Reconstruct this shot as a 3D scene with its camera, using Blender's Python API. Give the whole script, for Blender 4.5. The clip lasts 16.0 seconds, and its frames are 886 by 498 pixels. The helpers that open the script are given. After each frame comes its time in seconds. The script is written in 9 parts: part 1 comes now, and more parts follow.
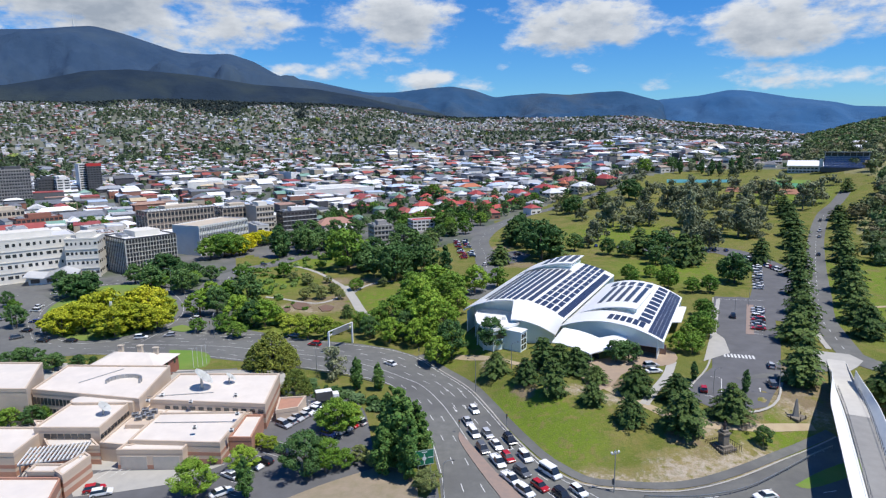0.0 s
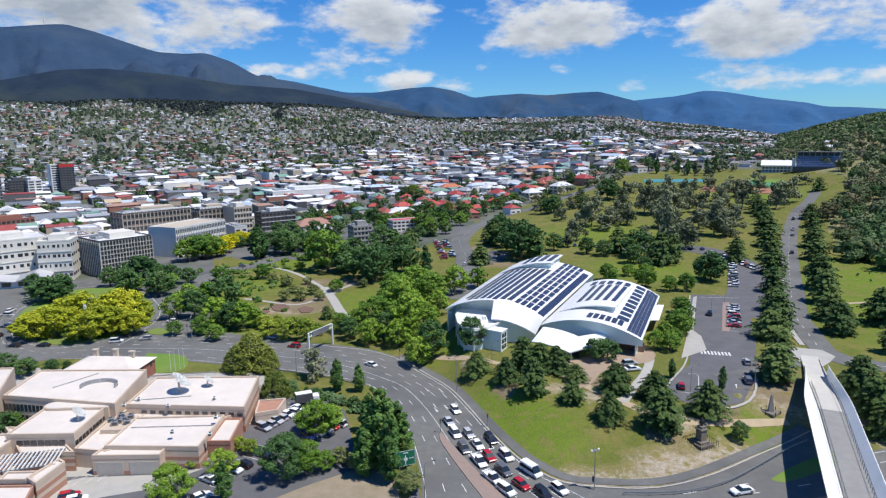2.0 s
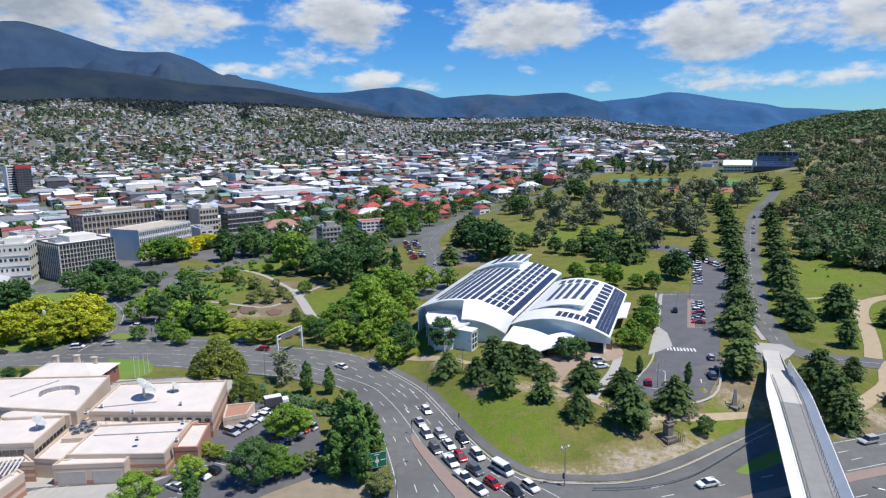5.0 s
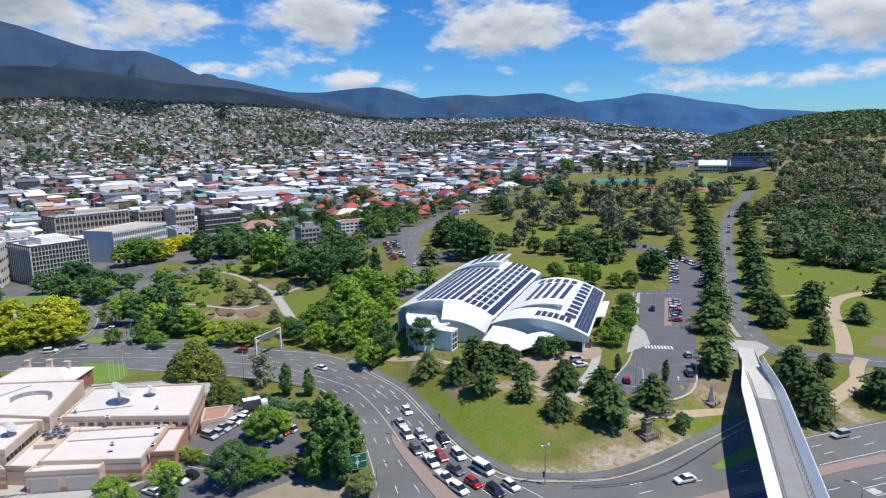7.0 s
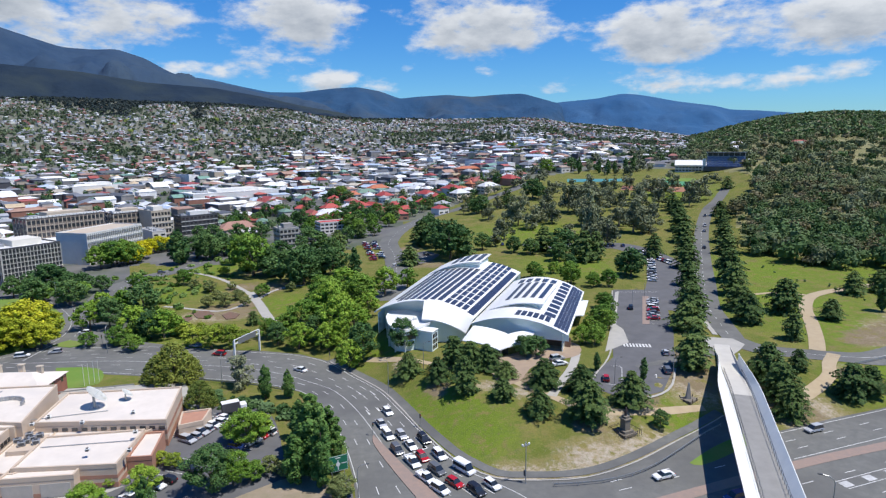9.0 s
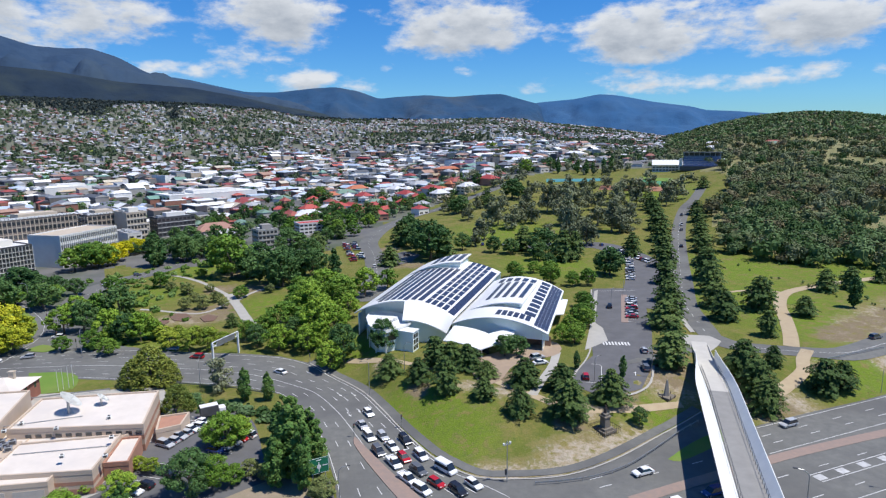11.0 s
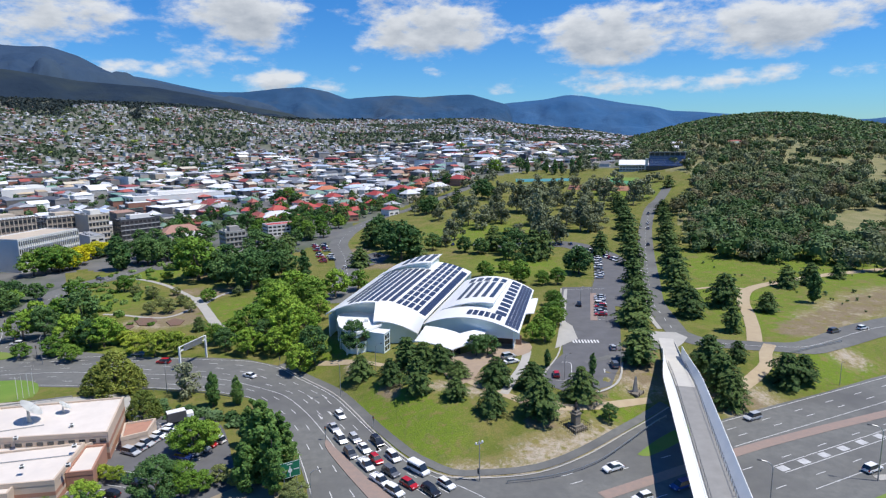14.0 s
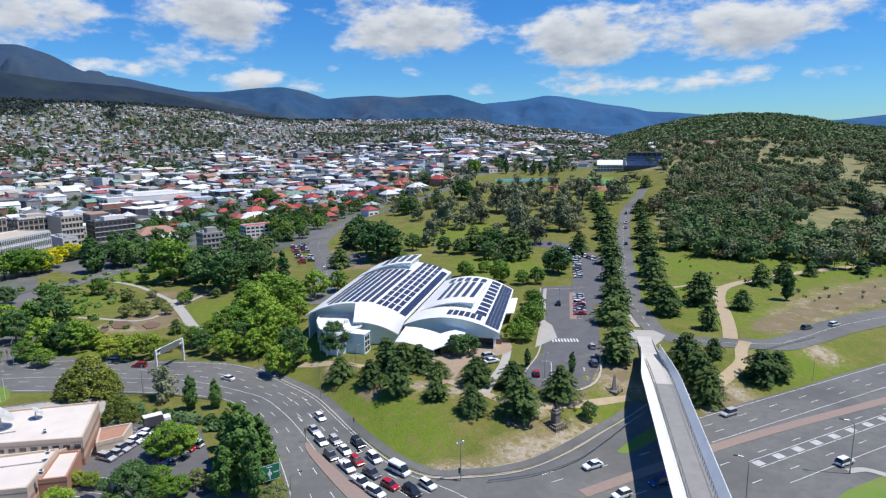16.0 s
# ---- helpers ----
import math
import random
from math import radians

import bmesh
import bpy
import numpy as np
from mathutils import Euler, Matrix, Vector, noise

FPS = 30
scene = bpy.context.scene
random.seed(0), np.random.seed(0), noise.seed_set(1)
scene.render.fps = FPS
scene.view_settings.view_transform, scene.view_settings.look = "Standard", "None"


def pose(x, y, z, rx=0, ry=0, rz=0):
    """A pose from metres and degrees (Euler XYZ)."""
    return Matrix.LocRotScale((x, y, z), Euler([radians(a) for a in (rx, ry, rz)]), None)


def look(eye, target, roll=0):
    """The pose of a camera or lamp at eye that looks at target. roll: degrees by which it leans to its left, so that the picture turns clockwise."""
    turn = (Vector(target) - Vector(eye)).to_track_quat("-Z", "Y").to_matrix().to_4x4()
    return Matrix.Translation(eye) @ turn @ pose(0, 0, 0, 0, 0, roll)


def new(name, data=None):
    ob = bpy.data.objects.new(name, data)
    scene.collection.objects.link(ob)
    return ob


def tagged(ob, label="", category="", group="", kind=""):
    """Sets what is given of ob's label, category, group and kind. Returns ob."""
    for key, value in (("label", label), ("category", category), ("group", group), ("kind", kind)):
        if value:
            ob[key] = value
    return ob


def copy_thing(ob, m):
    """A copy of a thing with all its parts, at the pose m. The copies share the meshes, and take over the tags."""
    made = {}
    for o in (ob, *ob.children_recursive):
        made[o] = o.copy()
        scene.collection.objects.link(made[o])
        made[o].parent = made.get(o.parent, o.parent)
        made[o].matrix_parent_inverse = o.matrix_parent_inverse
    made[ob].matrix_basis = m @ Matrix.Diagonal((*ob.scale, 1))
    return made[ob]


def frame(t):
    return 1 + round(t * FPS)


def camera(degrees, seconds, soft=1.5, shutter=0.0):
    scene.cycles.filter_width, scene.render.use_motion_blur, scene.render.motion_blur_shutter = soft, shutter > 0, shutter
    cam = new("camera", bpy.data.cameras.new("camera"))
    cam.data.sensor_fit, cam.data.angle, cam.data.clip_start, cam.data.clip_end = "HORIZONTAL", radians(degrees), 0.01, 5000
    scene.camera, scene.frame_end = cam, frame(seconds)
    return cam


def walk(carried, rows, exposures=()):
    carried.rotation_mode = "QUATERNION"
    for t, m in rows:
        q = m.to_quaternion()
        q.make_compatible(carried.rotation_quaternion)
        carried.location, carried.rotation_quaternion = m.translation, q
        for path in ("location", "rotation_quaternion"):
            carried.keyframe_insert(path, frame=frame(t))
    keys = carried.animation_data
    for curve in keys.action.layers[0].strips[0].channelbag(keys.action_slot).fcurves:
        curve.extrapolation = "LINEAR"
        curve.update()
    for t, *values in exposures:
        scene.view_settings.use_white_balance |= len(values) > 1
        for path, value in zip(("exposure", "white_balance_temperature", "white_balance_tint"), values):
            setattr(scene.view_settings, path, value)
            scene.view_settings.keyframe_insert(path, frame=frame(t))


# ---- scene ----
# A camera hovering 70 m over a highway interchange, panning slowly to the right.
EYE = Vector((0.0, 0.0, 70.0))
cam = camera(71.06, 16.0, soft=1.25)


# small unsteadiness of the pan, in degrees: seconds, drift
DRIFT = [(0, 0.0), (2, -0.003), (4, -0.004), (6.5, 0.038), (7.5, 0.048), (9.2, 0.043), (11.5, 0.018), (13.5, -0.03), (15, -0.046), (16, -0.03)]
# roll: seconds, degrees
LEAN = [(0, -0.69), (4, -0.74), (7.5, -0.67), (9, -0.66), (13.5, -0.745), (16, -0.72)]


def heading(t, pitch=-10.05):
    a, p = radians(0.9388 * t + float(np.interp(t, *zip(*DRIFT)))), radians(pitch)
    ahead = Vector((math.sin(a) * math.cos(p), math.cos(a) * math.cos(p), math.sin(p)))
    return look(EYE, EYE + ahead, float(np.interp(t, *zip(*LEAN))))


walk(cam, [(t, heading(t)) for t in range(17)], [(0, 0.05), (16, 0.05)])

# ---------------------------------------------------------------- light
SUN_AZ, SUN_EL = 116.0, 64.0  # degrees: azimuth clockwise from +y, height


def make_world():
    w = bpy.data.worlds.new("sky")
    w.use_nodes = True
    scene.world = w
    nt = w.node_tree
    nt.nodes.clear()
    N, L = nt.nodes.new, nt.links.new

    def val(v, sock):
        if isinstance(v, (int, float)):
            sock.default_value = v
        else:
            L(v, sock)

    def m(op, a, b=0.0, c=0.0, clamp=False):
        n = N("ShaderNodeMath")
        n.operation, n.use_clamp = op, clamp
        val(a, n.inputs[0]), val(b, n.inputs[1]), val(c, n.inputs[2])
        return n.outputs[0]

    sky = N("ShaderNodeTexSky")
    sky.sky_type, sky.sun_disc = "NISHITA", False
    sky.sun_elevation, sky.sun_rotation = radians(SUN_EL), radians(SUN_AZ)
    sky.air_density, sky.dust_density, sky.ozone_density = 1.0, 0.0, 3.0
    co = N("ShaderNodeTexCoord")
    sep = N("ShaderNodeSeparateXYZ")
    L(co.outputs["Generated"], sep.inputs[0])
    x, y, z = sep.outputs
    az = m("MULTIPLY", m("ARCTAN2", x, y), 57.2958)
    el = m("MULTIPLY", m("ARCSINE", z), 57.2958)

    def noise(sx, sy, seed, detail, rough, shift=0.0):
        cb = N("ShaderNodeCombineXYZ")
        L(m("MULTIPLY", az, sx), cb.inputs[0])
        L(m("MULTIPLY", m("ADD", el, shift), sy), cb.inputs[1])
        cb.inputs[2].default_value = seed
        n = N("ShaderNodeTexNoise")
        n.inputs["Scale"].default_value = 1.0
        n.inputs["Detail"].default_value = detail
        n.inputs["Roughness"].default_value = rough
        L(cb.outputs[0], n.inputs["Vector"])
        return n.outputs["Fac"]

    # cumulus banks: azimuth, height, half width, half height, strength
    banks = [(-27.0, 10.2, 17.5, 4.6, 2.2), (-4.3, 9.9, 7.4, 3.9, 2.0), (11.8, 11.6, 8.4, 4.4, 2.0), (33.0, 9.0, 14.5, 3.0, 2.0),
             (31.0, 4.7, 13.5, 1.0, 1.35), (-9.7, 6.1, 5.2, 1.0, 1.1), (-1.6, 5.2, 3.4, 0.95, 1.2), (2.6, 4.8, 2.2, 0.8, 1.1), (16.0, 9.0, 3.2, 1.4, 1.2),
             (46.3, 4.8, 2.6, 0.75, 1.15), (5.6, 6.2, 0.9, 0.5, 0.8), (12.5, 6.0, 1.2, 0.5, 0.6), (-48.0, 9.0, 9.0, 4.0, 1.3), (50.0, 10.5, 5.0, 2.0, 1.0), (66.0, 11.0, 11.0, 4.0, 1.1)]

    def field(shift):
        total = None
        e = m("ADD", el, shift)
        for a, h, wa, wh, s in banks:
            da = m("DIVIDE", m("SUBTRACT", az, a), wa)
            dh = m("DIVIDE", m("SUBTRACT", e, h), wh)
            d = m("ADD", m("MULTIPLY", da, da), m("MULTIPLY", dh, dh))
            v = m("MULTIPLY", m("SUBTRACT", 1.0, d), s)
            total = v if total is None else m("MAXIMUM", total, v)
        return m("MAXIMUM", total, -1.6)

    # thin cloud higher up, out of the view as well
    high = m("MULTIPLY_ADD", m("MULTIPLY", m("SUBTRACT", el, 13.0), 0.08, clamp=True), 0.1, -1.7)

    def density(shift):
        big = noise(0.13, 0.30, 3.1, 10.0, 0.58, shift)
        f = m("MAXIMUM", field(shift), high)
        fine_ = noise(0.55, 1.1, 8.4, 8.0, 0.6, shift)
        n_ = m("ADD", m("MULTIPLY_ADD", big, 4.2, -2.2), m("MULTIPLY_ADD", fine_, 1.3, -0.65))
        return m("ADD", m("MULTIPLY", f, 0.42), n_)

    d0 = density(0.0)
    d1 = density(0.9)
    fac = m("MULTIPLY", m("SUBTRACT", d0, -0.16), 1.15, clamp=True)
    fac = m("MULTIPLY", fac, m("MULTIPLY_ADD", fac, -2.0, 3.0))
    fac = m("MULTIPLY", m("MULTIPLY", m("MULTIPLY", m("SUBTRACT", d0, -0.16), 1.15, clamp=True), fac), 0.97)
    shade = m("MULTIPLY_ADD", d1, -0.62, 0.98, clamp=True)
    shade = m("MAXIMUM", shade, 0.0)
    ramp = N("ShaderNodeMix")
    ramp.data_type = "RGBA"
    ramp.inputs[6].default_value = (3.3, 3.75, 4.4, 1)
    ramp.inputs[7].default_value = (6.9, 7.2, 7.6, 1)
    L(shade, ramp.inputs[0])
    mix = N("ShaderNodeMix")
    mix.data_type = "RGBA"
    L(fac, mix.inputs[0])
    clear = N("ShaderNodeHueSaturation")
    clear.inputs["Saturation"].default_value = 1.3
    clear.inputs["Value"].default_value = 0.92
    L(sky.outputs[0], clear.inputs["Color"])
    tint = N("ShaderNodeMix")
    tint.data_type, tint.blend_type = "RGBA", "MULTIPLY"
    tint.inputs[0].default_value = 1.0
    low = N("ShaderNodeMix")
    low.data_type = "RGBA"
    L(m("MULTIPLY", el, 0.07, clamp=True), low.inputs[0])
    low.inputs[6].default_value, low.inputs[7].default_value = (0.45, 0.81, 1.22, 1), (0.53, 0.94, 1.34, 1)
    L(low.outputs[2], tint.inputs[7])
    L(clear.outputs[0], tint.inputs[6])
    L(tint.outputs[2], mix.inputs[6])
    L(ramp.outputs[2], mix.inputs[7])
    bg = N("ShaderNodeBackground")
    bg.inputs[1].default_value = 0.105
    L(mix.outputs[2], bg.inputs[0])
    out = N("ShaderNodeOutputWorld")
    L(bg.outputs[0], out.inputs[0])


make_world()
sun = new("sun", bpy.data.lights.new("sun", "SUN"))
sun.data.energy, sun.data.angle, sun.data.color = 5.0, radians(0.55), (1.0, 0.96, 0.895)
_a, _e = radians(SUN_AZ), radians(SUN_EL)
_to = Vector((math.sin(_a) * math.cos(_e), math.cos(_a) * math.cos(_e), math.sin(_e)))
sun.matrix_world = look(_to * 500, (0, 0, 0))

# ---------------------------------------------------------------- materials


def material(name, base, rough=0.8, metal=0.0, second=None, scale=1.0, amount=0.5, fine=None, bump=0.0, per=None, third=None, scale3=0.1, coord="Object", spec=None, detail=6.0):
    """base and second colours mixed by noise of that scale (per metre); third: large stains; per: variation from piece to piece."""
    mt = bpy.data.materials.new(name)
    mt.use_nodes = True
    nt = mt.node_tree
    N, L = nt.nodes.new, nt.links.new
    b = nt.nodes["Principled BSDF"]
    b.inputs["Roughness"].default_value, b.inputs["Metallic"].default_value = rough, metal
    if spec is not None:
        b.inputs["Specular IOR Level"].default_value = spec
    co = N("ShaderNodeTexCoord")

    def noise(sc, det=detail):
        n = N("ShaderNodeTexNoise")
        n.inputs["Scale"].default_value, n.inputs["Detail"].default_value = sc, det
        n.inputs["Roughness"].default_value = 0.65
        L(co.outputs[coord], n.inputs["Vector"])
        return n

    def mix(fac, a, c):
        n = N("ShaderNodeMix")
        n.data_type = "RGBA"
        L(fac, n.inputs[0])
        for v, s in ((a, n.inputs[6]), (c, n.inputs[7])):
            if isinstance(v, tuple):
                s.default_value = (*v, 1)
            else:
                L(v, s)
        return n.outputs[2]

    def spread(sock, lo, hi, top=1.0):
        r = N("ShaderNodeMapRange")
        r.inputs[1].default_value, r.inputs[2].default_value, r.inputs[4].default_value = lo, hi, top
        L(sock, r.inputs[0])
        return r.outputs[0]

    col = base
    if second:
        col = mix(spread(noise(scale).outputs["Fac"], 0.5 - 0.25 * amount, 0.5 + 0.25 * amount), base, second)
    if third:
        col = mix(spread(noise(scale3, 3.0).outputs["Fac"], 0.45, 0.7), col, third)
    if per:
        src = N("ShaderNodeObjectInfo").outputs["Random"] if per[0] == "object" else N("ShaderNodeNewGeometry").outputs["Random Per Island"]
        hsv = N("ShaderNodeHueSaturation")
        hsv.inputs["Saturation"].default_value = 1.0
        r = N("ShaderNodeMapRange")
        r.inputs[3].default_value, r.inputs[4].default_value = 1 - per[1], 1 + per[1]
        L(src, r.inputs[0])
        L(r.outputs[0], hsv.inputs["Value"])
        if len(per) > 2:
            r2 = N("ShaderNodeMapRange")
            r2.inputs[3].default_value, r2.inputs[4].default_value = 0.5 - per[2], 0.5 + per[2]
            mm = N("ShaderNodeMath")
            mm.operation = "FRACT"
            m7 = N("ShaderNodeMath")
            m7.operation = "MULTIPLY"
            m7.inputs[1].default_value = 7.31
            L(src, m7.inputs[0])
            L(m7.outputs[0], mm.inputs[0])
            L(mm.outputs[0], r2.inputs[0])
            L(r2.outputs[0], hsv.inputs["Hue"])
        if isinstance(col, tuple):
            hsv.inputs["Color"].default_value = (*col, 1)
        else:
            L(col, hsv.inputs["Color"])
        col = hsv.outputs[0]
    if isinstance(col, tuple):
        b.inputs["Base Color"].default_value = (*col, 1)
    else:
        L(col, b.inputs["Base Color"])
    if bump:
        bp = N("ShaderNodeBump")
        bp.inputs["Strength"].default_value, bp.inputs["Distance"].default_value = 0.6, bump
        L(noise(fine or scale * 3).outputs["Fac"], bp.inputs["Height"])
        L(bp.outputs[0], b.inputs["Normal"])
    return mt


def palette(name, colours, rough=0.7, dirt=0.12, metal=0.0):
    """A paint whose colour is picked from the list, island by island."""
    mt = material(name, (0.5, 0.5, 0.5), rough, metal)
    nt = mt.node_tree
    N, L = nt.nodes.new, nt.links.new
    g = N("ShaderNodeNewGeometry")
    ramp = N("ShaderNodeValToRGB")
    ramp.color_ramp.interpolation = "CONSTANT"
    e = ramp.color_ramp.elements
    while len(e) < len(colours):
        e.new(0.5)
    for i, c in enumerate(colours):
        e[i].position, e[i].color = i / len(colours), (*c, 1)
    L(g.outputs["Random Per Island"], ramp.inputs[0])
    co = N("ShaderNodeTexCoord")
    n = N("ShaderNodeTexNoise")
    n.inputs["Scale"].default_value, n.inputs["Detail"].default_value = 0.35, 6.0
    L(co.outputs["Object"], n.inputs["Vector"])
    hsv = N("ShaderNodeHueSaturation")
    r = N("ShaderNodeMapRange")
    r.inputs[3].default_value, r.inputs[4].default_value = 1 - 3 * dirt, 1 + 3 * dirt
    L(n.outputs["Fac"], r.inputs[0])
    L(r.outputs[0], hsv.inputs["Value"])
    L(ramp.outputs[0], hsv.inputs["Color"])
    L(hsv.outputs[0], nt.nodes["Principled BSDF"].inputs["Base Color"])
    return mt


def grass_material():
    """Mown and rough grass: yellow-green mottling, lush hollows and worn bare earth where the sheet is marked so."""
    mt = bpy.data.materials.new("grass")
    mt.use_nodes = True
    nt = mt.node_tree
    N, L = nt.nodes.new, nt.links.new
    b = nt.nodes["Principled BSDF"]
    b.inputs["Roughness"].default_value, b.inputs["Specular IOR Level"].default_value = 0.95, 0.15
    co = N("ShaderNodeTexCoord")

    def noise_at(sc, det=8.0):
        n = N("ShaderNodeTexNoise")
        n.inputs["Scale"].default_value, n.inputs["Detail"].default_value, n.inputs["Roughness"].default_value = sc, det, 0.7
        L(co.outputs["Object"], n.inputs["Vector"])
        return n.outputs["Fac"]

    def ranged(a, lo, hi):
        r = N("ShaderNodeMapRange")
        r.inputs[1].default_value, r.inputs[2].default_value = lo, hi
        L(a, r.inputs[0])
        return r.outputs[0]

    def add(a, c, k=1.0):
        n = N("ShaderNodeMath")
        n.operation = "MULTIPLY_ADD"
        n.inputs[1].default_value = k
        L(c, n.inputs[0]), L(a, n.inputs[2])
        return n.outputs[0]

    def mixed(f, a, c):
        n = N("ShaderNodeMix")
        n.data_type = "RGBA"
        L(f, n.inputs[0])
        for v, so in ((a, n.inputs[6]), (c, n.inputs[7])):
            if isinstance(v, tuple):
                so.default_value = (*v, 1)
            else:
                L(v, so)
        return n.outputs[2]

    def attr(name):
        a = N("ShaderNodeAttribute")
        a.attribute_name = name
        return a.outputs["Fac"]

    col = mixed(ranged(noise_at(0.07), 0.42, 0.58), (0.108, 0.134, 0.022), (0.205, 0.178, 0.056))
    col = mixed(ranged(noise_at(0.022, 4.0), 0.42, 0.62), col, (0.140, 0.150, 0.034))
    col = mixed(ranged(add(attr("lush"), noise_at(0.25), 0.9), 0.5, 1.2), col, (0.138, 0.200, 0.020))
    col = mixed(ranged(noise_at(0.6), 0.48, 0.72), col, (0.088, 0.130, 0.026))
    col = mixed(ranged(add(attr("wear"), noise_at(0.3), 2.0), 1.15, 1.75), col, (0.30, 0.235, 0.13))
    col = mixed(ranged(add(attr("wear"), noise_at(0.8), 2.4), 1.6, 2.15), col, (0.42, 0.36, 0.29))
    col = mixed(ranged(add(attr("bank"), noise_at(0.22), 1.6), 0.95, 1.25), col, (0.215, 0.165, 0.105))
    col = mixed(ranged(add(attr("bank"), noise_at(0.9), 1.8), 1.55, 2.0), col, (0.30, 0.245, 0.18))
    col = mixed(ranged(noise_at(0.3), 0.52, 0.64), col, (0.205, 0.178, 0.058))
    col = mixed(ranged(noise_at(0.13, 10.0), 0.56, 0.68), col, (0.20, 0.158, 0.072))
    col = mixed(ranged(noise_at(1.5), 0.50, 0.85), col, (0.085, 0.12, 0.028))
    col = mixed(ranged(noise_at(2.6, 4.0), 0.55, 0.85), col, (0.27, 0.24, 0.10))
    L(col, b.inputs["Base Color"])
    bp = N("ShaderNodeBump")
    bp.inputs["Strength"].default_value, bp.inputs["Distance"].default_value = 0.8, 0.35
    L(noise_at(2.2), bp.inputs["Height"])
    L(bp.outputs[0], b.inputs["Normal"])
    return mt


GRASS = grass_material()
LAWN = material("lawn", (0.10, 0.205, 0.022), 0.95, 0, (0.16, 0.235, 0.04), 0.12, 0.8, 2.0, 0.1, third=(0.17, 0.19, 0.05), scale3=0.05)
BARE = material("bare_earth", (0.30, 0.24, 0.18), 0.95, 0, (0.22, 0.19, 0.12), 0.4, 0.8, 2.0, 0.1)
BUSH = material("bush_floor", (0.14, 0.15, 0.05), 0.95, 0, (0.25, 0.22, 0.105), 0.12, 0.7, 0.6, 0.5)
CITY = material("town_ground", (0.095, 0.096, 0.096), 0.9, 0, (0.155, 0.152, 0.142), 0.05, 0.6, third=(0.05, 0.08, 0.025), scale3=0.012)
SUBURB = material("garden_ground", (0.092, 0.108, 0.064), 0.95, 0, (0.165, 0.165, 0.14), 0.04, 0.7, third=(0.11, 0.115, 0.10), scale3=0.015)
ASPHALT = material("asphalt", (0.118, 0.12, 0.113), 0.88, 0, (0.165, 0.165, 0.152), 0.5, 0.8, 6.0, 0.02, third=(0.098, 0.098, 0.096), scale3=0.04)
ASPHALT_DARK = material("asphalt_dark", (0.09, 0.09, 0.094), 0.88, 0, (0.13, 0.13, 0.135), 0.2, 0.9, 6.0, 0.01)
CONCRETE = material("concrete", (0.42, 0.40, 0.36), 0.85, 0, (0.34, 0.33, 0.30), 0.3, 0.9, 3.0, 0.01)
PATH = material("gravel_path", (0.42, 0.34, 0.22), 0.95, 0, (0.36, 0.28, 0.18), 0.5, 0.9, 3.0, 0.02)
WHITE_PAINT = material("white_marking", (0.72, 0.72, 0.70), 0.7, 0, (0.5, 0.5, 0.49), 1.2, 0.8)
REDBRICK_PAVE = material("red_paving", (0.30, 0.215, 0.175), 0.9, 0, (0.24, 0.19, 0.165), 0.8, 0.8)
WHITE_ROOF = material("white_roof", (0.80, 0.80, 0.78), 0.45, 0, (0.74, 0.74, 0.72), 0.2, 0.8, 1.2, 0.01)
GLASS_TEAL = material("teal_glass", (0.80, 0.885, 0.855), 0.16, 0.0, (0.74, 0.84, 0.81), 0.3, 0.6, spec=0.8)
SOLAR = material("solar_cells", (0.022, 0.028, 0.055), 0.3, 0.0, (0.034, 0.042, 0.078), 0.6, 0.8, spec=0.45)
TRUNK = material("bark", (0.10, 0.075, 0.055), 0.95, 0, (0.16, 0.13, 0.10), 1.5, 0.8, 4.0, 0.05)

# ---------------------------------------------------------------- helpers


def link(name, me, mat, parent=None, label=""):
    ob = new(name, me)
    for mt in mat if isinstance(mat, (list, tuple)) else [mat]:
        me.materials.append(mt)
    if parent is not None:
        ob.parent = parent
    if label:
        ob["label"] = label
    return ob


def part(name, bm, mat, parent=None, label="", smooth=False):
    me = bpy.data.meshes.new(name)
    bm.to_mesh(me)
    bm.free()
    if smooth:
        me.polygons.foreach_set("use_smooth", [True] * len(me.polygons))
    return link(name, me, mat, parent, label)


def meshed(name, verts, faces, mat, parent=None, label="", smooth=False, slots=None):
    me = bpy.data.meshes.new(name)
    me.from_pydata([tuple(v) for v in verts], [], [tuple(f) for f in faces])
    me.update()
    if slots is not None:
        me.polygons.foreach_set("material_index", slots)
    if smooth:
        me.polygons.foreach_set("use_smooth", [True] * len(me.polygons))
    return link(name, me, mat, parent, label)


def quads_mesh(name, verts, nper, mat, parent=None, label="", slots=None):
    """Faces that share no vertex, nper corners each, from an (n, 3) array."""
    me = bpy.data.meshes.new(name)
    n = len(verts)
    me.vertices.add(n)
    me.vertices.foreach_set("co", np.asarray(verts, np.float32).ravel())
    me.loops.add(n)
    me.loops.foreach_set("vertex_index", np.arange(n, dtype=np.int32))
    me.polygons.add(n // nper)
    me.polygons.foreach_set("loop_start", np.arange(0, n, nper, dtype=np.int32))
    if slots is not None:
        me.polygons.foreach_set("material_index", np.asarray(slots, np.int32))
    me.update(calc_edges=True)
    return link(name, me, mat, parent, label)


def empty(name, x=0, y=0, z=0, rz=0, label="", category="", group="", kind=""):
    ob = new(name)
    ob.empty_display_size = 0.5
    ob.matrix_world = pose(x, y, z, 0, 0, rz)
    return tagged(ob, label, category, group, kind)


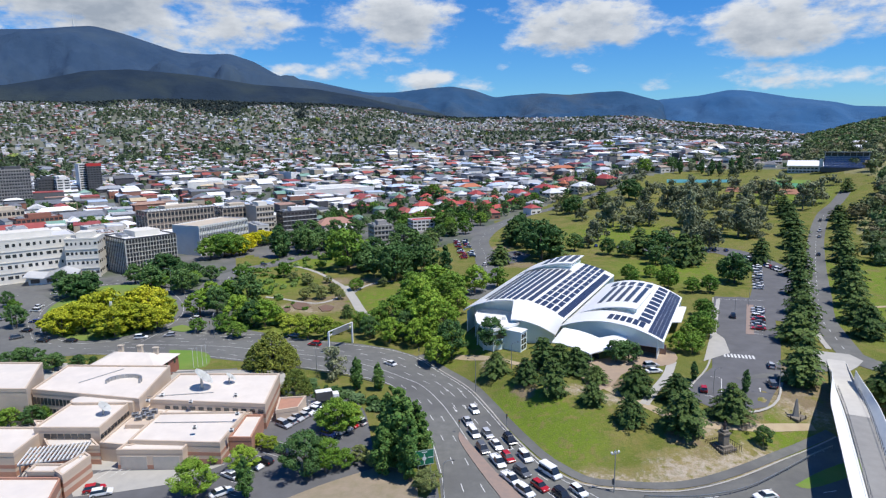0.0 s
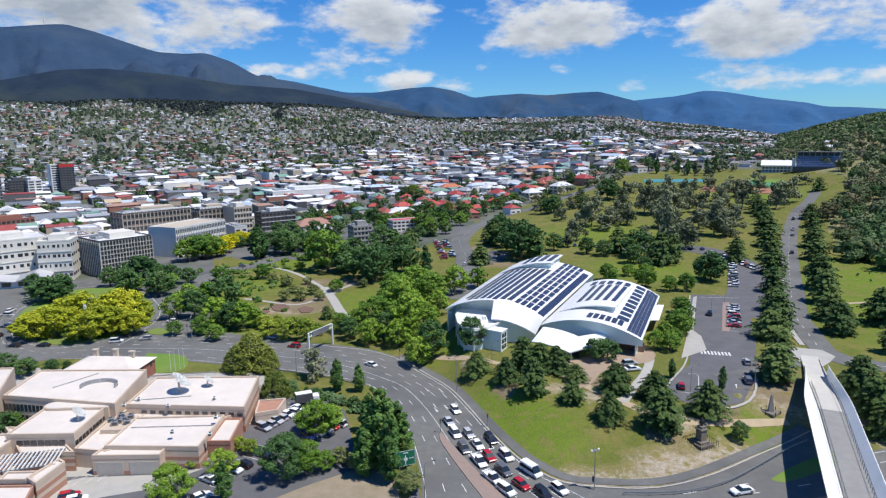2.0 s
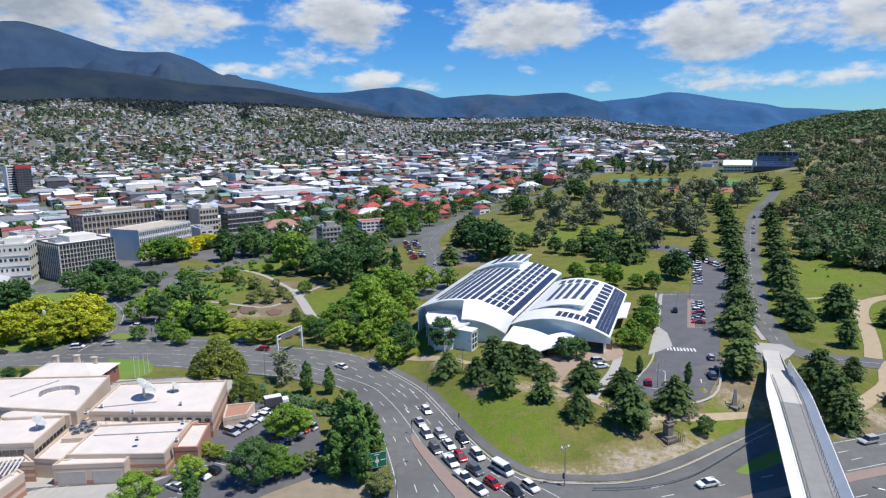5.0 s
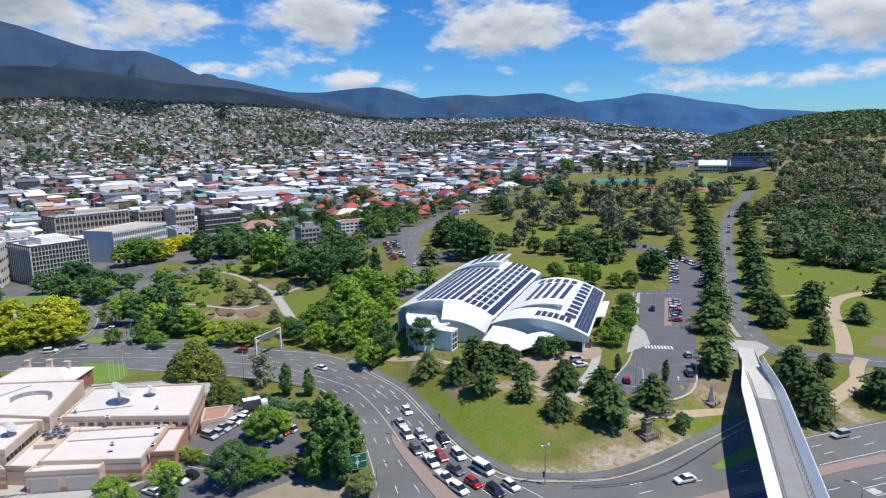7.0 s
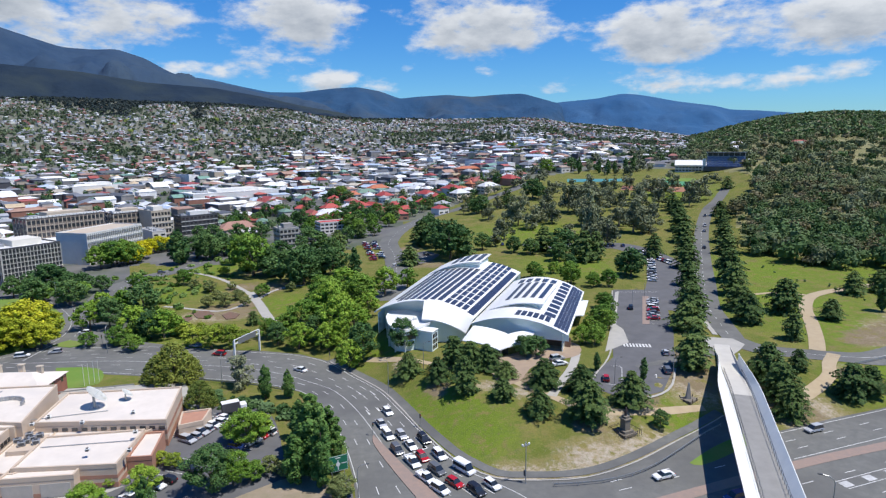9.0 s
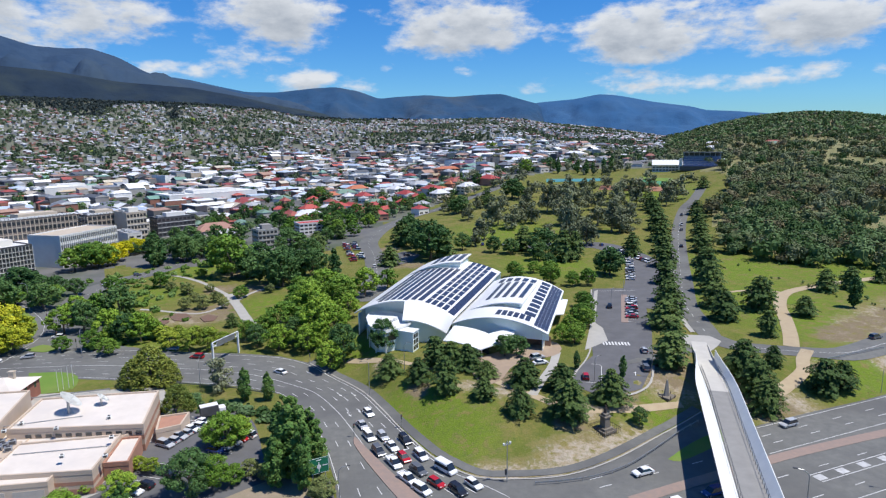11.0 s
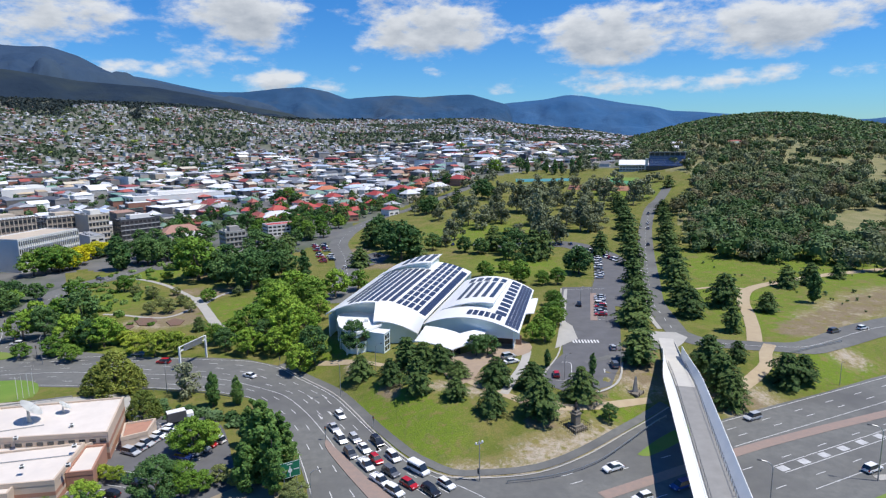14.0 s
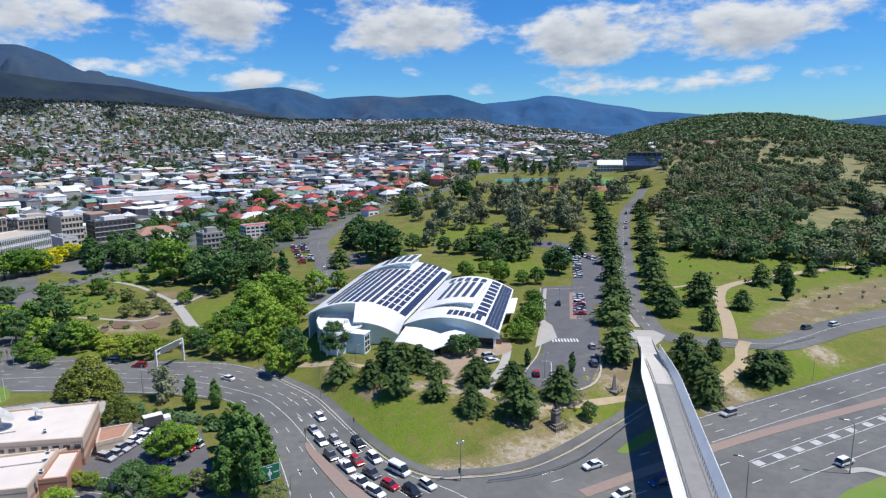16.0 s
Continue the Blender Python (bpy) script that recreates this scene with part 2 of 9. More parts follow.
def box(bm, x0, y0, z0, x1, y1, z1, bevel=0.0):
    r = bmesh.ops.create_cube(bm, size=1.0, matrix=Matrix.Translation(((x0 + x1) / 2, (y0 + y1) / 2, (z0 + z1) / 2)) @ Matrix.Diagonal((x1 - x0, y1 - y0, z1 - z0, 1)))
    if bevel:
        es = list({e for v in r["verts"] for e in v.link_edges})
        bmesh.ops.bevel(bm, geom=es, offset=bevel, segments=1, affect="EDGES")
    return bm


def boxed(*boxes, bevel=0.0):
    bm = bmesh.new()
    for b in boxes:
        box(bm, *b, bevel=bevel)
    return bm


def rod(bm, a, b, r0, r1=None, seg=8):
    a, b = Vector(a), Vector(b)
    d = b - a
    m = Matrix.Translation((a + b) / 2) @ d.to_track_quat("Z", "Y").to_matrix().to_4x4()
    bmesh.ops.create_cone(bm, cap_ends=True, segments=seg, radius1=r0, radius2=r0 if r1 is None else r1, depth=d.length, matrix=m)
    return bm


def prism(bm, pts, z0, z1):
    lo = [bm.verts.new((x, y, z0)) for x, y in pts]
    hi = [bm.verts.new((x, y, z1)) for x, y in pts]
    n = len(pts)
    bm.faces.new(hi), bm.faces.new(lo[::-1])
    for i in range(n):
        bm.faces.new((lo[i], lo[(i + 1) % n], hi[(i + 1) % n], hi[i]))
    bmesh.ops.recalc_face_normals(bm, faces=bm.faces)
    return bm


def spline(pts, step=4.0):
    """Catmull-Rom through the points, about step metres apart."""
    P = [np.array(p, float) for p in pts]
    P = [2 * P[0] - P[1], *P, 2 * P[-1] - P[-2]]
    out = []
    for i in range(1, len(P) - 2):
        a, b, c, d = P[i - 1:i + 3]
        n = max(2, int(np.linalg.norm(c - b) / step))
        for k in range(n):
            t = k / n
            out.append(0.5 * (2 * b + (c - a) * t + (2 * a - 5 * b + 4 * c - d) * t * t + (3 * b - 3 * c + d - a) * t**3))
    out.append(P[-2])
    return np.array(out)


# -- ground form
BANK_AZ = (-60.0, -24.7, -18.6, -13.8, -8.2, -5.2, -2.4, -0.3, 2.3, 4.2, 6.1, 9.0, 11.0, 13.4, 16.6, 22.2, 26.9, 31.0, 34.1, 38.4, 42.2, 46.2, 49.1, 51.8, 60.0)
BANK_R = (330.0, 248.6, 233.5, 220.2, 209.4, 203.0, 193.6, 181.1, 167.8, 155.0, 142.6, 129.1, 124.0, 119.8, 119.3, 122.3, 131.7, 147.5, 152.0, 159.3, 173.9, 191.5, 209.3, 228.3, 300.0)
CREST_AZ = (-70, -40, -34.7, -23.0, -15.0, -9.0, -5.0, -1.6, 2.0, 6.0, 11.0, 15.9, 20.0, 24.9, 28.0, 30.0, 32.4, 34.2, 35.9, 37.6, 40.1, 42.4, 44.7, 46.2, 47.8, 50.0, 55.0, 60.0, 80.0)
CREST_EL = (2.6, 3.0, 3.1, 3.2, 3.2, 3.0, 2.6, 2.0, 1.6, 1.6, 1.6, 1.7, 1.2, 0.7, 0.2, -0.1, 0.45, 0.85, 1.22, 1.45, 1.58, 1.52, 1.22, 0.86, 0.52, 0.25, -0.2, -0.5, -0.5)


def ease(x):
    x = np.clip(x, 0, 1)
    return x * x * (3 - 2 * x)


def ground(x, y):
    """Height of the ground: flat roads, a low park terrace, the rise of the parkland and the hills round the town."""
    x, y = np.asarray(x, float), np.asarray(y, float)
    r, az = np.hypot(x, y), np.degrees(np.arctan2(x, y))
    bank = np.interp(az, BANK_AZ, BANK_R)
    terrace = 4.5 * ease((r - bank - 1.0) / 34.0) * ease((az + 10.0) / 14.0)
    domain = 31.0 * ease((r - 290.0) / 620.0) * ease((az - 4.0) / 14.0)
    far = np.interp(az, (-90, 26, 34, 90), (2500, 2500, 1850, 1850))
    start = np.interp(az, (-90, 24, 34, 90), (560, 560, 360, 360))
    crest = 70.0 + far * np.tan(np.radians(np.interp(az, CREST_AZ, CREST_EL)))
    u = np.clip((r - start) / (far - start), 0, 1)
    hill = np.maximum(crest - domain - terrace, 0) * u ** np.interp(az, (-90, 26, 34, 90), (1.45, 1.5, 1.25, 1.25))
    ridges = 9.0 * np.sin(r * 0.0175 + 1.6 * np.sin(x * 0.0052) + 0.8 * np.sin(x * 0.0121 + 1.0)) + 6.0 * np.sin(x * 0.0105 + 0.006 * r) * np.sin(r * 0.009)
    hill = hill + ridges * ease((r - 980.0) / 350.0) * ease((2700.0 - r) / 350.0) * ease((24.0 - az) / 8.0)
    fall = np.clip((r - far) / 1500.0, 0, 1)
    back = np.where(np.abs(az) > 95, 0.0, 1.0)
    return back * (terrace + domain + hill) * (1 - 0.55 * ease(fall)) + 0 * r


# -- end of ground form


def gz(x, y):
    return float(ground(x, y))


def ribbon(name, pts, width, mat, lift=0.06, parent=None, label="", kind="structure", category="", step=3.0, across=4, taper=None):
    """A strip of the given width draped over the ground along a smooth line."""
    c = spline(pts, step)
    d = np.gradient(c, axis=0)
    nrm = np.stack([-d[:, 1], d[:, 0]], 1) / np.linalg.norm(d, axis=1, keepdims=True)
    w = np.full(len(c), width) if taper is None else np.interp(np.linspace(0, 1, len(c)), np.linspace(0, 1, len(taper)), taper)
    vs, fs = [], []
    for k in range(across + 1):
        q = c + nrm * (w * (k / across - 0.5))[:, None]
        vs.append(np.c_[q, ground(q[:, 0], q[:, 1]) + lift])
    n = len(c)
    V = np.concatenate(vs)
    for k in range(across):
        for i in range(n - 1):
            a = k * n + i
            fs.append((a, a + n, a + n + 1, a + 1))
    ob = meshed(name, V, fs, mat, parent, label, smooth=True)
    if parent is None:
        tagged(ob, label, category or name.replace("_", " "), kind=kind)
    return ob


def patch(name, pts, mat, lift=0.06, label="", kind="structure", category="", round_=True, depth=0.0, parent=None, cell=5.0):
    """A flat area with a smooth outline, draped over the ground."""
    c = spline([*pts, pts[0]], 3.0)[:-1] if round_ else np.array(pts, float)
    bm = bmesh.new()
    f = bm.faces.new([bm.verts.new((p[0], p[1], 0)) for p in c])
    if f.normal.z < 0:
        f.normal_flip()
    lo, hi = c.min(0), c.max(0)
    for k, ax in ((0, (1, 0, 0)), (1, (0, 1, 0))):
        for s in np.arange(math.floor(lo[k] / cell) * cell + cell, hi[k], cell):
            bmesh.ops.bisect_plane(bm, geom=[*bm.verts, *bm.edges, *bm.faces], plane_co=tuple(s * np.array(ax)), plane_no=ax, dist=1e-4)
    co = np.array([v.co[:2] for v in bm.verts])
    for v, h in zip(bm.verts, ground(co[:, 0], co[:, 1])):
        v.co.z = h + lift
    bmesh.ops.recalc_face_normals(bm, faces=bm.faces)
    if sum(f.normal.z for f in bm.faces) < 0:
        bmesh.ops.reverse_faces(bm, faces=bm.faces)
    if depth:
        r = bmesh.ops.extrude_face_region(bm, geom=list(bm.faces))
        for g in r["geom"]:
            if isinstance(g, bmesh.types.BMVert):
                g.co.z += depth
    ob = part(name, bm, mat, parent, label)
    if parent is None:
        tagged(ob, label, category or name.replace("_", " "), kind=kind)
    return ob


# ---------------------------------------------------------------- ground sheet and mountains


# worn and lush places in the grass: centre and reach
WORN = [((-63.9, 256.0), 12), ((-55.0, 253.8), 12), ((-47.5, 256.1), 12), ((49.3, 119.8), 11), ((55.4, 121.7), 11), ((62.0, 122.8), 11), ((69.6, 125.8), 8), ((35.7, 115.5), 9), ((42.5, 115.4), 8), ((30.3, 116.9), 8), ((59.7, 135.4), 7), ((42.8, 148.8), 6), ((34.7, 154.5), 6),
        ((90.5, 147.8), 16), ((14.2, 178.3), 6), ((115.8, 133.5), 12), ((108.6, 129.0), 10), ((166.2, 168.5), 13), ((182.6, 177.9), 18), ((200.8, 186.8), 20), ((221.2, 192.9), 22), ((239.8, 196.4), 24), ((257.3, 198.2), 24), ((138.2, 146.4), 8), ((161.2, 148.3), 10), ((121.7, 274.0), 8), ((28.3, 318.3), 10)]
BANKS = [((159.2, 169.3), 7), ((166.9, 171.8), 11), ((177.4, 176.4), 10), ((189.7, 181.1), 11), ((205.2, 187.1), 12), ((221.2, 192.9), 13), ((235.0, 196.1), 14), ((249.2, 199.1), 16), ((267.0, 200.9), 20), ((-57.2, 262.1), 14), ((-50.0, 259.0), 14), ((-47.1, 271.4), 10), ((92.7, 153.0), 14), ((99.3, 166.5), 10), ((-37.8, 300.1), 14), ((-52.7, 305.5), 12),
         ((110.5, 134.1), 9), ((106.8, 137.1), 10), ((72.2, 142.4), 8), ((32.8, 369.0), 12), ((40.4, 320.3), 12), ((55.2, 132.2), 6), ((45.3, 158.0), 6), ((-46.0, 343.2), 16), ((21.7, 157.4), 5)]
LUSH = [((-79.3, 362.8), 26), ((-29.5, 270.0), 20), ((23.8, 142.0), 22), ((19.5, 151.9), 20), ((27.6, 132.9), 16), ((77.5, 133.8), 14), ((287.9, 511.6), 60), ((116.1, 398.2), 60), ((110.0, 298.5), 40), ((-87.9, 298.8), 30), ((-75.6, 363.5), 40), ((-25.6, 259.6), 22), ((8.1, 194.2), 16), ((168.1, 182.4), 45), ((243.4, 237.9), 70), ((196.4, 268.8), 60), ((272.2, 239.2), 60), ((151.4, 144.9), 30), ((172.7, 216.5), 50), ((-70.4, 214.5), 30)]


def make_ground():
    az = np.radians(np.concatenate([np.arange(-180, -60, 5.0), np.arange(-60, 75, 0.4), np.arange(75, 181, 5.0)]))
    rs = np.concatenate([[0.0], np.arange(30, 330, 3.0), np.geomspace(330, 4900, 170)])
    A, R = np.meshgrid(az, rs)
    X, Y = R * np.sin(A), R * np.cos(A)
    Z = ground(X, Y)
    V = np.stack([X, Y, Z], -1).reshape(-1, 3)
    n, k = len(rs), len(az)
    i = (np.arange(n - 1)[:, None] * k + np.arange(k - 1)[None]).ravel()
    F = np.stack([i, i + k, i + k + 1, i + 1], 1)
    cx, cy = V[F].mean(1)[:, 0], V[F].mean(1)[:, 1]
    r, a = np.hypot(cx, cy), np.degrees(np.arctan2(cx, cy))
    slots = np.zeros(len(F), np.int32)
    jag = 8 * np.sin(a * 1.7) + 25 * np.sin(a * 0.6)
    slots[(a < 5 + (r - 500) * 0.012) & (r > 385 + jag * 0.4)] = 1
    slots[(a < 31) & (a > 0) & (r > np.interp(a, (2, 7.7, 11.2, 16, 20.7, 25, 28.4, 31.5), (470, 510, 613, 662, 725, 745, 760, 750)) + 8 + 0.2 * jag)] = 2
    slots[(a < -19) & (r > 255)] = 1
    slots[(a < 31) & (r > 960 + 2 * jag)] = 2
    slots[(a > np.interp(r, (352, 440, 500, 530, 640, 690, 800), (36.0, 34.2, 33.8, 35.2, 35.2, 33.0, 30.0))) & (r > 380 + 14 * np.sin(a * 0.9) + np.clip(a - 46, 0, 20) * 2)] = 3
    slots[(r > 2700)] = 3
    ob = meshed("ground", V, F.tolist(), [GRASS, CITY, SUBURB, BUSH], smooth=True, slots=slots)
    px, py = V[:, 0], V[:, 1]
    for name, spots in (("wear", WORN), ("lush", LUSH), ("bank", BANKS)):
        f = np.zeros(len(V))
        for (sx, sy), rad in spots:
            f = np.maximum(f, 1 - np.hypot(px - sx, py - sy) / rad)
        ob.data.attributes.new(name, "FLOAT", "POINT").data.foreach_set("value", np.clip(f, 0, 1).astype(np.float32))
    tagged(ob, "grassy parkland ground running into town and hills", "ground", kind="structure")


make_ground()

# blue-grey of hazy air is mixed into this mountain's forest colours
HAZE_FOREST_FAR = material("far_forest_hazed", (0.024, 0.050, 0.098), 1.0, 0, (0.042, 0.074, 0.125), 0.006, 0.9, 0.02, 14.0, third=(0.046, 0.072, 0.105), scale3=0.0016, detail=10.0, spec=0.1)
# foothill colours carry a cloud's shadow in their dark and haze in their blue
SHADED_FOREST_NEAR = material("hill_forest_hazed_shaded", (0.013, 0.025, 0.044), 1.0, 0, (0.022, 0.037, 0.058), 0.01, 0.9, 0.04, 10.0, third=(0.034, 0.048, 0.054), scale3=0.003, detail=10.0, spec=0.1)
# strong blue stands in for the haze over the farthest range
HAZE_FOREST_BLUE = material("distant_forest_hazed", (0.028, 0.096, 0.215), 1.0, 0, (0.05, 0.115, 0.22), 0.004, 0.9, 0.02, 10.0, detail=10.0, spec=0.1)


def mountain(name, profile, dist, depth, mat, label, seed, rough=1.0):
    """A range whose skyline runs along (azimuth, height angle) at the given distance."""
    a = np.arange(profile[0][0], profile[-1][0] + 0.01, 0.25)
    e = np.interp(a, [p[0] for p in profile], [p[1] for p in profile])
    for _ in range(2):
        e[1:-1] = (e[:-2] + 2 * e[1:-1] + e[2:]) / 4
    top = 70 + dist * np.tan(np.radians(e))
    vs, fs, rows = [], [], 40
    for k in range(rows + 1):
        s = k / rows
        for i, ai in enumerate(a):
            d = dist - depth * (1 - s / 0.8) if s < 0.8 else dist + depth * 0.5 * (s - 0.8) / 0.2
            h = (s / 0.8) ** 0.85 if s < 0.8 else 1 - 0.7 * (s - 0.8) / 0.2
            x, y = d * math.sin(radians(ai)), d * math.cos(radians(ai))
            q = Vector((x * 0.0022, y * 0.0022, seed))
            amp = math.sin(min(s / 0.8, 1) * math.pi)
            z = top[i] * h + amp * rough * (150 * noise.fractal(q, 0.8, 2.2, 6) + 90 * abs(noise.noise(Vector((ai * 0.35 + seed, s * 1.5, seed)))) * (1 - 0.5 * s))
            vs.append((x, y, max(z, -20) if s > 0 else -20))
    n = len(a)
    for k in range(rows):
        for i in range(n - 1):
            j = k * n + i
            fs.append((j, j + 1, j + n + 1, j + n))
    tagged(meshed(name, vs, fs, mat, smooth=True), label, "mountain", kind="structure")


mountain("mountain_1", [(-70.0, 7.0), (-48.0, 8.6), (-34.10, 8.23), (-32.01, 8.40), (-29.41, 8.79), (-28.07, 8.92), (-26.15, 8.51), (-23.16, 7.59), (-21.83, 7.21), (-19.74, 7.15), (-18.16, 7.28), (-16.14, 6.65), (-14.33, 5.61), (-12.93, 5.21), (-9.06, 4.55), (-7.09, 4.06), (-4.10, 3.46), (6.0, 0.8)], 4300, 1200, HAZE_FOREST_FAR, "broad dark forested mountain with a flat top, coloured blue-grey for haze", 1.3)
# haze of the middle range is painted in as blue
HAZE_FOREST_MID = material("range_forest_hazed", (0.020, 0.060, 0.125), 1.0, 0, (0.034, 0.080, 0.155), 0.006, 0.9, 0.02, 12.0, third=(0.055, 0.08, 0.11), scale3=0.002, detail=10.0, spec=0.1)
mountain("mountain_2", [(-14.0, 1.6), (-12.92, 5.35), (-11.00, 5.08), (-9.06, 4.65), (-6.59, 4.16), (-4.08, 4.15), (-1.04, 4.51), (0.99, 4.63), (3.01, 4.26), (4.78, 3.60), (6.29, 3.76), (9.03, 3.90), (11.25, 3.70), (13.90, 3.87), (15.80, 3.91), (18.15, 3.22), (19.30, 2.90), (19.8, 1.0)], 4650, 900, HAZE_FOREST_MID, "long forested range behind the town, coloured blue for haze", 4.1, 0.5)
mountain("mountain_3", [(14.0, 2.4), (19.06, 3.10), (22.17, 3.32), (24.28, 3.69), (25.54, 3.59), (26.78, 3.36), (28.80, 2.92), (31.86, 2.45), (32.98, 2.12), (35.01, 2.00), (39.86, 1.50), (43.96, 1.04), (47.36, 1.09), (50.09, 1.38), (58.0, 1.9)], 4750, 600, HAZE_FOREST_BLUE, "distant flat-topped mountain range, coloured blue for haze", 7.7, 0.4)
mountain("hill_1", [(-60.0, 4.4), (-34.55, 4.26), (-31.67, 4.86), (-28.98, 5.55), (-25.80, 5.79), (-20.75, 5.45), (-16.26, 4.79), (-11.03, 4.45), (-7.10, 3.77), (-4.11, 3.07), (-0.05, 2.33), (3.0, 0.6)], 3300, 700, SHADED_FOREST_NEAR, "dark forested foothill above the suburbs, coloured for cloud shadow and haze", 2.2, 0.3)

# ---------------------------------------------------------------- roads
patch("road_1", [(-0.8, 75.3), (-1.0, 112.3), (-1.4, 120.9), (-3.5, 135.9), (-6.2, 148.3), (-9.5, 158.1), (-15.7, 170.0), (-28.2, 178.3), (-43.5, 184.5), (-85.8, 197.3), (-121.0, 199.7), (-144.9, 193.0), (-162.2, 187.1), (-222.7, 250.2), (-237.3, 300.8), (-226.0, 308.7), (-198.5, 292.9), (-173.9, 270.6), (-168.7, 309.4), (-145.0, 321.2), (-115.3, 283.1), (-84.1, 230.9), (-63.6, 219.5), (-52.5, 213.8), (-29.8, 207.3), (-18.3, 202.1), (-8.2, 193.4), (-1.0, 181.1), (6.8, 167.7), (11.3, 154.6), (15.1, 141.8), (20.1, 127.5), (23.6, 121.7), (27.9, 116.8), (34.3, 114.7), (46.4, 113.7), (59.7, 118.0), (76.3, 126.8), (90.9, 134.2),
      (99.5, 125.5), (117.4, 129.4), (138.7, 133.3), (158.9, 137.9), (180.3, 141.7), (218.9, 147.3), (240.0, 120.0), (120.0, 40.0), (40.0, 45.0), (15.0, 55.0)], ASPHALT, 0.05, "grey multi-lane asphalt road with worn wheel tracks", category="road", round_=False, cell=8.0)

LEFT_EDGE = [(-0.9, 103.6), (-1.0, 112.3), (-1.4, 120.9), (-3.5, 135.9), (-6.2, 148.3), (-9.5, 158.1), (-15.7, 170.0), (-21.1, 174.1), (-28.2, 178.3), (-43.5, 184.5), (-63.3, 191.2), (-85.8, 197.3), (-121.0, 199.7)]
RIGHT_EDGE = [(36.2, 102.8), (30.6, 111.6), (23.3, 119.9), (19.6, 127.5), (14.8, 140.9), (10.8, 153.9), (6.3, 166.9), (-1.5, 180.2), (-8.5, 192.4), (-18.2, 201.0), (-36.8, 208.2), (-63.2, 218.1), (-96.4, 223.5)]


def edge_line(f, n=240):
    a, b = spline(LEFT_EDGE, 1.0), spline(RIGHT_EDGE, 1.0)
    a = a[np.linspace(0, len(a) - 1, n).astype(int)]
    b = b[np.linspace(0, len(b) - 1, n).astype(int)]
    c = a + (b - a) * f
    for _ in range(10):
        c[1:-1] = (c[:-2] + 2 * c[1:-1] + c[2:]) / 4
    return c


def dashes(name, line, on, off, width, mat=None, lift=0.075, start=0.0, stop=1e9, parent=None):
    """Painted dashes along a line; off=0 gives an unbroken line."""
    line = np.asarray(line, float)
    s = np.r_[0, np.cumsum(np.linalg.norm(np.diff(line, axis=0), axis=1))]
    stop = min(stop, s[-1])
    vs, fs = [], []
    p = start
    while p < stop:
        e = min(p + on, stop) if off else stop
        k = max(2, int((e - p) / 2) + 1)
        q = np.linspace(p, e, k)
        c = np.stack([np.interp(q, s, line[:, 0]), np.interp(q, s, line[:, 1])], 1)
        d = np.gradient(c, axis=0)
        nn = np.stack([-d[:, 1], d[:, 0]], 1) / np.maximum(np.linalg.norm(d, axis=1, keepdims=True), 1e-6) * width / 2
        b0 = len(vs)
        for m_ in (c - nn, c + nn):
            vs += np.c_[m_, ground(m_[:, 0], m_[:, 1]) + lift].tolist()
        fs += [(b0 + i, b0 + i + 1, b0 + k + i + 1, b0 + k + i) for i in range(k - 1)]
        p = e + off if off else stop
    ob = meshed(name, vs, fs, mat or WHITE_PAINT, parent)
    if parent is None:
        tagged(ob, "white painted lane lines worn by traffic", "road marking", kind="structure")
    return ob


for f in (0.15, 0.29, 0.58, 0.71, 0.85):
    dashes("lane_marking", edge_line(f), 3.0, 8.0 if f < 0.5 else 6.0, 0.16)
for f in (0.02, 0.43, 0.985):
    dashes("lane_marking", edge_line(f), 3.0, 0, 0.15)

HW_O, HW_U = np.array((122.3, 125.4)), np.array((0.9806, 0.1961))
HW_N = np.array((-0.1961, 0.9806))


def highway(off, a, b, n=60):
    s = np.linspace(a, b, n)
    return HW_O + s[:, None] * HW_U + off * HW_N


for off in (0.0, -3.3, -14.6, -22.5):
    dashes("lane_marking", highway(off, -75, 150), 3.0, 9.0, 0.17, start=2.0)
for off in (3.7, -6.6, -16.4, -19.2, -26.0):
    dashes("lane_marking", highway(off, -30, 150), 3.0, 0, 0.16)
HATCH = material("worn_hatching", (0.56, 0.56, 0.55), 0.8, 0, (0.34, 0.34, 0.34), 0.8, 0.8)
dashes("lane_marking", highway(-17.8, -30, 150), 2.4, 4.2, 1.9, HATCH)
ribbon("median_1", [tuple(HW_O + u * HW_U + v * HW_N) for u, v in ((-70, -9.6), (-32, -8.7), (-8, -9.4), (18, -11.0), (60, -13.6), (110, -17.0), (150, -20.0))], 2.8, REDBRICK_PAVE, 0.12, label="reddish brick-paved median strip of the highway", category="median")
patch("median_2", [(3.4, 140.0), (4.3, 138.3), (7.2, 130.6), (10.9, 121.3), (14.2, 114.0), (16.2, 107.6), (12.4, 107.7), (10.7, 112.4), (7.9, 120.5), (4.7, 130.6), (3.2, 136.6)], REDBRICK_PAVE, 0.04, "reddish brick-paved traffic island with kerb", category="median", depth=0.16, cell=50)

# side roads and paths
ribbon("road_2", [(14.0, 249.4), (22.0, 304.5), (24.0, 351.0), (24.5, 401.8), (41.4, 466.7), (66.7, 513.1), (94.4, 537.6), (128.4, 569.5), (162.1, 599.3), (187.5, 630.6)], 12.0, ASPHALT, 0.10, label="grey asphalt street curving up past the parkland", category="road")
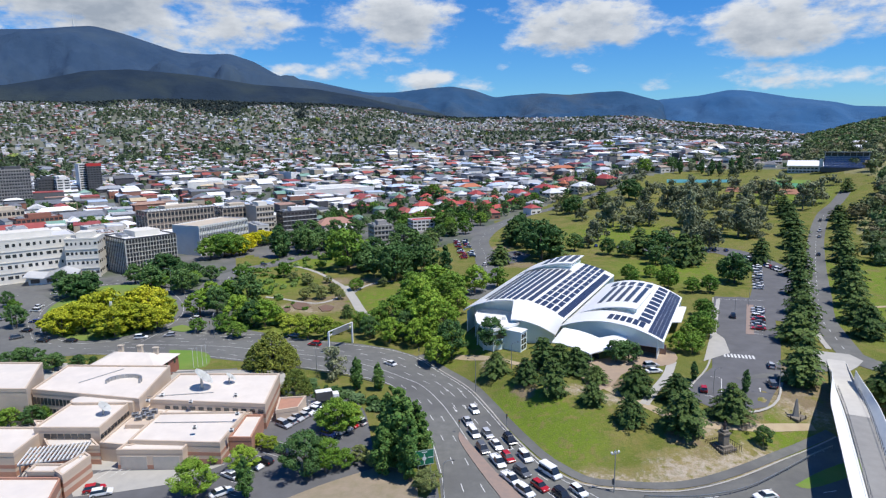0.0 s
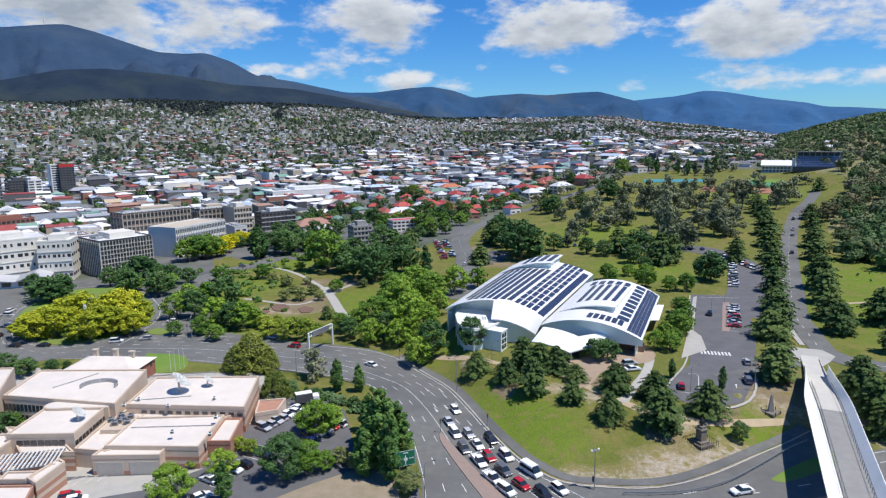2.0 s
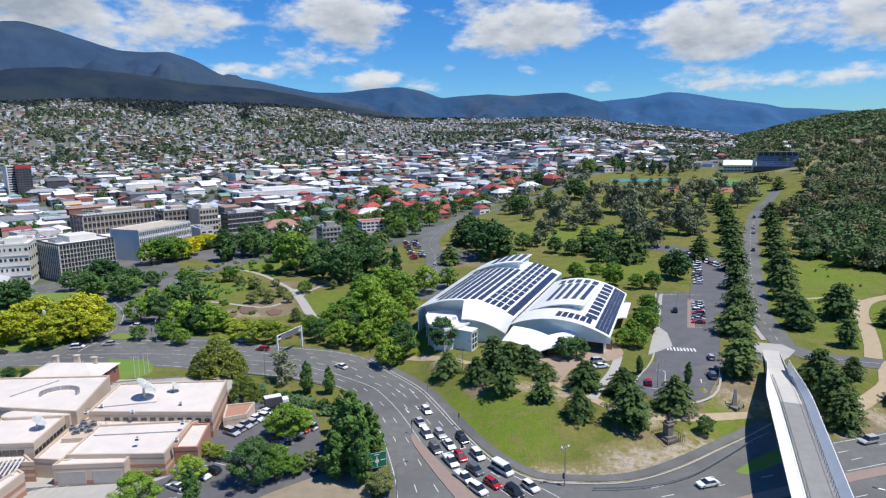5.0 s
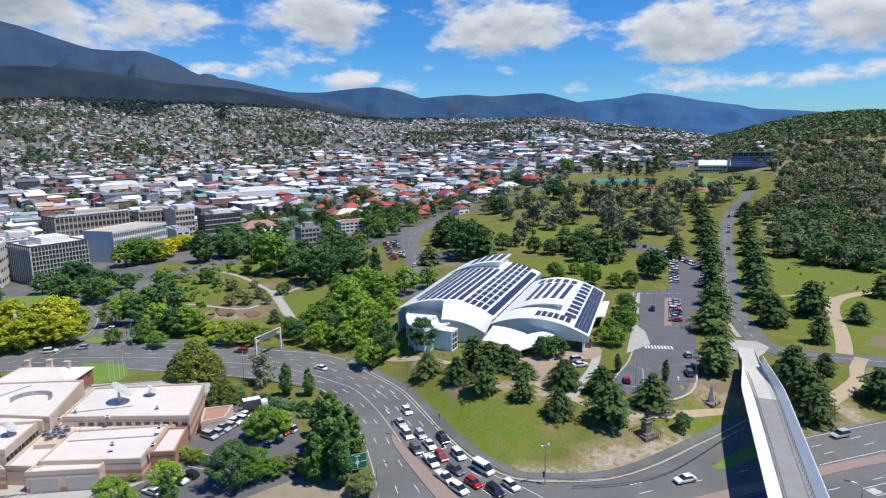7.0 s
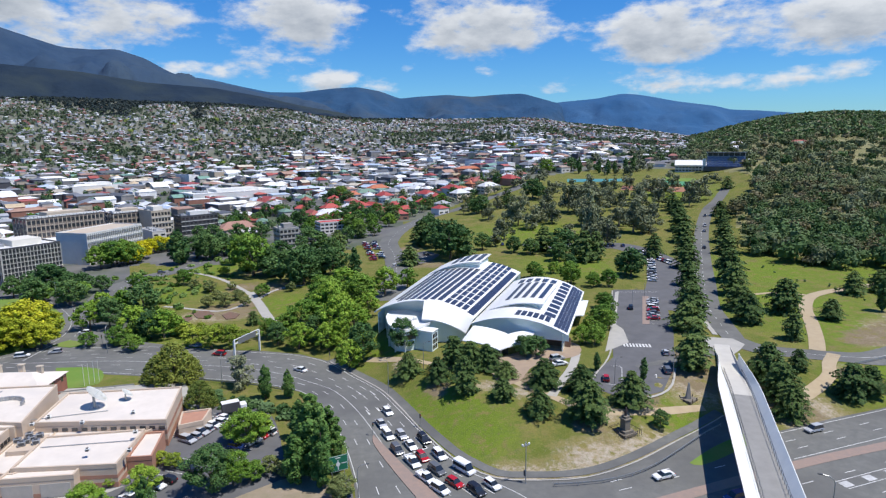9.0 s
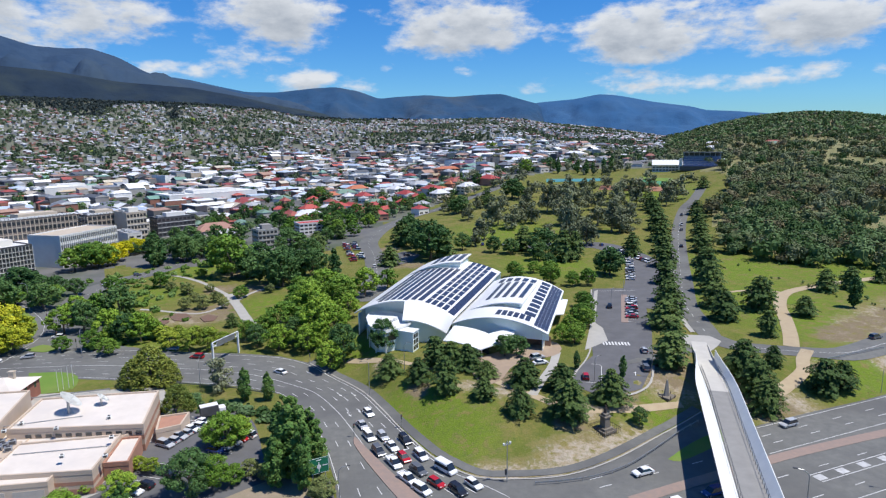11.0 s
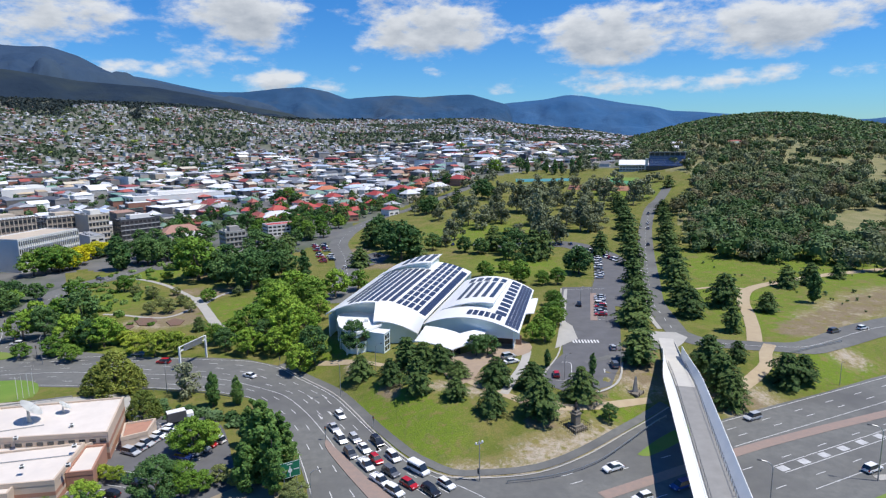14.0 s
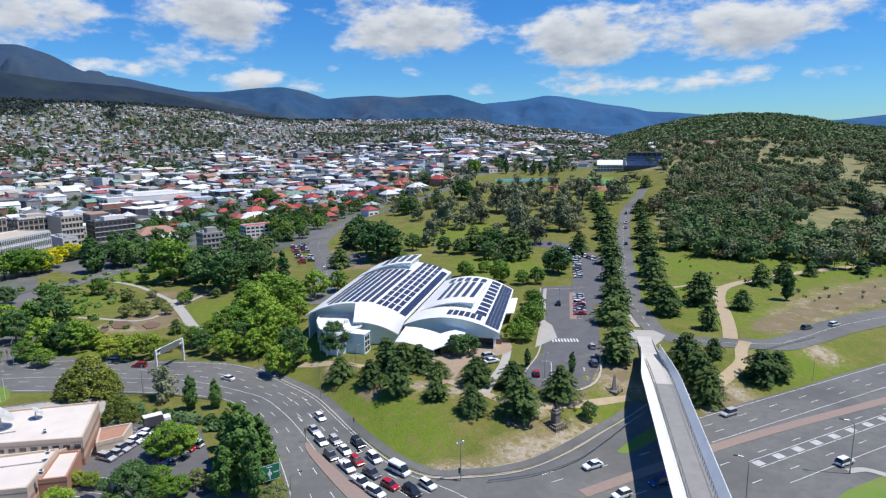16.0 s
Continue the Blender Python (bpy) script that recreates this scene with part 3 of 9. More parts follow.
ribbon("road_3", [(80.1, 160.3), (109.9, 168.4), (120.5, 174.9), (128.1, 195.1), (137.4, 218.0), (158.4, 255.4), (193.6, 316.3), (229.7, 376.4), (267.4, 432.0), (293.0, 460.2), (327.5, 502.1)], 8.5, ASPHALT, 0.14, label="grey avenue lined with dark conifers", category="road", taper=[2, 8.5, 10, 9, 8.5, 8.5, 8.5, 8.5])
ribbon("road_4", [(121.2, 179.2), (123.8, 168.8), (132.9, 162.4), (143.6, 157.3), (151.3, 155.0), (161.8, 157.0), (185.3, 163.9), (210.8, 168.2), (236.3, 170.4)], 9.0, ASPHALT, 0.12, taper=[9, 9, 9, 10, 12, 13, 14, 15, 15], label="grey asphalt slip road with white edge lines", category="road")
patch("car_park_1", [(112.0, 249.0), (131.3, 245.0), (119.0, 214.7), (106.3, 187.3), (90.0, 157.2), (80.0, 144.5), (72.8, 142.0), (65.2, 143.3), (62.2, 147.6), (65.5, 157.5), (76.8, 169.0), (92.4, 206.4)], ASPHALT_DARK, 0.08, "dark asphalt car park with white bays", category="car park", round_=False)
ribbon("car_park_2", [(116.9, 215.3), (137.2, 250.1), (154.9, 283.6), (162.2, 303.5), (162.3, 328.1), (155.4, 344.8), (134.8, 348.6), (114.4, 352.2)], 17.0, ASPHALT_DARK, 0.09, label="dark asphalt parking strip on the park's edge", category="car park")
ribbon("footpath_1", [(40.7, 164.2), (43.6, 154.2), (49.5, 145.0), (55.3, 138.0), (62.6, 136.0), (72.0, 136.1), (82.3, 137.8), (87.7, 137.8)], 2.6, PATH, 0.07, label="pale gravel footpath across the lawn", category="path")
ribbon("footpath_2", [(110.9, 136.5), (119.2, 140.1), (125.9, 143.7), (131.2, 147.2), (135.5, 152.7), (143.2, 159.8)], 3.6, PATH, 0.16, label="pale gravel footpath", category="path")
ribbon("footpath_3", [(140.7, 163.6), (148.8, 174.0), (159.4, 189.1), (171.3, 207.1), (184.3, 221.1), (195.8, 227.3), (211.4, 231.2), (234.1, 235.1), (254.9, 236.0), (292.7, 236.1)], 4.6, PATH, 0.12, label="wide pale gravel path winding through parkland", category="path")
ribbon("footpath_4", [(159.6, 229.1), (175.0, 230.7), (185.7, 225.0)], 2.2, PATH, 0.10, label="narrow pale gravel path", category="path")
ribbon("footpath_5", [(-48.1, 294.1), (-40.6, 270.5), (-33.9, 247.4), (-27.1, 228.5)], 4.0, CONCRETE, 0.10, label="pale concrete path between lawns", category="path")
ribbon("footpath_6", [(3.5, 189.0), (11.1, 182.8), (19.1, 176.1), (28.1, 168.9), (40.7, 164.2)], 2.4, PATH, 0.08, label="pale footpath before the pool building", category="path")
ribbon("footpath_7", [(67.3, 174.4), (61.8, 163.5), (55.3, 153.8), (49.5, 145.0)], 2.5, CONCRETE, 0.09, label="pale concrete footpath", category="path")
ribbon("footway_1", [(-7.9, 195.0), (-0.5, 182.5), (7.5, 169.2), (12.2, 156.2), (16.1, 143.5), (21.3, 129.4), (24.8, 123.5), (29.0, 118.4), (35.0, 116.6), (46.9, 115.7), (59.7, 119.9), (76.4, 128.7), (90.4, 135.6)], 2.4, ASPHALT, 0.12, label="grey asphalt footway along the lawn", category="footway")
ribbon("kerb_1", [(-8.2, 192.9), (-1.0, 180.7), (6.8, 167.3), (11.3, 154.3), (15.0, 141.5), (20.1, 127.2), (23.5, 121.5), (27.8, 116.6), (34.2, 114.5), (46.4, 113.5), (59.6, 117.7), (76.2, 126.6), (90.7, 134.0)], 0.4, CONCRETE, 0.18, label="pale concrete kerb and footway edge", category="kerb")

DARK_GLASS = material("dark_glass", (0.03, 0.035, 0.04), 0.12, 0.0, (0.05, 0.055, 0.06), 0.5, 0.5, spec=0.8)

# ---------------------------------------------------------------- foot bridge
def make_bridge():
    b = empty("footbridge", 0, 0, 0, 0, "white footbridge with wide sloping metal wings over the highway", "bridge")
    a, e = np.array((115.3, 174.0)), np.array((52.0, 52.0))
    d = (e - a) / np.linalg.norm(e - a)
    n = np.array((-d[1], d[0]))  # towards the town side is negative
    L = float(np.linalg.norm(e - a))

    def level(s):
        return 4.72 + 3.5 * float(ease((s - 4.0) / 52.0))

    def sect(offs, s0, s1, step=2.0):
        """Rings of (across, up) between two distances; offs: function of distance."""
        vs, fs, k = [], [], 0
        ss = np.linspace(s0, s1, max(2, int((s1 - s0) / step)))
        for s in ss:
            q = a + d * s
            o = offs(float(s))
            k = len(o)
            vs += [(*(q + n * w), level(s) + h) for w, h in o]
        for i in range(len(ss) - 1):
            for m_ in range(k):
                u, v = i * k + m_, i * k + (m_ + 1) % k
                fs.append((u, v, v + k, u + k))
        fs += [tuple(range(k)), tuple(range((len(ss) - 1) * k, len(ss) * k))[::-1]]
        return vs, fs

    bm = bmesh.new()
    prism(bm, [tuple(a + d * q + n * w) for q, w in ((-6, -9), (-7, 4), (-2, 7), (4, 5.0), (9, 2.6), (9, -2.6), (4, -4.0), (-1, -8))], 3.0, 4.70)
    part("landing", bm, CONCRETE, b, "pale concrete landing")
    meshed("ramp", *sect(lambda s: [(-2.3, 0), (2.3, 0), (2.1, -0.7), (-2.1, -0.7)], 0.5, 50.0), RAMP_PALE, b, "pale concrete ramp")
    meshed("deck", *sect(lambda s: [(-2.3, -0.02), (2.3, -0.02), (2.1, -0.7), (-2.1, -0.7)], 50.0, L), DECK_GREY, b, "grey deck")
    meshed("girder", *sect(lambda s: [(-2.0, -0.7), (2.0, -0.7), (1.4, -1.7), (-1.4, -1.7)], 12.0, L), OFF_STEEL, b, "grey steel girder")

    def wing(side, tip, first, lean0, full):
        """One wing: an upright blade at its tip that lays itself outwards along the span."""
        def f(s):
            k = float(ease((s - tip) / 30.0))
            h = first + ((1.05 if side < 0 else 1.9) - first) * k
            out = lean0 + (full - lean0) * k
            return [(side * 2.32, -0.4), (side * (2.32 + out), h), (side * (2.46 + out), h - 0.02), (side * (2.6 + out * 0.55), -0.9), (side * 2.1, -1.5)]
        return f

    for side, tip, first, lean0, full in ((-1, 21.0, 3.0, 0.7, 2.8), (1, 20.0, 3.3, 0.15, 1.7)):
        meshed("wing", *sect(wing(side, tip, first, lean0, full), tip, L), WHITE_METAL, b, "white sloping metal wing")
        # low tail running back to the landing
        meshed("kerb_wall", *sect(lambda s: [(side * 2.3, -0.6), (side * 2.3, 0.15 + 0.5 * s / tip), (side * 2.5, 0.15 + 0.5 * s / tip), (side * 2.5, -0.6)], 3.0, tip), RAMP_PALE, b)
        rails = []
        for q in np.arange(30, L, 1.7):
            bm = bmesh.new()
            c = a + d * q + n * side * 2.12
            rod(bm, (*c, level(q)), (*(c + n * side * 0.12), level(q) + 1.15), 0.05, seg=5)
            part("rail_post", bm, DARK_STEEL, b)
            rails.append((*(c + n * side * 0.12), level(q) + 1.15))
        bm = bmesh.new()
        for u, v in zip(rails, rails[1:]):
            rod(bm, u, v, 0.045, seg=5)
        part("handrail", bm, DARK_STEEL, b)
    for q in (52, 104):
        bm = bmesh.new()
        c = a + d * q
        rod(bm, (*c, -0.2), (*c, level(q) - 1.6), 0.9, 1.1, 12)
        part("pier", bm, CONCRETE, b)


RAMP_PALE = material("pale_concrete", (0.52, 0.50, 0.45), 0.85, 0, (0.45, 0.43, 0.39), 0.35, 0.9, 3.0, 0.01)
OFF_STEEL = material("grey_painted_steel", (0.40, 0.40, 0.39), 0.6, 0, (0.33, 0.33, 0.33), 0.5, 0.8)
DARK_STEEL = material("dark_rail_steel", (0.12, 0.12, 0.125), 0.5, 0.5, (0.18, 0.18, 0.18), 2.0, 0.6)
WHITE_METAL = material("white_metal", (0.76, 0.765, 0.73), 0.55, 0.0, (0.68, 0.69, 0.66), 0.4, 0.7, spec=0.6)
STEEL = material("galvanised_steel", (0.42, 0.43, 0.44), 0.45, 0.7, (0.34, 0.35, 0.36), 2.0, 0.6)
DECK_GREY = material("grey_deck", (0.27, 0.265, 0.25), 0.9, 0, (0.22, 0.215, 0.205), 0.4, 0.8)
make_bridge()

# ---------------------------------------------------------------- swimming centre
def vault(p00, p10, p01, p11, bulge, nu=24, nv=12, thick=0.35, u0=0.0, u1=1.0, v0=0.0, v1=1.0, lift=0.0, skew=0.5):
    """A curved roof plate over four corners (x, y, z): arched in u, straight in v."""
    P = [np.array(p, float) for p in (p00, p10, p01, p11)]

    def at(u, v):
        q = (P[0] * (1 - u) + P[1] * u) * (1 - v) + (P[2] * (1 - u) + P[3] * u) * v
        q[2] += bulge * 4 * u * (1 - u) + (lift(u, v) if callable(lift) else lift)
        return q

    top = [[at(u, v) for u in np.linspace(u0, u1, nu + 1)] for v in np.linspace(v0, v1, nv + 1)]
    vs = [q for row in top for q in row] + [q - (0, 0, thick) for row in top for q in row]
    k, m_ = nu + 1, (nu + 1) * (nv + 1)
    fs = []
    for j in range(nv):
        for i in range(nu):
            a = j * k + i
            fs += [(a, a + 1, a + k + 1, a + k), (m_ + a, m_ + a + k, m_ + a + k + 1, m_ + a + 1)]
    for i in range(nu):
        fs += [(i + 1, i, m_ + i, m_ + i + 1), (nv * k + i, nv * k + i + 1, m_ + nv * k + i + 1, m_ + nv * k + i)]
    for j in range(nv):
        a, b = j * k, j * k + nu
        fs += [(a, a + k, m_ + a + k, m_ + a), (b + k, b, m_ + b, m_ + b + k)]
    return vs, fs


def skirt(p0, p1, bulge, drop, n=20, inset=0.0, thick=0.25, z_to=None):
    """A wall under an arched eave from p0 to p1, down to z_to."""
    p0, p1 = np.array(p0, float), np.array(p1, float)
    d = (p1 - p0)[:2] / np.linalg.norm((p1 - p0)[:2])
    nn = np.array((-d[1], d[0]))
    vs, fs = [], []
    for i in range(n + 1):
        u = i / n
        q = p0 * (1 - u) + p1 * u
        t = q[2] + bulge * 4 * u * (1 - u) - drop
        b = nn * inset + q[:2]
        vs += [(*b, z_to), (*b, t), (*(b + nn * thick), t), (*(b + nn * thick), z_to)]
    for i in range(n):
        a = 4 * i
        for j in range(4):
            fs.append((a + j, a + (j + 1) % 4, a + 4 + (j + 1) % 4, a + 4 + j))
    fs += [(0, 3, 2, 1), tuple(4 * n + j for j in (0, 1, 2, 3))]
    return vs, fs


POOL_BRICK = material("brown_brick", (0.28, 0.17, 0.12), 0.9, 0, (0.22, 0.13, 0.09), 0.8, 0.8)


def make_pool():
    c = empty("swimming_centre", 60, 220, 4.5, 0, "white curved-roof swimming centre with teal glass walls and solar panels", "building")

    def add(name, vf, mat, label="", smooth=True):
        vs, fs = vf
        vs = [(v[0] - 60, v[1] - 220, v[2] - 4.5) for v in vs]
        return meshed(name, vs, fs, mat, c, label, smooth=False)

    A, D, C, B = (*(6.8, 207.1), 12.0), (*(38.4, 192.3), 12.0), (*(72.3, 256.2), 12.5), (*(35.2, 268.7), 12.0)
    A2, D2, C2, B2 = (*(37.4, 191.7), 10.5), (*(64.9, 175.8), 10.0), (*(89.2, 225.1), 10.5), (*(65.5, 242.1), 12.0)
    BULGE = 3.7
    add("roof", vault(A, D, B, C, 5.0), WHITE_ROOF, "white curved metal roof")
    add("roof", vault(A2, D2, B2, C2, BULGE), WHITE_ROOF, "white curved metal roof")
    # walls under the eaves
    for p, q, bl in ((A, D, 5.0), (B, C, 5.0), (A2, D2, BULGE), (B2, C2, BULGE)):
        s = 6.0 if p is A else 1.3 if p is A2 else -1.6
        add("wall", skirt(p, q, bl, 0.2, inset=s, z_to=7.6 if p is A2 else 4.0), GLASS_TEAL, "teal glass wall")
    add("base_wall", skirt((A2[0], A2[1], 7.7), (D2[0], D2[1], 7.7), 0, 0.0, inset=5.0, z_to=4.0), POOL_BRICK, "brown brick base wall")
    for p, q in ((A, B), (D, C), (D2, C2), (A2, B2)):
        s = -1.6 if p in (A, A2) else 1.6
        add("wall", skirt(p, q, 0, 0.2, inset=s, z_to=4.0), GLASS_TEAL, "teal glass wall")
    # raised roofs, opening like wedges over the clerestories
    def rear(u, v):
        return 0.15 + 2.7 * max(0.0, (u - 0.05) / 0.6)

    def middle(u, v):
        return 0.12 + 2.1 * max(0.0, (u - 0.08) / 0.6) * (1 - 0.9 * max(0.0, (v - 0.24) / 0.7))

    add("clerestory_roof", vault(A, D, B, C, 5.0, u0=0.05, u1=0.65, v0=0.78, v1=1.05, lift=rear, nv=4), WHITE_ROOF, "white raised roof")
    add("clerestory", vault(A, D, B, C, 5.0, u0=0.10, u1=0.63, v0=0.815, v1=1.02, lift=lambda u, v: rear(u, v) - 0.4, thick=2.4, nv=2), GLASS_TEAL, "teal clerestory glazing")
    add("clerestory_roof", vault(A2, D2, B2, C2, BULGE, u0=0.08, u1=0.68, v0=0.22, v1=0.94, lift=middle, nv=8), WHITE_ROOF, "white raised roof")
    add("clerestory", vault(A2, D2, B2, C2, BULGE, u0=0.14, u1=0.665, v0=0.265, v1=0.9, lift=lambda u, v: middle(u, v) - 0.38, thick=1.8, nv=6), GLASS_TEAL, "teal clerestory glazing")

    # solar panels
    def strip(P, b, u0, u1, v0, v1, lift, nu=2):
        over = (lambda u, v: lift + middle(u, v)) if lift == 0.16 else (lambda u, v: lift + rear(u, v)) if lift == 0.17 else lift
        add("solar_panel", vault(*P, b, u0=u0, u1=u1, v0=v0, v1=v1, lift=over, thick=0.08, nu=nu, nv=max(1, int((v1 - v0) * 8))), SOLAR)

    V1, V2 = (A, D, B, C), (A2, D2, B2, C2)
    for i in range(8):
        strip(V1, 5.0, 0.155 + i * 0.066, 0.200 + i * 0.066, (0.10, 0.03, 0.03, 0.03, 0.03, 0.02, 0.04, 0.05)[i], 0.765, 0.14)
    for i in range(4):
        for j in range(11):
            strip(V1, 5.0, 0.695 + i * 0.056, 0.735 + i * 0.056, 0.04 + j * 0.088, 0.115 + j * 0.088, 0.14)
    for j in range(11):
        strip(V1, 5.0, 0.925, 0.985, 0.03 + j * 0.082, 0.108 + j * 0.082, 0.14)
    for i in range(4):
        strip(V1, 5.0, 0.30 + i * 0.09, 0.355 + i * 0.09, 0.83, 1.03, 0.17)
    for i in range(5):
        strip(V2, BULGE, 0.20 + i * 0.097, 0.25 + i * 0.097, 0.36, 0.80, 0.16)
        strip(V2, BULGE, 0.14 + i * 0.11, 0.21 + i * 0.11, 0.83, 0.925, 0.16)
    for j in range(9):
        strip(V2, BULGE, 0.715, 0.83, 0.16 + j * 0.092, 0.225 + j * 0.092, 0.14)
    for i in range(4):
        for j in range(15):
            strip(V2, BULGE, 0.85 + i * 0.0345, 0.882 + i * 0.0345, 0.03 + j * 0.063, 0.091 + j * 0.063, 0.14, nu=1)
    for i in range(6):
        strip(V2, BULGE, 0.44 + i * 0.062, 0.487 + i * 0.062, 0.06, 0.15, 0.14)
    # entrance sails: two folded sheets meeting over the doors
    def sheet(p0, p1, p2, p3, sag):
        return vault(p0, p1, p3, p2, sag, nu=10, nv=8, thick=0.3)

    add("canopy", sheet((36.8, 184.0, 12.3), (47.4, 182.0, 9.6), (42.6, 173.4, 7.6), (32.6, 180.6, 8.8), 0.5), WHITE_ROOF, "white curved canopy")
    add("canopy", sheet((47.4, 182.0, 9.55), (57.0, 183.6, 9.9), (53.2, 176.4, 8.4), (42.6, 173.4, 7.55), 0.3), WHITE_ROOF, "white curved canopy")
    for q in ((43.4, 174.6), (52.4, 177.4), (34.2, 181.0)):
        bm = bmesh.new()
        rod(bm, (q[0] - 60, q[1] - 220, -1.0), (q[0] - 60, q[1] - 220, 3.3), 0.16, seg=8)
        part("post", bm, WHITE_METAL, c, "slim white canopy post")
    S = (43.5, 176.1, 6.5)
    mid = np.array(A) * 0.48 + np.array(D) * 0.52 + (0, 0, 5.2 * 4 * 0.52 * 0.48 + 0.1)
    F0, F1 = (*(21.4, 191.5), 13.0), (*(35.5, 190.1), 8.0)
    add("canopy", vault(F0, F1, mid, (D[0], D[1], D[2] + 0.1), 1.25, nu=14, nv=8), WHITE_ROOF, "white curved canopy")
    add("wall", skirt(F0, F1, 1.25, 0.3, inset=2.0, z_to=4.0), GLASS_TEAL, "teal glass wall")
    add("wall", skirt((S[0], S[1], 7.0), (*(36.6, 193.8), 7.0), 0.0, 0.3, inset=-3.0, z_to=4.0), DARK_GLASS, "dark entrance glazing")
    add("canopy", vault((*(74.1, 198.1), 9.0), (*(79.8, 200.9), 8.5), (*(82.7, 214.8), 9.5), (*(88.1, 217.9), 9.0), 0.3, nu=4, nv=4), WHITE_ROOF, "white flat side canopy")
    # low front wing with a round end, and the small glazed box before it
    ring_ = [(10.6, 192.2), (12.2, 186.5), (15.2, 184.2), (19.3, 186.5), (24.0, 191.2), (26.9, 198.6), (22.8, 204.2), (17.9, 208.7), (13.4, 208.7), (11.5, 206.1), (10.4, 200.8)]
    mx, my = sum(q[0] for q in ring_) / len(ring_), sum(q[1] for q in ring_) / len(ring_)

    def scaled(k):
        return [(mx + (q[0] - mx) * k - 60, my + (q[1] - my) * k - 220) for q in ring_]

    part("wing_wall", prism(bmesh.new(), scaled(0.90), -0.8, 6.7), GLASS_TEAL, c, "teal glass wing")
    part("wing_band", prism(bmesh.new(), scaled(0.905), 3.6, 5.2), DARK_GLASS, c, "dark window band")
    part("wing_roof", prism(bmesh.new(), scaled(1.0), 6.7, 7.1), WHITE_ROOF, c, "white flat roof")
    bm = bmesh.new()
    o, q2 = scaled(1.0), scaled(0.965)
    for k in range(len(ring_)):
        n_ = (k + 1) % len(ring_)
        prism(bm, [o[k], o[n_], q2[n_], q2[k]], 7.1, 7.4)
    part("wing_edge", bm, WHITE_METAL, c, "white raised roof edge")
    for q in ((10.7, 200.7), (10.8, 192.4), (12.4, 186.9), (15.3, 184.7)):
        part("post", rod(bmesh.new(), (q[0] - 60, q[1] - 220, -1.0), (q[0] - 60, q[1] - 220, 6.7), 0.2, seg=8), WHITE_METAL, c, "slim white post")
    for q, e in (((14.7, 198.1), 0.8), ((19.7, 196.1), 0.6)):
        part("roof_vent", boxed((q[0] - 60 - e, q[1] - 220 - e, 7.1, q[0] - 60 + e, q[1] - 220 + e, 8.1), bevel=0.08), WHITE_METAL, c)
    box_ = [(20.4, 191.2), (18.1, 188.0), (23.7, 183.8), (26.0, 187.4)]
    part("box_wall", prism(bmesh.new(), [(q[0] - 60, q[1] - 220) for q in box_], -0.8, 6.2), GLASS_TEAL, c, "pale blue glazed box")
    part("box_roof", prism(bmesh.new(), [(22.0 + (q[0] - 22.0) * 1.06 - 60, 187.6 + (q[1] - 187.6) * 1.06 - 220) for q in box_], 6.2, 6.5), WHITE_ROOF, c, "white flat roof")
    p, q = np.array(box_[2]) - (60, 220), np.array(box_[3]) - (60, 220)
    e = (q - p) / np.linalg.norm(q - p)
    nn = np.array((e[1], -e[0])) * 0.06
    for i in range(2):
        for z in (0.6, 2.4, 4.2):
            u = p + (q - p) * (0.12 + 0.42 * i)
            v = u + (q - p) * 0.34
            bm = bmesh.new()
            prism(bm, [tuple(u - nn), tuple(v - nn), tuple(v + nn), tuple(u + nn)], z, z + 1.4)
            part("window", bm, DARK_GLASS, c)
    return c


make_pool()

# ---------------------------------------------------------------- broadcasting centre
CREAM = material("cream_render", (0.57, 0.455, 0.35), 0.85, 0, (0.50, 0.40, 0.31), 0.3, 0.8, 4.0, 0.01)
TERRACOTTA = material("terracotta_brick", (0.42, 0.22, 0.15), 0.85, 0, (0.36, 0.19, 0.13), 0.6, 0.8, 6.0, 0.01)
PALE_ROOF = material("pale_membrane_roof", (0.70, 0.635, 0.565), 0.8, 0, (0.60, 0.54, 0.475), 0.22, 0.9, third=(0.58, 0.53, 0.48), scale3=0.09)


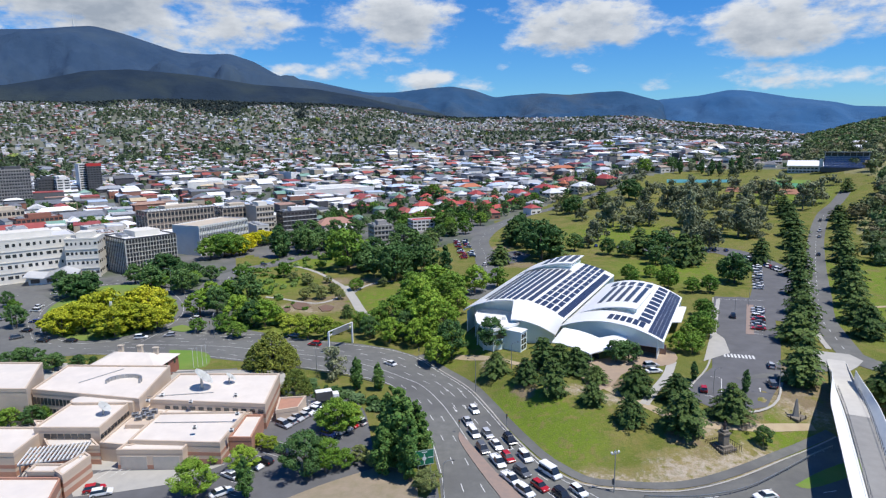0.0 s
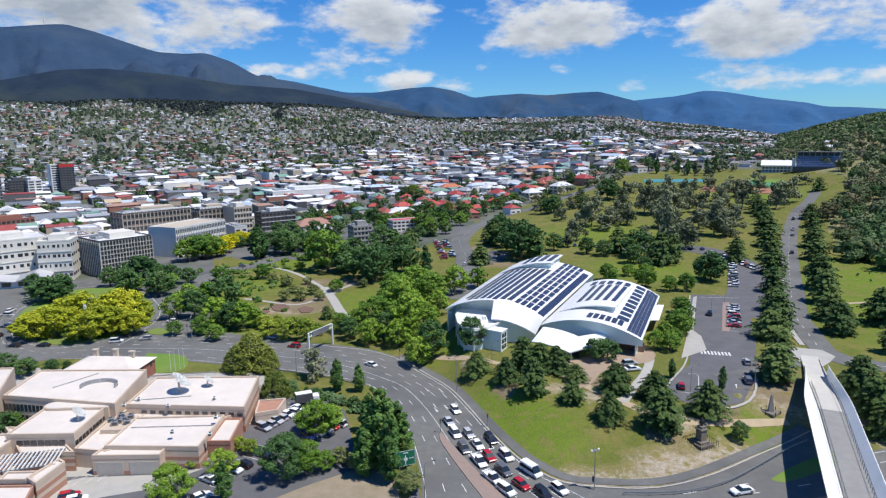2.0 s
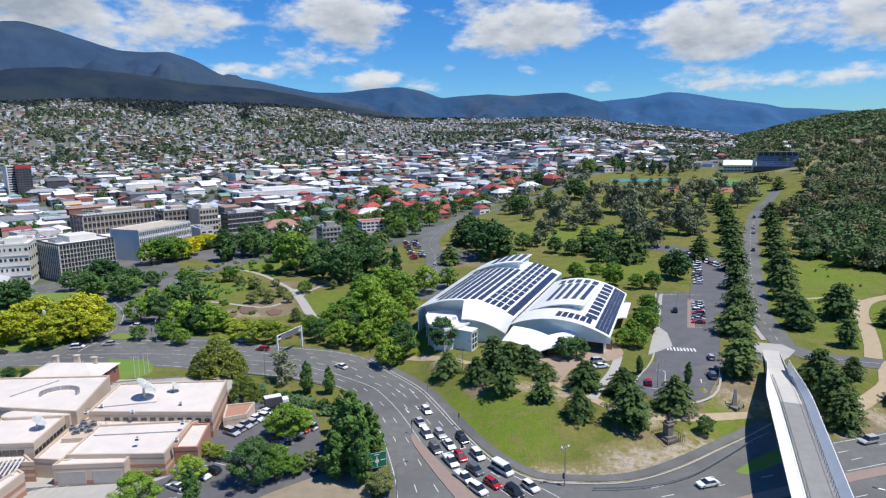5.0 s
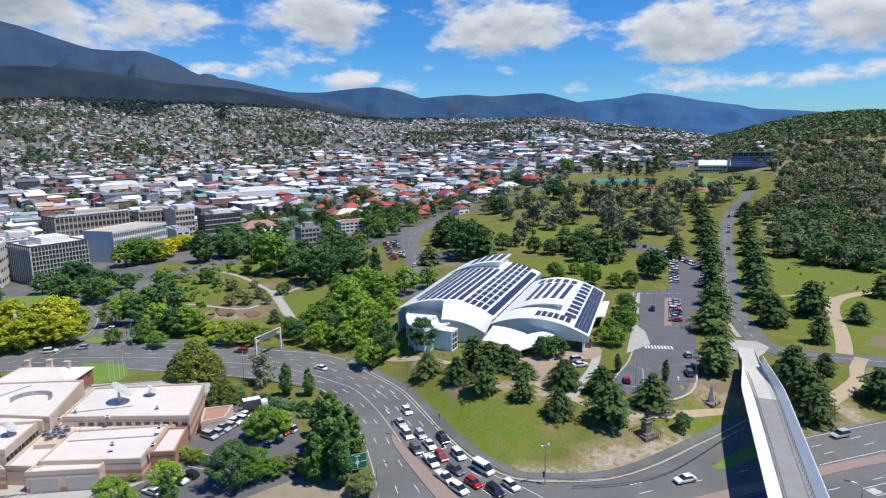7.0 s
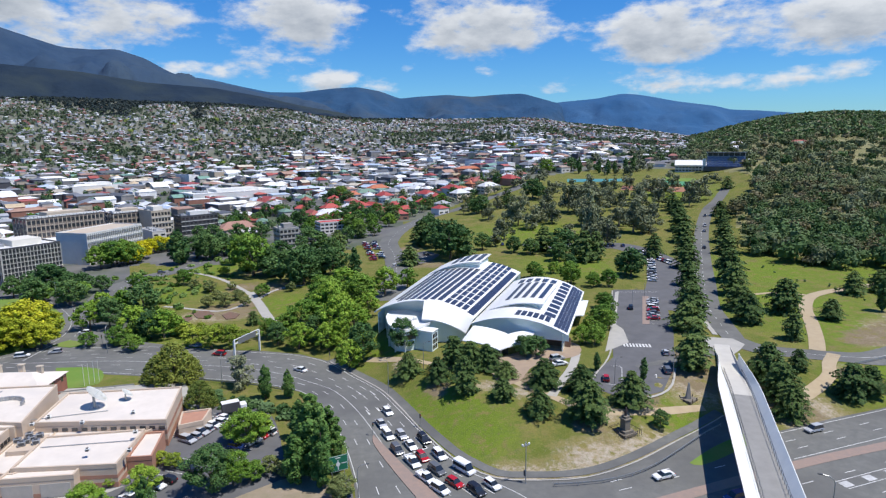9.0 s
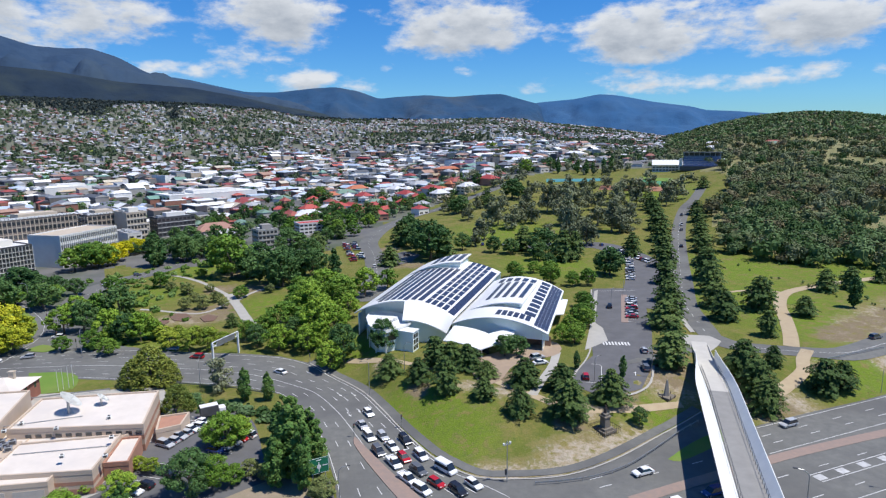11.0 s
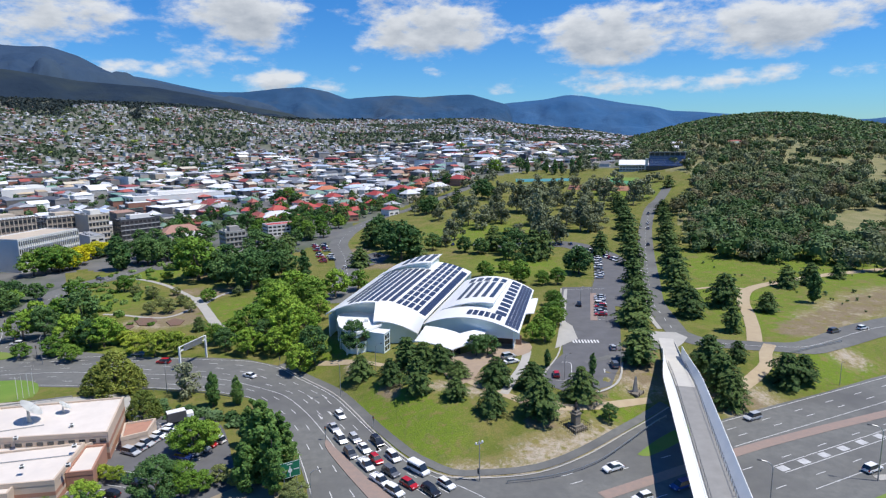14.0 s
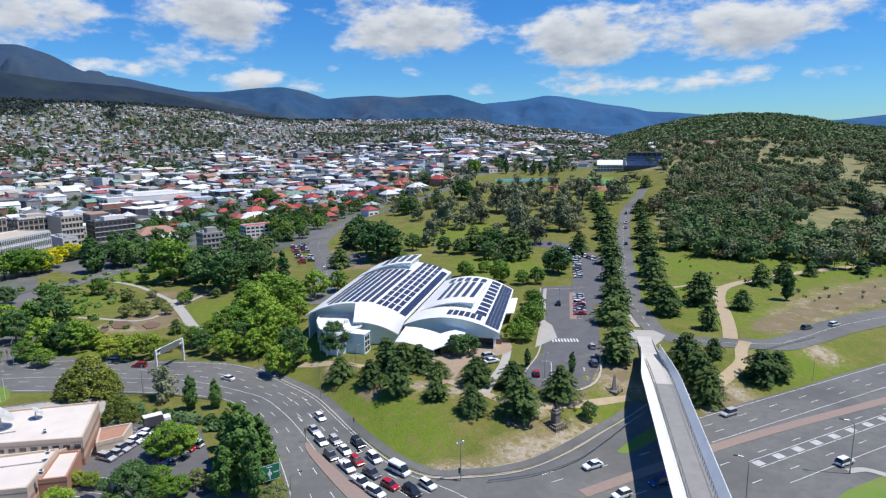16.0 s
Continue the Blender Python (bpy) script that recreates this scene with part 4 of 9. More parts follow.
def block(parent, pts, z0, z1, wall, roof, bands=(), band_mat=None, parapet=0.45, windows=()):
    """A flat-roofed wing: walls with bands, a parapet and a roof sheet."""
    pts = [(p[0], p[1]) for p in pts]
    if sum(pts[i][0] * pts[(i + 1) % len(pts)][1] - pts[(i + 1) % len(pts)][0] * pts[i][1] for i in range(len(pts))) < 0:
        pts = pts[::-1]
    mx, my = sum(p[0] for p in pts) / len(pts), sum(p[1] for p in pts) / len(pts)

    def grown(d):
        out = []
        n = len(pts)
        for i in range(n):
            a, b, c = (np.array(pts[(i + k) % n]) for k in (-1, 0, 1))
            e, f = (b - a) / np.linalg.norm(b - a), (c - b) / np.linalg.norm(c - b)
            n1, n2 = np.array((e[1], -e[0])), np.array((f[1], -f[0]))
            m_ = (n1 + n2) / max(0.3, 1 + n1 @ n2)
            out.append(tuple(b + m_ * d))
        return out

    part("wall", prism(bmesh.new(), pts, z0, z1), wall, parent)
    bm = bmesh.new()
    o, q = grown(0.06), grown(-0.35)
    n = len(pts)
    for i in range(n):
        j = (i + 1) % n
        c = [(o[i], z1 - 0.5), (o[j], z1 - 0.5), (o[j], z1 + parapet), (o[i], z1 + parapet)]
        d = [(q[i], z1 - 0.5), (q[j], z1 - 0.5), (q[j], z1 + parapet), (q[i], z1 + parapet)]
        vo = [bm.verts.new((*p, z)) for p, z in c]
        vi = [bm.verts.new((*p, z)) for p, z in d]
        bm.faces.new(vo), bm.faces.new(vi[::-1]), bm.faces.new((vo[3], vo[2], vi[2], vi[3]))
    part("parapet", bm, wall, parent)
    part("roof", prism(bmesh.new(), grown(-0.36), z1, z1 + 0.05), roof, parent, "pale flat roof")
    for lo, hi in bands:
        part("brick_band", prism(bmesh.new(), grown(0.03), z0 + lo, z0 + hi), band_mat, parent)
    # rows of windows: (side index, from, to, low, high, count)
    for side, f0, f1, lo, hi, cnt in windows:
        a, b = np.array(pts[side]), np.array(pts[(side + 1) % n])
        e = (b - a) / np.linalg.norm(b - a)
        nn = np.array((e[1], -e[0]))
        L = np.linalg.norm(b - a)
        for k in range(cnt):
            s0, s1 = (f0 + (f1 - f0) * (k + 0.08) / cnt) * L, (f0 + (f1 - f0) * (k + 0.92) / cnt) * L
            p, q2 = a + e * s0, a + e * s1
            vs = [(*(p + nn * w), z0 + h) for w, h in ((-0.1, lo), (0.07, lo), (0.07, hi), (-0.1, hi))] + [(*(q2 + nn * w), z0 + h) for w, h in ((-0.1, lo), (0.07, lo), (0.07, hi), (-0.1, hi))]
            meshed("window", vs, [(0, 1, 2, 3), (7, 6, 5, 4), (0, 4, 5, 1), (1, 5, 6, 2), (2, 6, 7, 3), (3, 7, 4, 0)], DARK_GLASS, parent)
    return pts


def make_studio():
    c = empty("broadcasting_centre", 0, 0, 0, 0, "low cream and terracotta broadcasting building with pale flat roofs", "building")
    stripe = ((0.0, 1.3), (2.1, 2.9))
    block(c, [(-73.8, 164.2), (-45.7, 163.3), (-44.1, 143.2), (-74.0, 146.7)], 0, 6.2, CREAM, PALE_ROOF, ((0.0, 1.6), (3.0, 4.0)), TERRACOTTA)
    block(c, [(-107.0, 168.0), (-77.3, 166.5), (-75.1, 143.7), (-105.9, 150.6)], 0, 7.7, CREAM, PALE_ROOF)
    block(c, [(-134.7, 166.7), (-112.7, 165.9), (-104.8, 147.0), (-124.5, 147.6)], 0, 9.3, CREAM, PALE_ROOF)
    block(c, [(-92.2, 144.1), (-77.7, 143.7), (-77.7, 130.4), (-92.7, 130.8)], 0, 6.7, CREAM, PALE_ROOF)
    block(c, [(-69.6, 142.0), (-48.6, 142.1), (-49.4, 126.4), (-70.1, 128.0)], 0, 4.8, CREAM, PALE_ROOF, ((0.0, 1.2), (2.0, 2.8)), TERRACOTTA)
    block(c, [(-70.6, 129.0), (-56.8, 128.1), (-56.9, 124.5), (-71.3, 124.9)], 0, 4.2, CREAM, PALE_ROOF, ((0.0, 1.0),), TERRACOTTA)
    block(c, [(-48.8, 142.6), (-44.5, 142.5), (-43.9, 130.8), (-49.0, 131.0)], 0, 3.7, TERRACOTTA, PALE_ROOF)
    block(c, [(-111.1, 134.6), (-91.9, 134.1), (-91.6, 122.1), (-109.1, 122.5)], 0, 5.2, CREAM, PALE_ROOF, ((0.0, 1.2), (2.0, 2.8)), TERRACOTTA)
    block(c, [(-76.7, 143.0), (-70.9, 150.5), (-45.0, 146.3), (-48.7, 142.2), (-69.5, 127.2), (-77.0, 128.7)], 0, 4.0, CREAM, PALE_ROOF)
    block(c, [(-74.6, 159.1), (-70.0, 159.0), (-69.1, 143.2), (-80.4, 143.5)], 0, 3.8, CREAM, PALE_ROOF)
    block(c, [(-99.0, 140.1), (-89.3, 139.8), (-76.1, 127.0), (-87.7, 127.3)], 0, 4.1, CREAM, PALE_ROOF, ((0.0, 1.2), (2.0, 2.8)), TERRACOTTA)
    block(c, [(-94.3, 115.1), (-77.2, 114.7), (-74.4, 106.0), (-92.1, 106.4)], 0, 3.7, TERRACOTTA, PALE_ROOF, ((1.4, 2.2),), CREAM)
    return c


make_studio()

# ---------------------------------------------------------------- trees
LEAF_TONES = {}


def thin(mt, share=0.09):
    """Lets part of the light through, as leaves do."""
    nt = mt.node_tree
    N, L = nt.nodes.new, nt.links.new
    b = nt.nodes["Principled BSDF"]
    tr, mx = N("ShaderNodeBsdfTranslucent"), N("ShaderNodeMixShader")
    L(b.inputs["Base Color"].links[0].from_socket, tr.inputs["Color"])
    mx.inputs[0].default_value = share
    L(b.outputs[0], mx.inputs[1]), L(tr.outputs[0], mx.inputs[2])
    L(mx.outputs[0], nt.nodes["Material Output"].inputs["Surface"])
    return mt


def leaf_material(name, a, b, var=0.2, hue=0.015):
    a, b = (tuple(min(0.6, v * 1.58) for v in c) for c in (a, b))
    mt = material(name, a, 0.75, 0, b, 0.6, 0.9, per=("island", var, hue), spec=0.25)
    LEAF_TONES[mt.name] = (a, b)
    nt = mt.node_tree
    N, L = nt.nodes.new, nt.links.new
    bsdf, hsv = nt.nodes["Principled BSDF"], N("ShaderNodeHueSaturation")
    was = bsdf.inputs["Base Color"].links[0].from_socket
    rnd = N("ShaderNodeObjectInfo").outputs["Random"]
    for key, lo, hi in (("Value", 0.72, 1.22), ("Hue", 0.52, 0.49)):
        r = N("ShaderNodeMapRange")
        r.inputs[3].default_value, r.inputs[4].default_value = lo, hi
        L(rnd, r.inputs[0])
        L(r.outputs[0], hsv.inputs[key])
    L(was, hsv.inputs["Color"])
    L(hsv.outputs[0], bsdf.inputs["Base Color"])
    return thin(mt)


LEAF_CEDAR = leaf_material("cedar_needles", (0.042, 0.074, 0.020), (0.070, 0.106, 0.026))
LEAF_GREEN = leaf_material("green_leaves", (0.060, 0.122, 0.016), (0.100, 0.168, 0.022))
LEAF_BRIGHT = leaf_material("bright_leaves", (0.11, 0.19, 0.02), (0.15, 0.22, 0.026))
LEAF_DARK = leaf_material("dark_leaves", (0.042, 0.088, 0.026), (0.06, 0.11, 0.03))
LEAF_POPLAR = leaf_material("poplar_leaves", (0.045, 0.098, 0.022), (0.07, 0.125, 0.028))
LEAF_GOLD = leaf_material("golden_leaves", (0.30, 0.29, 0.014), (0.21, 0.24, 0.018), 0.25, 0.012)
LEAF_YELLOW = leaf_material("pure_yellow_leaves", (0.40, 0.34, 0.008), (0.34, 0.31, 0.010), 0.15, 0.008)
LEAF_OLIVE = leaf_material("olive_leaves", (0.135, 0.155, 0.05), (0.105, 0.13, 0.044))
LEAF_GUM = leaf_material("gum_leaves", (0.098, 0.112, 0.060), (0.125, 0.138, 0.076))
LEAF_YELLOWISH = leaf_material("lime_leaves", (0.19, 0.23, 0.022), (0.12, 0.17, 0.022))


def leaf_quads(rng, c, nrm, size, jitter=0.5):
    """Leaf clumps: one bent-free quad per point, turned about its normal."""
    n = len(c)
    nrm = nrm + rng.normal(0, jitter, (n, 3))
    nrm /= np.linalg.norm(nrm, axis=1, keepdims=True) + 1e-9
    a = np.cross(nrm, rng.normal(0, 1, (n, 3)))
    a /= np.linalg.norm(a, axis=1, keepdims=True) + 1e-9
    b = np.cross(nrm, a)
    s = size * rng.uniform(0.6, 1.3, n)
    s2 = s * rng.uniform(0.5, 1.0, n)
    a, b = a * s[:, None] / 2, b * s2[:, None] / 2
    return np.stack([c - a - b * 0.6, c + a * 0.7 - b, c + a + b * 0.6, c - a * 0.7 + b], 1).reshape(-1, 3)


def blob_crown(rng, blobs, per, size):
    out = []
    for c, r in blobs:
        n = int(per)
        d = rng.normal(0, 1, (n, 3))
        d /= np.linalg.norm(d, axis=1, keepdims=True)
        rad = rng.uniform(0.62, 1.08, n)[:, None]
        out.append(leaf_quads(rng, np.array(c) + d * np.array(r) * rad, d + (0, 0, 0.35), size))
    return np.concatenate(out)


def trunk_mesh(name, parent, height, r0, limbs, mat=None):
    bm = bmesh.new()
    rod(bm, (0, 0, -0.3), (0, 0, height * 0.5), r0, r0 * 0.75, 7)
    rod(bm, (0, 0, height * 0.5 - 0.05), (0.15, 0.1, height), r0 * 0.75, r0 * 0.3, 6)
    for a, b in limbs:
        rod(bm, a, b, r0 * 0.45, r0 * 0.12, 5)
    return part(name, bm, mat or TRUNK, parent)


def tree_template(name, kind, seed, leaf, label, fine=1.0):
    """A tree 10 m high at the origin; kinds: round, cedar, column, gum."""
    rng = np.random.default_rng(seed)
    t = empty(name, label=label, category="tree")
    limbs, blobs = [], []
    if kind == "round":
        for i in range(40):
            a, h = 2.4 * i + rng.uniform(-0.6, 0.6), (i + rng.uniform(0, 1)) / 40
            rr = 3.9 * math.sin(math.pi * (0.18 + 0.72 * h)) * rng.uniform(0.62, 1.08)
            c = (rr * math.cos(a), rr * math.sin(a), 2.2 + 6.5 * h + rng.normal(0, 0.3))
            e = rng.uniform(0.6, 1.35)
            blobs.append((c, (e, e * rng.uniform(0.8, 1.2), e * rng.uniform(0.55, 0.9))))
            if i % 10 == 3:
                limbs.append(((0, 0, 1.5 + 2.0 * h), c))
        blobs += [((0, 0, 5.0), (2.4, 2.4, 2.6)), ((0, 0, 8.3), (1.6, 1.6, 1.3))]
        leaves = blob_crown(rng, blobs, 200 * fine, 0.29 / math.sqrt(fine))
        trunk_mesh("trunk", t, 6.5, 0.28, limbs)
    elif kind == "cedar":
        pts = []
        for i in range(9):
            h = 1.0 + 8.4 * (i / 8) ** 0.9
            R = (4.9 * max(0.0, 1 - (h / 10.2) ** 1.7) ** 0.62 + 0.15) * rng.uniform(0.78, 1.15)
            R *= 0.82 if h < 1.6 else 1.0
            k = int(7 + R * 2)
            for j in range(k):
                a = 6.283 * (j + rng.uniform(-0.3, 0.3)) / k
                L = R * rng.uniform(0.6, 1.15)
                if i < 7 and j % 3 == 0:
                    limbs.append(((0, 0, h + 0.2), (L * 0.85 * math.cos(a), L * 0.85 * math.sin(a), h - 0.1)))
                n = int((24 + 60 * L / 3) * fine)
                u = rng.uniform(0.12, 1.0, n) ** 0.7
                w = 0.42 * L * u * rng.uniform(-1, 1, n) * (1.2 - u)
                z = h + 0.35 * np.sin(u * 2.5) - 0.6 * u * u * L / 3 + rng.normal(0, 0.10, n)
                x = u * L * math.cos(a) - w * math.sin(a)
                y = u * L * math.sin(a) + w * math.cos(a)
                pts.append(np.stack([x, y, z], 1))
        P = np.concatenate(pts)
        nn = np.stack([P[:, 0] * 0.25, P[:, 1] * 0.25, np.full(len(P), 0.9)], 1)
        leaves = leaf_quads(rng, P, nn, 0.34 / math.sqrt(fine), 0.38)
        trunk_mesh("trunk", t, 9.4, 0.26, limbs)
    elif kind == "dome":
        for i in range(80):
            h = (i + 0.5) / 80
            R = 4.1 * (1 - h ** 1.7) ** 0.62 + 0.1
            a = 2.399963 * i + rng.uniform(-0.3, 0.3)
            e = rng.uniform(0.55, 0.95) * (1.1 - 0.4 * h)
            blobs.append(((R * 0.86 * math.cos(a), R * 0.86 * math.sin(a), 0.9 + 8.5 * h), (e, e, e * 1.3)))
        blobs += [((0, 0, 3.2), (3.0, 3.0, 2.4)), ((0, 0, 6.0), (2.3, 2.3, 2.4))]
        leaves = blob_crown(rng, blobs, 120 * fine, 0.27 / math.sqrt(fine))
        trunk_mesh("trunk", t, 7.5, 0.3, limbs)
    elif kind == "column":
        for i in range(26):
            h = i / 25
            R = 1.45 * math.sin(math.pi * (0.10 + 0.86 * h) ** 0.9) + 0.12
            a = 2.4 * i + rng.uniform(-0.5, 0.5)
            e = R * rng.uniform(0.42, 0.72)
            q = R * rng.uniform(0.35, 0.85)
            blobs.append(((q * math.cos(a), q * math.sin(a), 0.9 + 8.5 * h + rng.normal(0, 0.2)), (e, e, e * rng.uniform(0.9, 1.5))))
        leaves = blob_crown(rng, blobs, 220 * fine, 0.28 / math.sqrt(fine))
        trunk_mesh("trunk", t, 8.0, 0.2, limbs)
    else:
        for i in range(17):
            a, h = rng.uniform(0, 6.283), rng.uniform(0.0, 1.0)
            rr = rng.uniform(0.6, 3.4) * (1.1 - 0.5 * h)
            c = (rr * math.cos(a), rr * math.sin(a), 1.9 + 7.1 * h)
            blobs.append((c, (rng.uniform(0.9, 1.6), rng.uniform(0.9, 1.6), rng.uniform(0.9, 1.6))))
            limbs.append(((0, 0, 1.6 + 2.6 * h), c))
        leaves = blob_crown(rng, blobs, 230 * fine, 0.34 / math.sqrt(fine))
        trunk_mesh("trunk", t, 6.8, 0.24, limbs, GUM_BARK)
    crown = quads_mesh("crown", leaves, 4, leaf, t)
    return t


GUM_BARK = material("gum_bark", (0.32, 0.28, 0.23), 0.9, 0, (0.2, 0.17, 0.14), 1.2, 0.8)
TREE_TEXT = {
    "cedar": ("cedar_tree", "dark green spreading cedar with layered branches on the grass", LEAF_CEDAR, "cedar"),
    "green": ("broadleaf_tree", "full mid-green broadleaf tree with a rounded crown", LEAF_GREEN, "round"),
    "bright": ("broadleaf_tree", "fresh bright green broadleaf tree", LEAF_BRIGHT, "round"),
    "dark": ("broadleaf_tree", "dense dark green broadleaf tree", LEAF_DARK, "round"),
    "gold": ("golden_elm", "bright golden-yellow leafed elm tree", LEAF_GOLD, "round"),
    "yellow": ("golden_elm", "brilliant pure yellow elm tree beside the street", LEAF_YELLOW, "round"),
    "lime": ("broadleaf_tree", "low yellow-green leafed tree beside the road", LEAF_YELLOWISH, "round"),
    "olive": ("broadleaf_tree", "dull olive green rounded tree", LEAF_OLIVE, "round"),
    "cypress": ("spreading_cypress", "broad dense golden-olive cypress beside the road", leaf_material("golden_olive_leaves", (0.135, 0.155, 0.028), (0.085, 0.112, 0.020)), "dome"),
    "column": ("cypress_tree", "narrow dark green upright cypress", LEAF_DARK, "column"),
    "poplar": ("poplar_tree", "tall narrow green poplar tree", LEAF_POPLAR, "column"),
    "gum": ("gum_tree", "open grey-green gum tree with pale limbs", LEAF_GUM, "gum"),
}
TEMPLATES = {}
tree_rng = np.random.default_rng(5)


def plant(kind, places, spread=1.0, group="", tall=1.0):
    """Trees at (x, y, height) of one kind or of several mixed; the first of a kind is the pattern of the others."""
    kinds = (kind,) if isinstance(kind, str) else kind
    for x, y, h in places:
        kind = kinds[int(tree_rng.integers(0, len(kinds)))]
        name, label, leaf, form = TREE_TEXT[kind]
        v = int(tree_rng.integers(0, 3))
        w = h / 10.0 * spread * tree_rng.uniform(0.9, 1.12)
        s = h / 10.0 * tall * tree_rng.uniform(0.92, 1.08)
        m_ = pose(x, y, gz(x, y) - 0.05, 0, 0, tree_rng.uniform(0, 360)) @ Matrix.Diagonal((w, w, s, 1))
        far = int(math.hypot(x, y) > 172) + int(math.hypot(x, y) > 265)
        key = (kind, v, far)
        if key not in TEMPLATES:
            t = tree_template(name, form, 11 * v + len(TEMPLATES), leaf, label, (1.2, 0.55, 0.34)[far])
            TEMPLATES[key] = t
            t.matrix_basis = m_
        else:
            src = TEMPLATES[key]
            keep = src.matrix_basis.copy()
            src.matrix_basis = Matrix.Identity(4)
            t = copy_thing(src, m_)
            src.matrix_basis = keep
        if group:
            t["group"] = group


plant("cedar", [(14.9, 170.3, 7.6), (22.2, 161.4, 8.1), (28.0, 152.0, 10.7), (28.3, 170.3, 10.5), (32.9, 168.6, 9.3), (37.3, 166.7, 9.2), (41.1, 159.4, 5.9), (36.9, 146.0, 6.7), (43.7, 137.1, 8.0), (49.5, 151.6, 9.0), (58.0, 146.4, 8.7), (55.0, 133.2, 11.6), (68.3, 138.7, 9.7)], 1.14, "cedars on the lawn", 0.88)
plant("cedar", [(94.3, 155.7, 15.3), (103.5, 169.0, 12.0), (112.9, 190.7, 13.9), (121.7, 202.1, 16.8), (131.9, 222.2, 12.9), (147.3, 250.3, 15.2), (166.2, 282.8, 17.1), (181.4, 312.8, 14.6), (197.9, 344.1, 17.4), (214.7, 376.3, 19.0), (229.5, 405.9, 14.3), (243.5, 433.0, 15.0)], 0.95, "avenue cedars", 0.7)
plant("cedar", [(138.2, 194.2, 15.7), (145.8, 210.3, 14.1), (157.4, 231.8, 17.0), (170.3, 253.9, 19.6), (186.8, 281.2, 14.2), (204.0, 309.9, 16.5), (220.3, 336.8, 17.3), (235.8, 362.6, 12.3), (249.6, 386.0, 13.5), (263.0, 408.9, 14.7)], 0.95, "avenue cedars", 0.7)
plant("cedar", [(111.6, 147.0, 13.0), (109.8, 138.6, 12.0), (107.0, 130.8, 12.6), (124.1, 150.7, 7.9), (130.0, 138.0, 12.2), (136.4, 138.9, 9.7), (158.8, 202.8, 16.1), (140.8, 174.7, 10.5), (169.4, 192.0, 9.6), (205.2, 222.5, 13.3), (218.3, 223.2, 11.8), (238.7, 229.1, 8.7), (264.0, 224.5, 9.7)], 0.95, "park cedars", 0.8)
plant("column", [(67.8, 159.9, 5.7), (77.6, 150.9, 6.4), (-99.1, 369.6, 19.1), (-28.0, 297.7, 18.9)], 1.2)
plant("column", [(195.8, 198.0, 13.2), (279.6, 647.7, 18.7)], 1.2)
plant("column", [(254.7, 668.0, 19.0), (275.9, 662.2, 14.8), (292.0, 657.8, 15.8), (302.3, 653.0, 16.9), (313.3, 657.7, 19.9)], 1.0, "poplars by the sports ground")
plant("gold", [(-140.8, 220.4, 10.0), (-135.2, 224.6, 12.2), (-132.1, 234.7, 13.8), (-121.0, 226.8, 12.0), (-116.0, 235.8, 15.0), (-111.7, 237.8, 10.4), (-146.1, 235.9, 9.4), (-125.6, 245.2, 13.3), (-150.8, 232.8, 7.4), (-140.9, 240.6, 10.9), (-120.4, 218.5, 10.9), (-114.9, 226.6, 11.9), (-146.7, 224.3, 8.2), (-107.5, 224.4, 9.2), (-131.2, 227.0, 10.9)], 1.45, "golden elms")
plant("yellow", [(-136.7, 382.4, 10.0), (-130.4, 380.3, 10.9), (-125.8, 383.5, 9.7), (-127.0, 412.7, 11.1), (-123.7, 421.4, 10.6), (-120.2, 425.6, 9.6), (-126.0, 395.8, 11.4)], 1.35, "golden elms")
plant("lime", [(-124.3, 218.1, 8.0), (-55.7, 216.8, 7.5), (-49.0, 214.1, 8.2), (-42.8, 213.8, 7.8), (-43.3, 134.7, 3.4), (-40.1, 132.6, 4.0), (-38.7, 219.6, 5.2)], 1.3)
plant("dark", [(-168.1, 275.7, 13.4), (-138.3, 286.9, 13.5), (-122.3, 284.0, 13.3), (-141.6, 313.3, 14.7), (-126.8, 309.2, 10.6), (-23.6, 298.6, 17.2), (-41.0, 327.5, 15.3), (-52.7, 344.8, 14.9), (-86.5, 382.5, 17.2), (15.0, 187.6, 10.3), (50.6, 174.2, 6.9), (54.2, 174.1, 7.2), (72.0, 130.6, 4.9), (-165.8, 232.2, 8.9)], 1.15)
plant(("green", "bright", "green", "dark", "bright"), [(-99.6, 245.5, 12.0), (-92.7, 245.5, 13.1), (-90.9, 257.4, 14.0), (-79.5, 233.2, 12.5), (-72.8, 229.1, 11.3), (-68.4, 229.0, 11.7), (-83.7, 257.6, 16.3), (-101.9, 264.4, 10.1), (-64.8, 231.8, 8.2), (-26.6, 213.7, 9.0), (-19.0, 207.9, 10.3), (-13.3, 212.1, 10.5), (-9.0, 203.9, 10.9), (-5.2, 210.3, 16.6), (-8.9, 234.0, 15.3), (-14.6, 235.6, 11.8), (0.7, 195.1, 10.2), (-2.1, 185.8, 10.8), (2.4, 189.2, 12.4), (-0.2, 210.3, 12.0), (5.3, 227.5, 11.4), (3.7, 262.5, 11.0)], 1.0)
plant(("green", "bright", "dark"), [(-3.7, 265.6, 14.2), (-13.9, 269.3, 10.7), (13.4, 259.8, 12.2), (23.9, 268.4, 9.5), (-18.3, 225.3, 12.2), (-4.5, 232.1, 10.6), (-29.9, 121.3, 10.2), (-26.0, 123.0, 8.1), (-22.0, 124.5, 4.9), (72.2, 183.0, 6.7), (75.9, 181.3, 6.7), (87.2, 202.4, 8.3), (96.3, 222.1, 7.1), (-103.7, 146.4, 5.8), (-109.0, 145.8, 5.7), (-122.2, 184.5, 6.4), (-115.3, 186.4, 5.1), (-137.0, 192.2, 5.8)], 1.2)
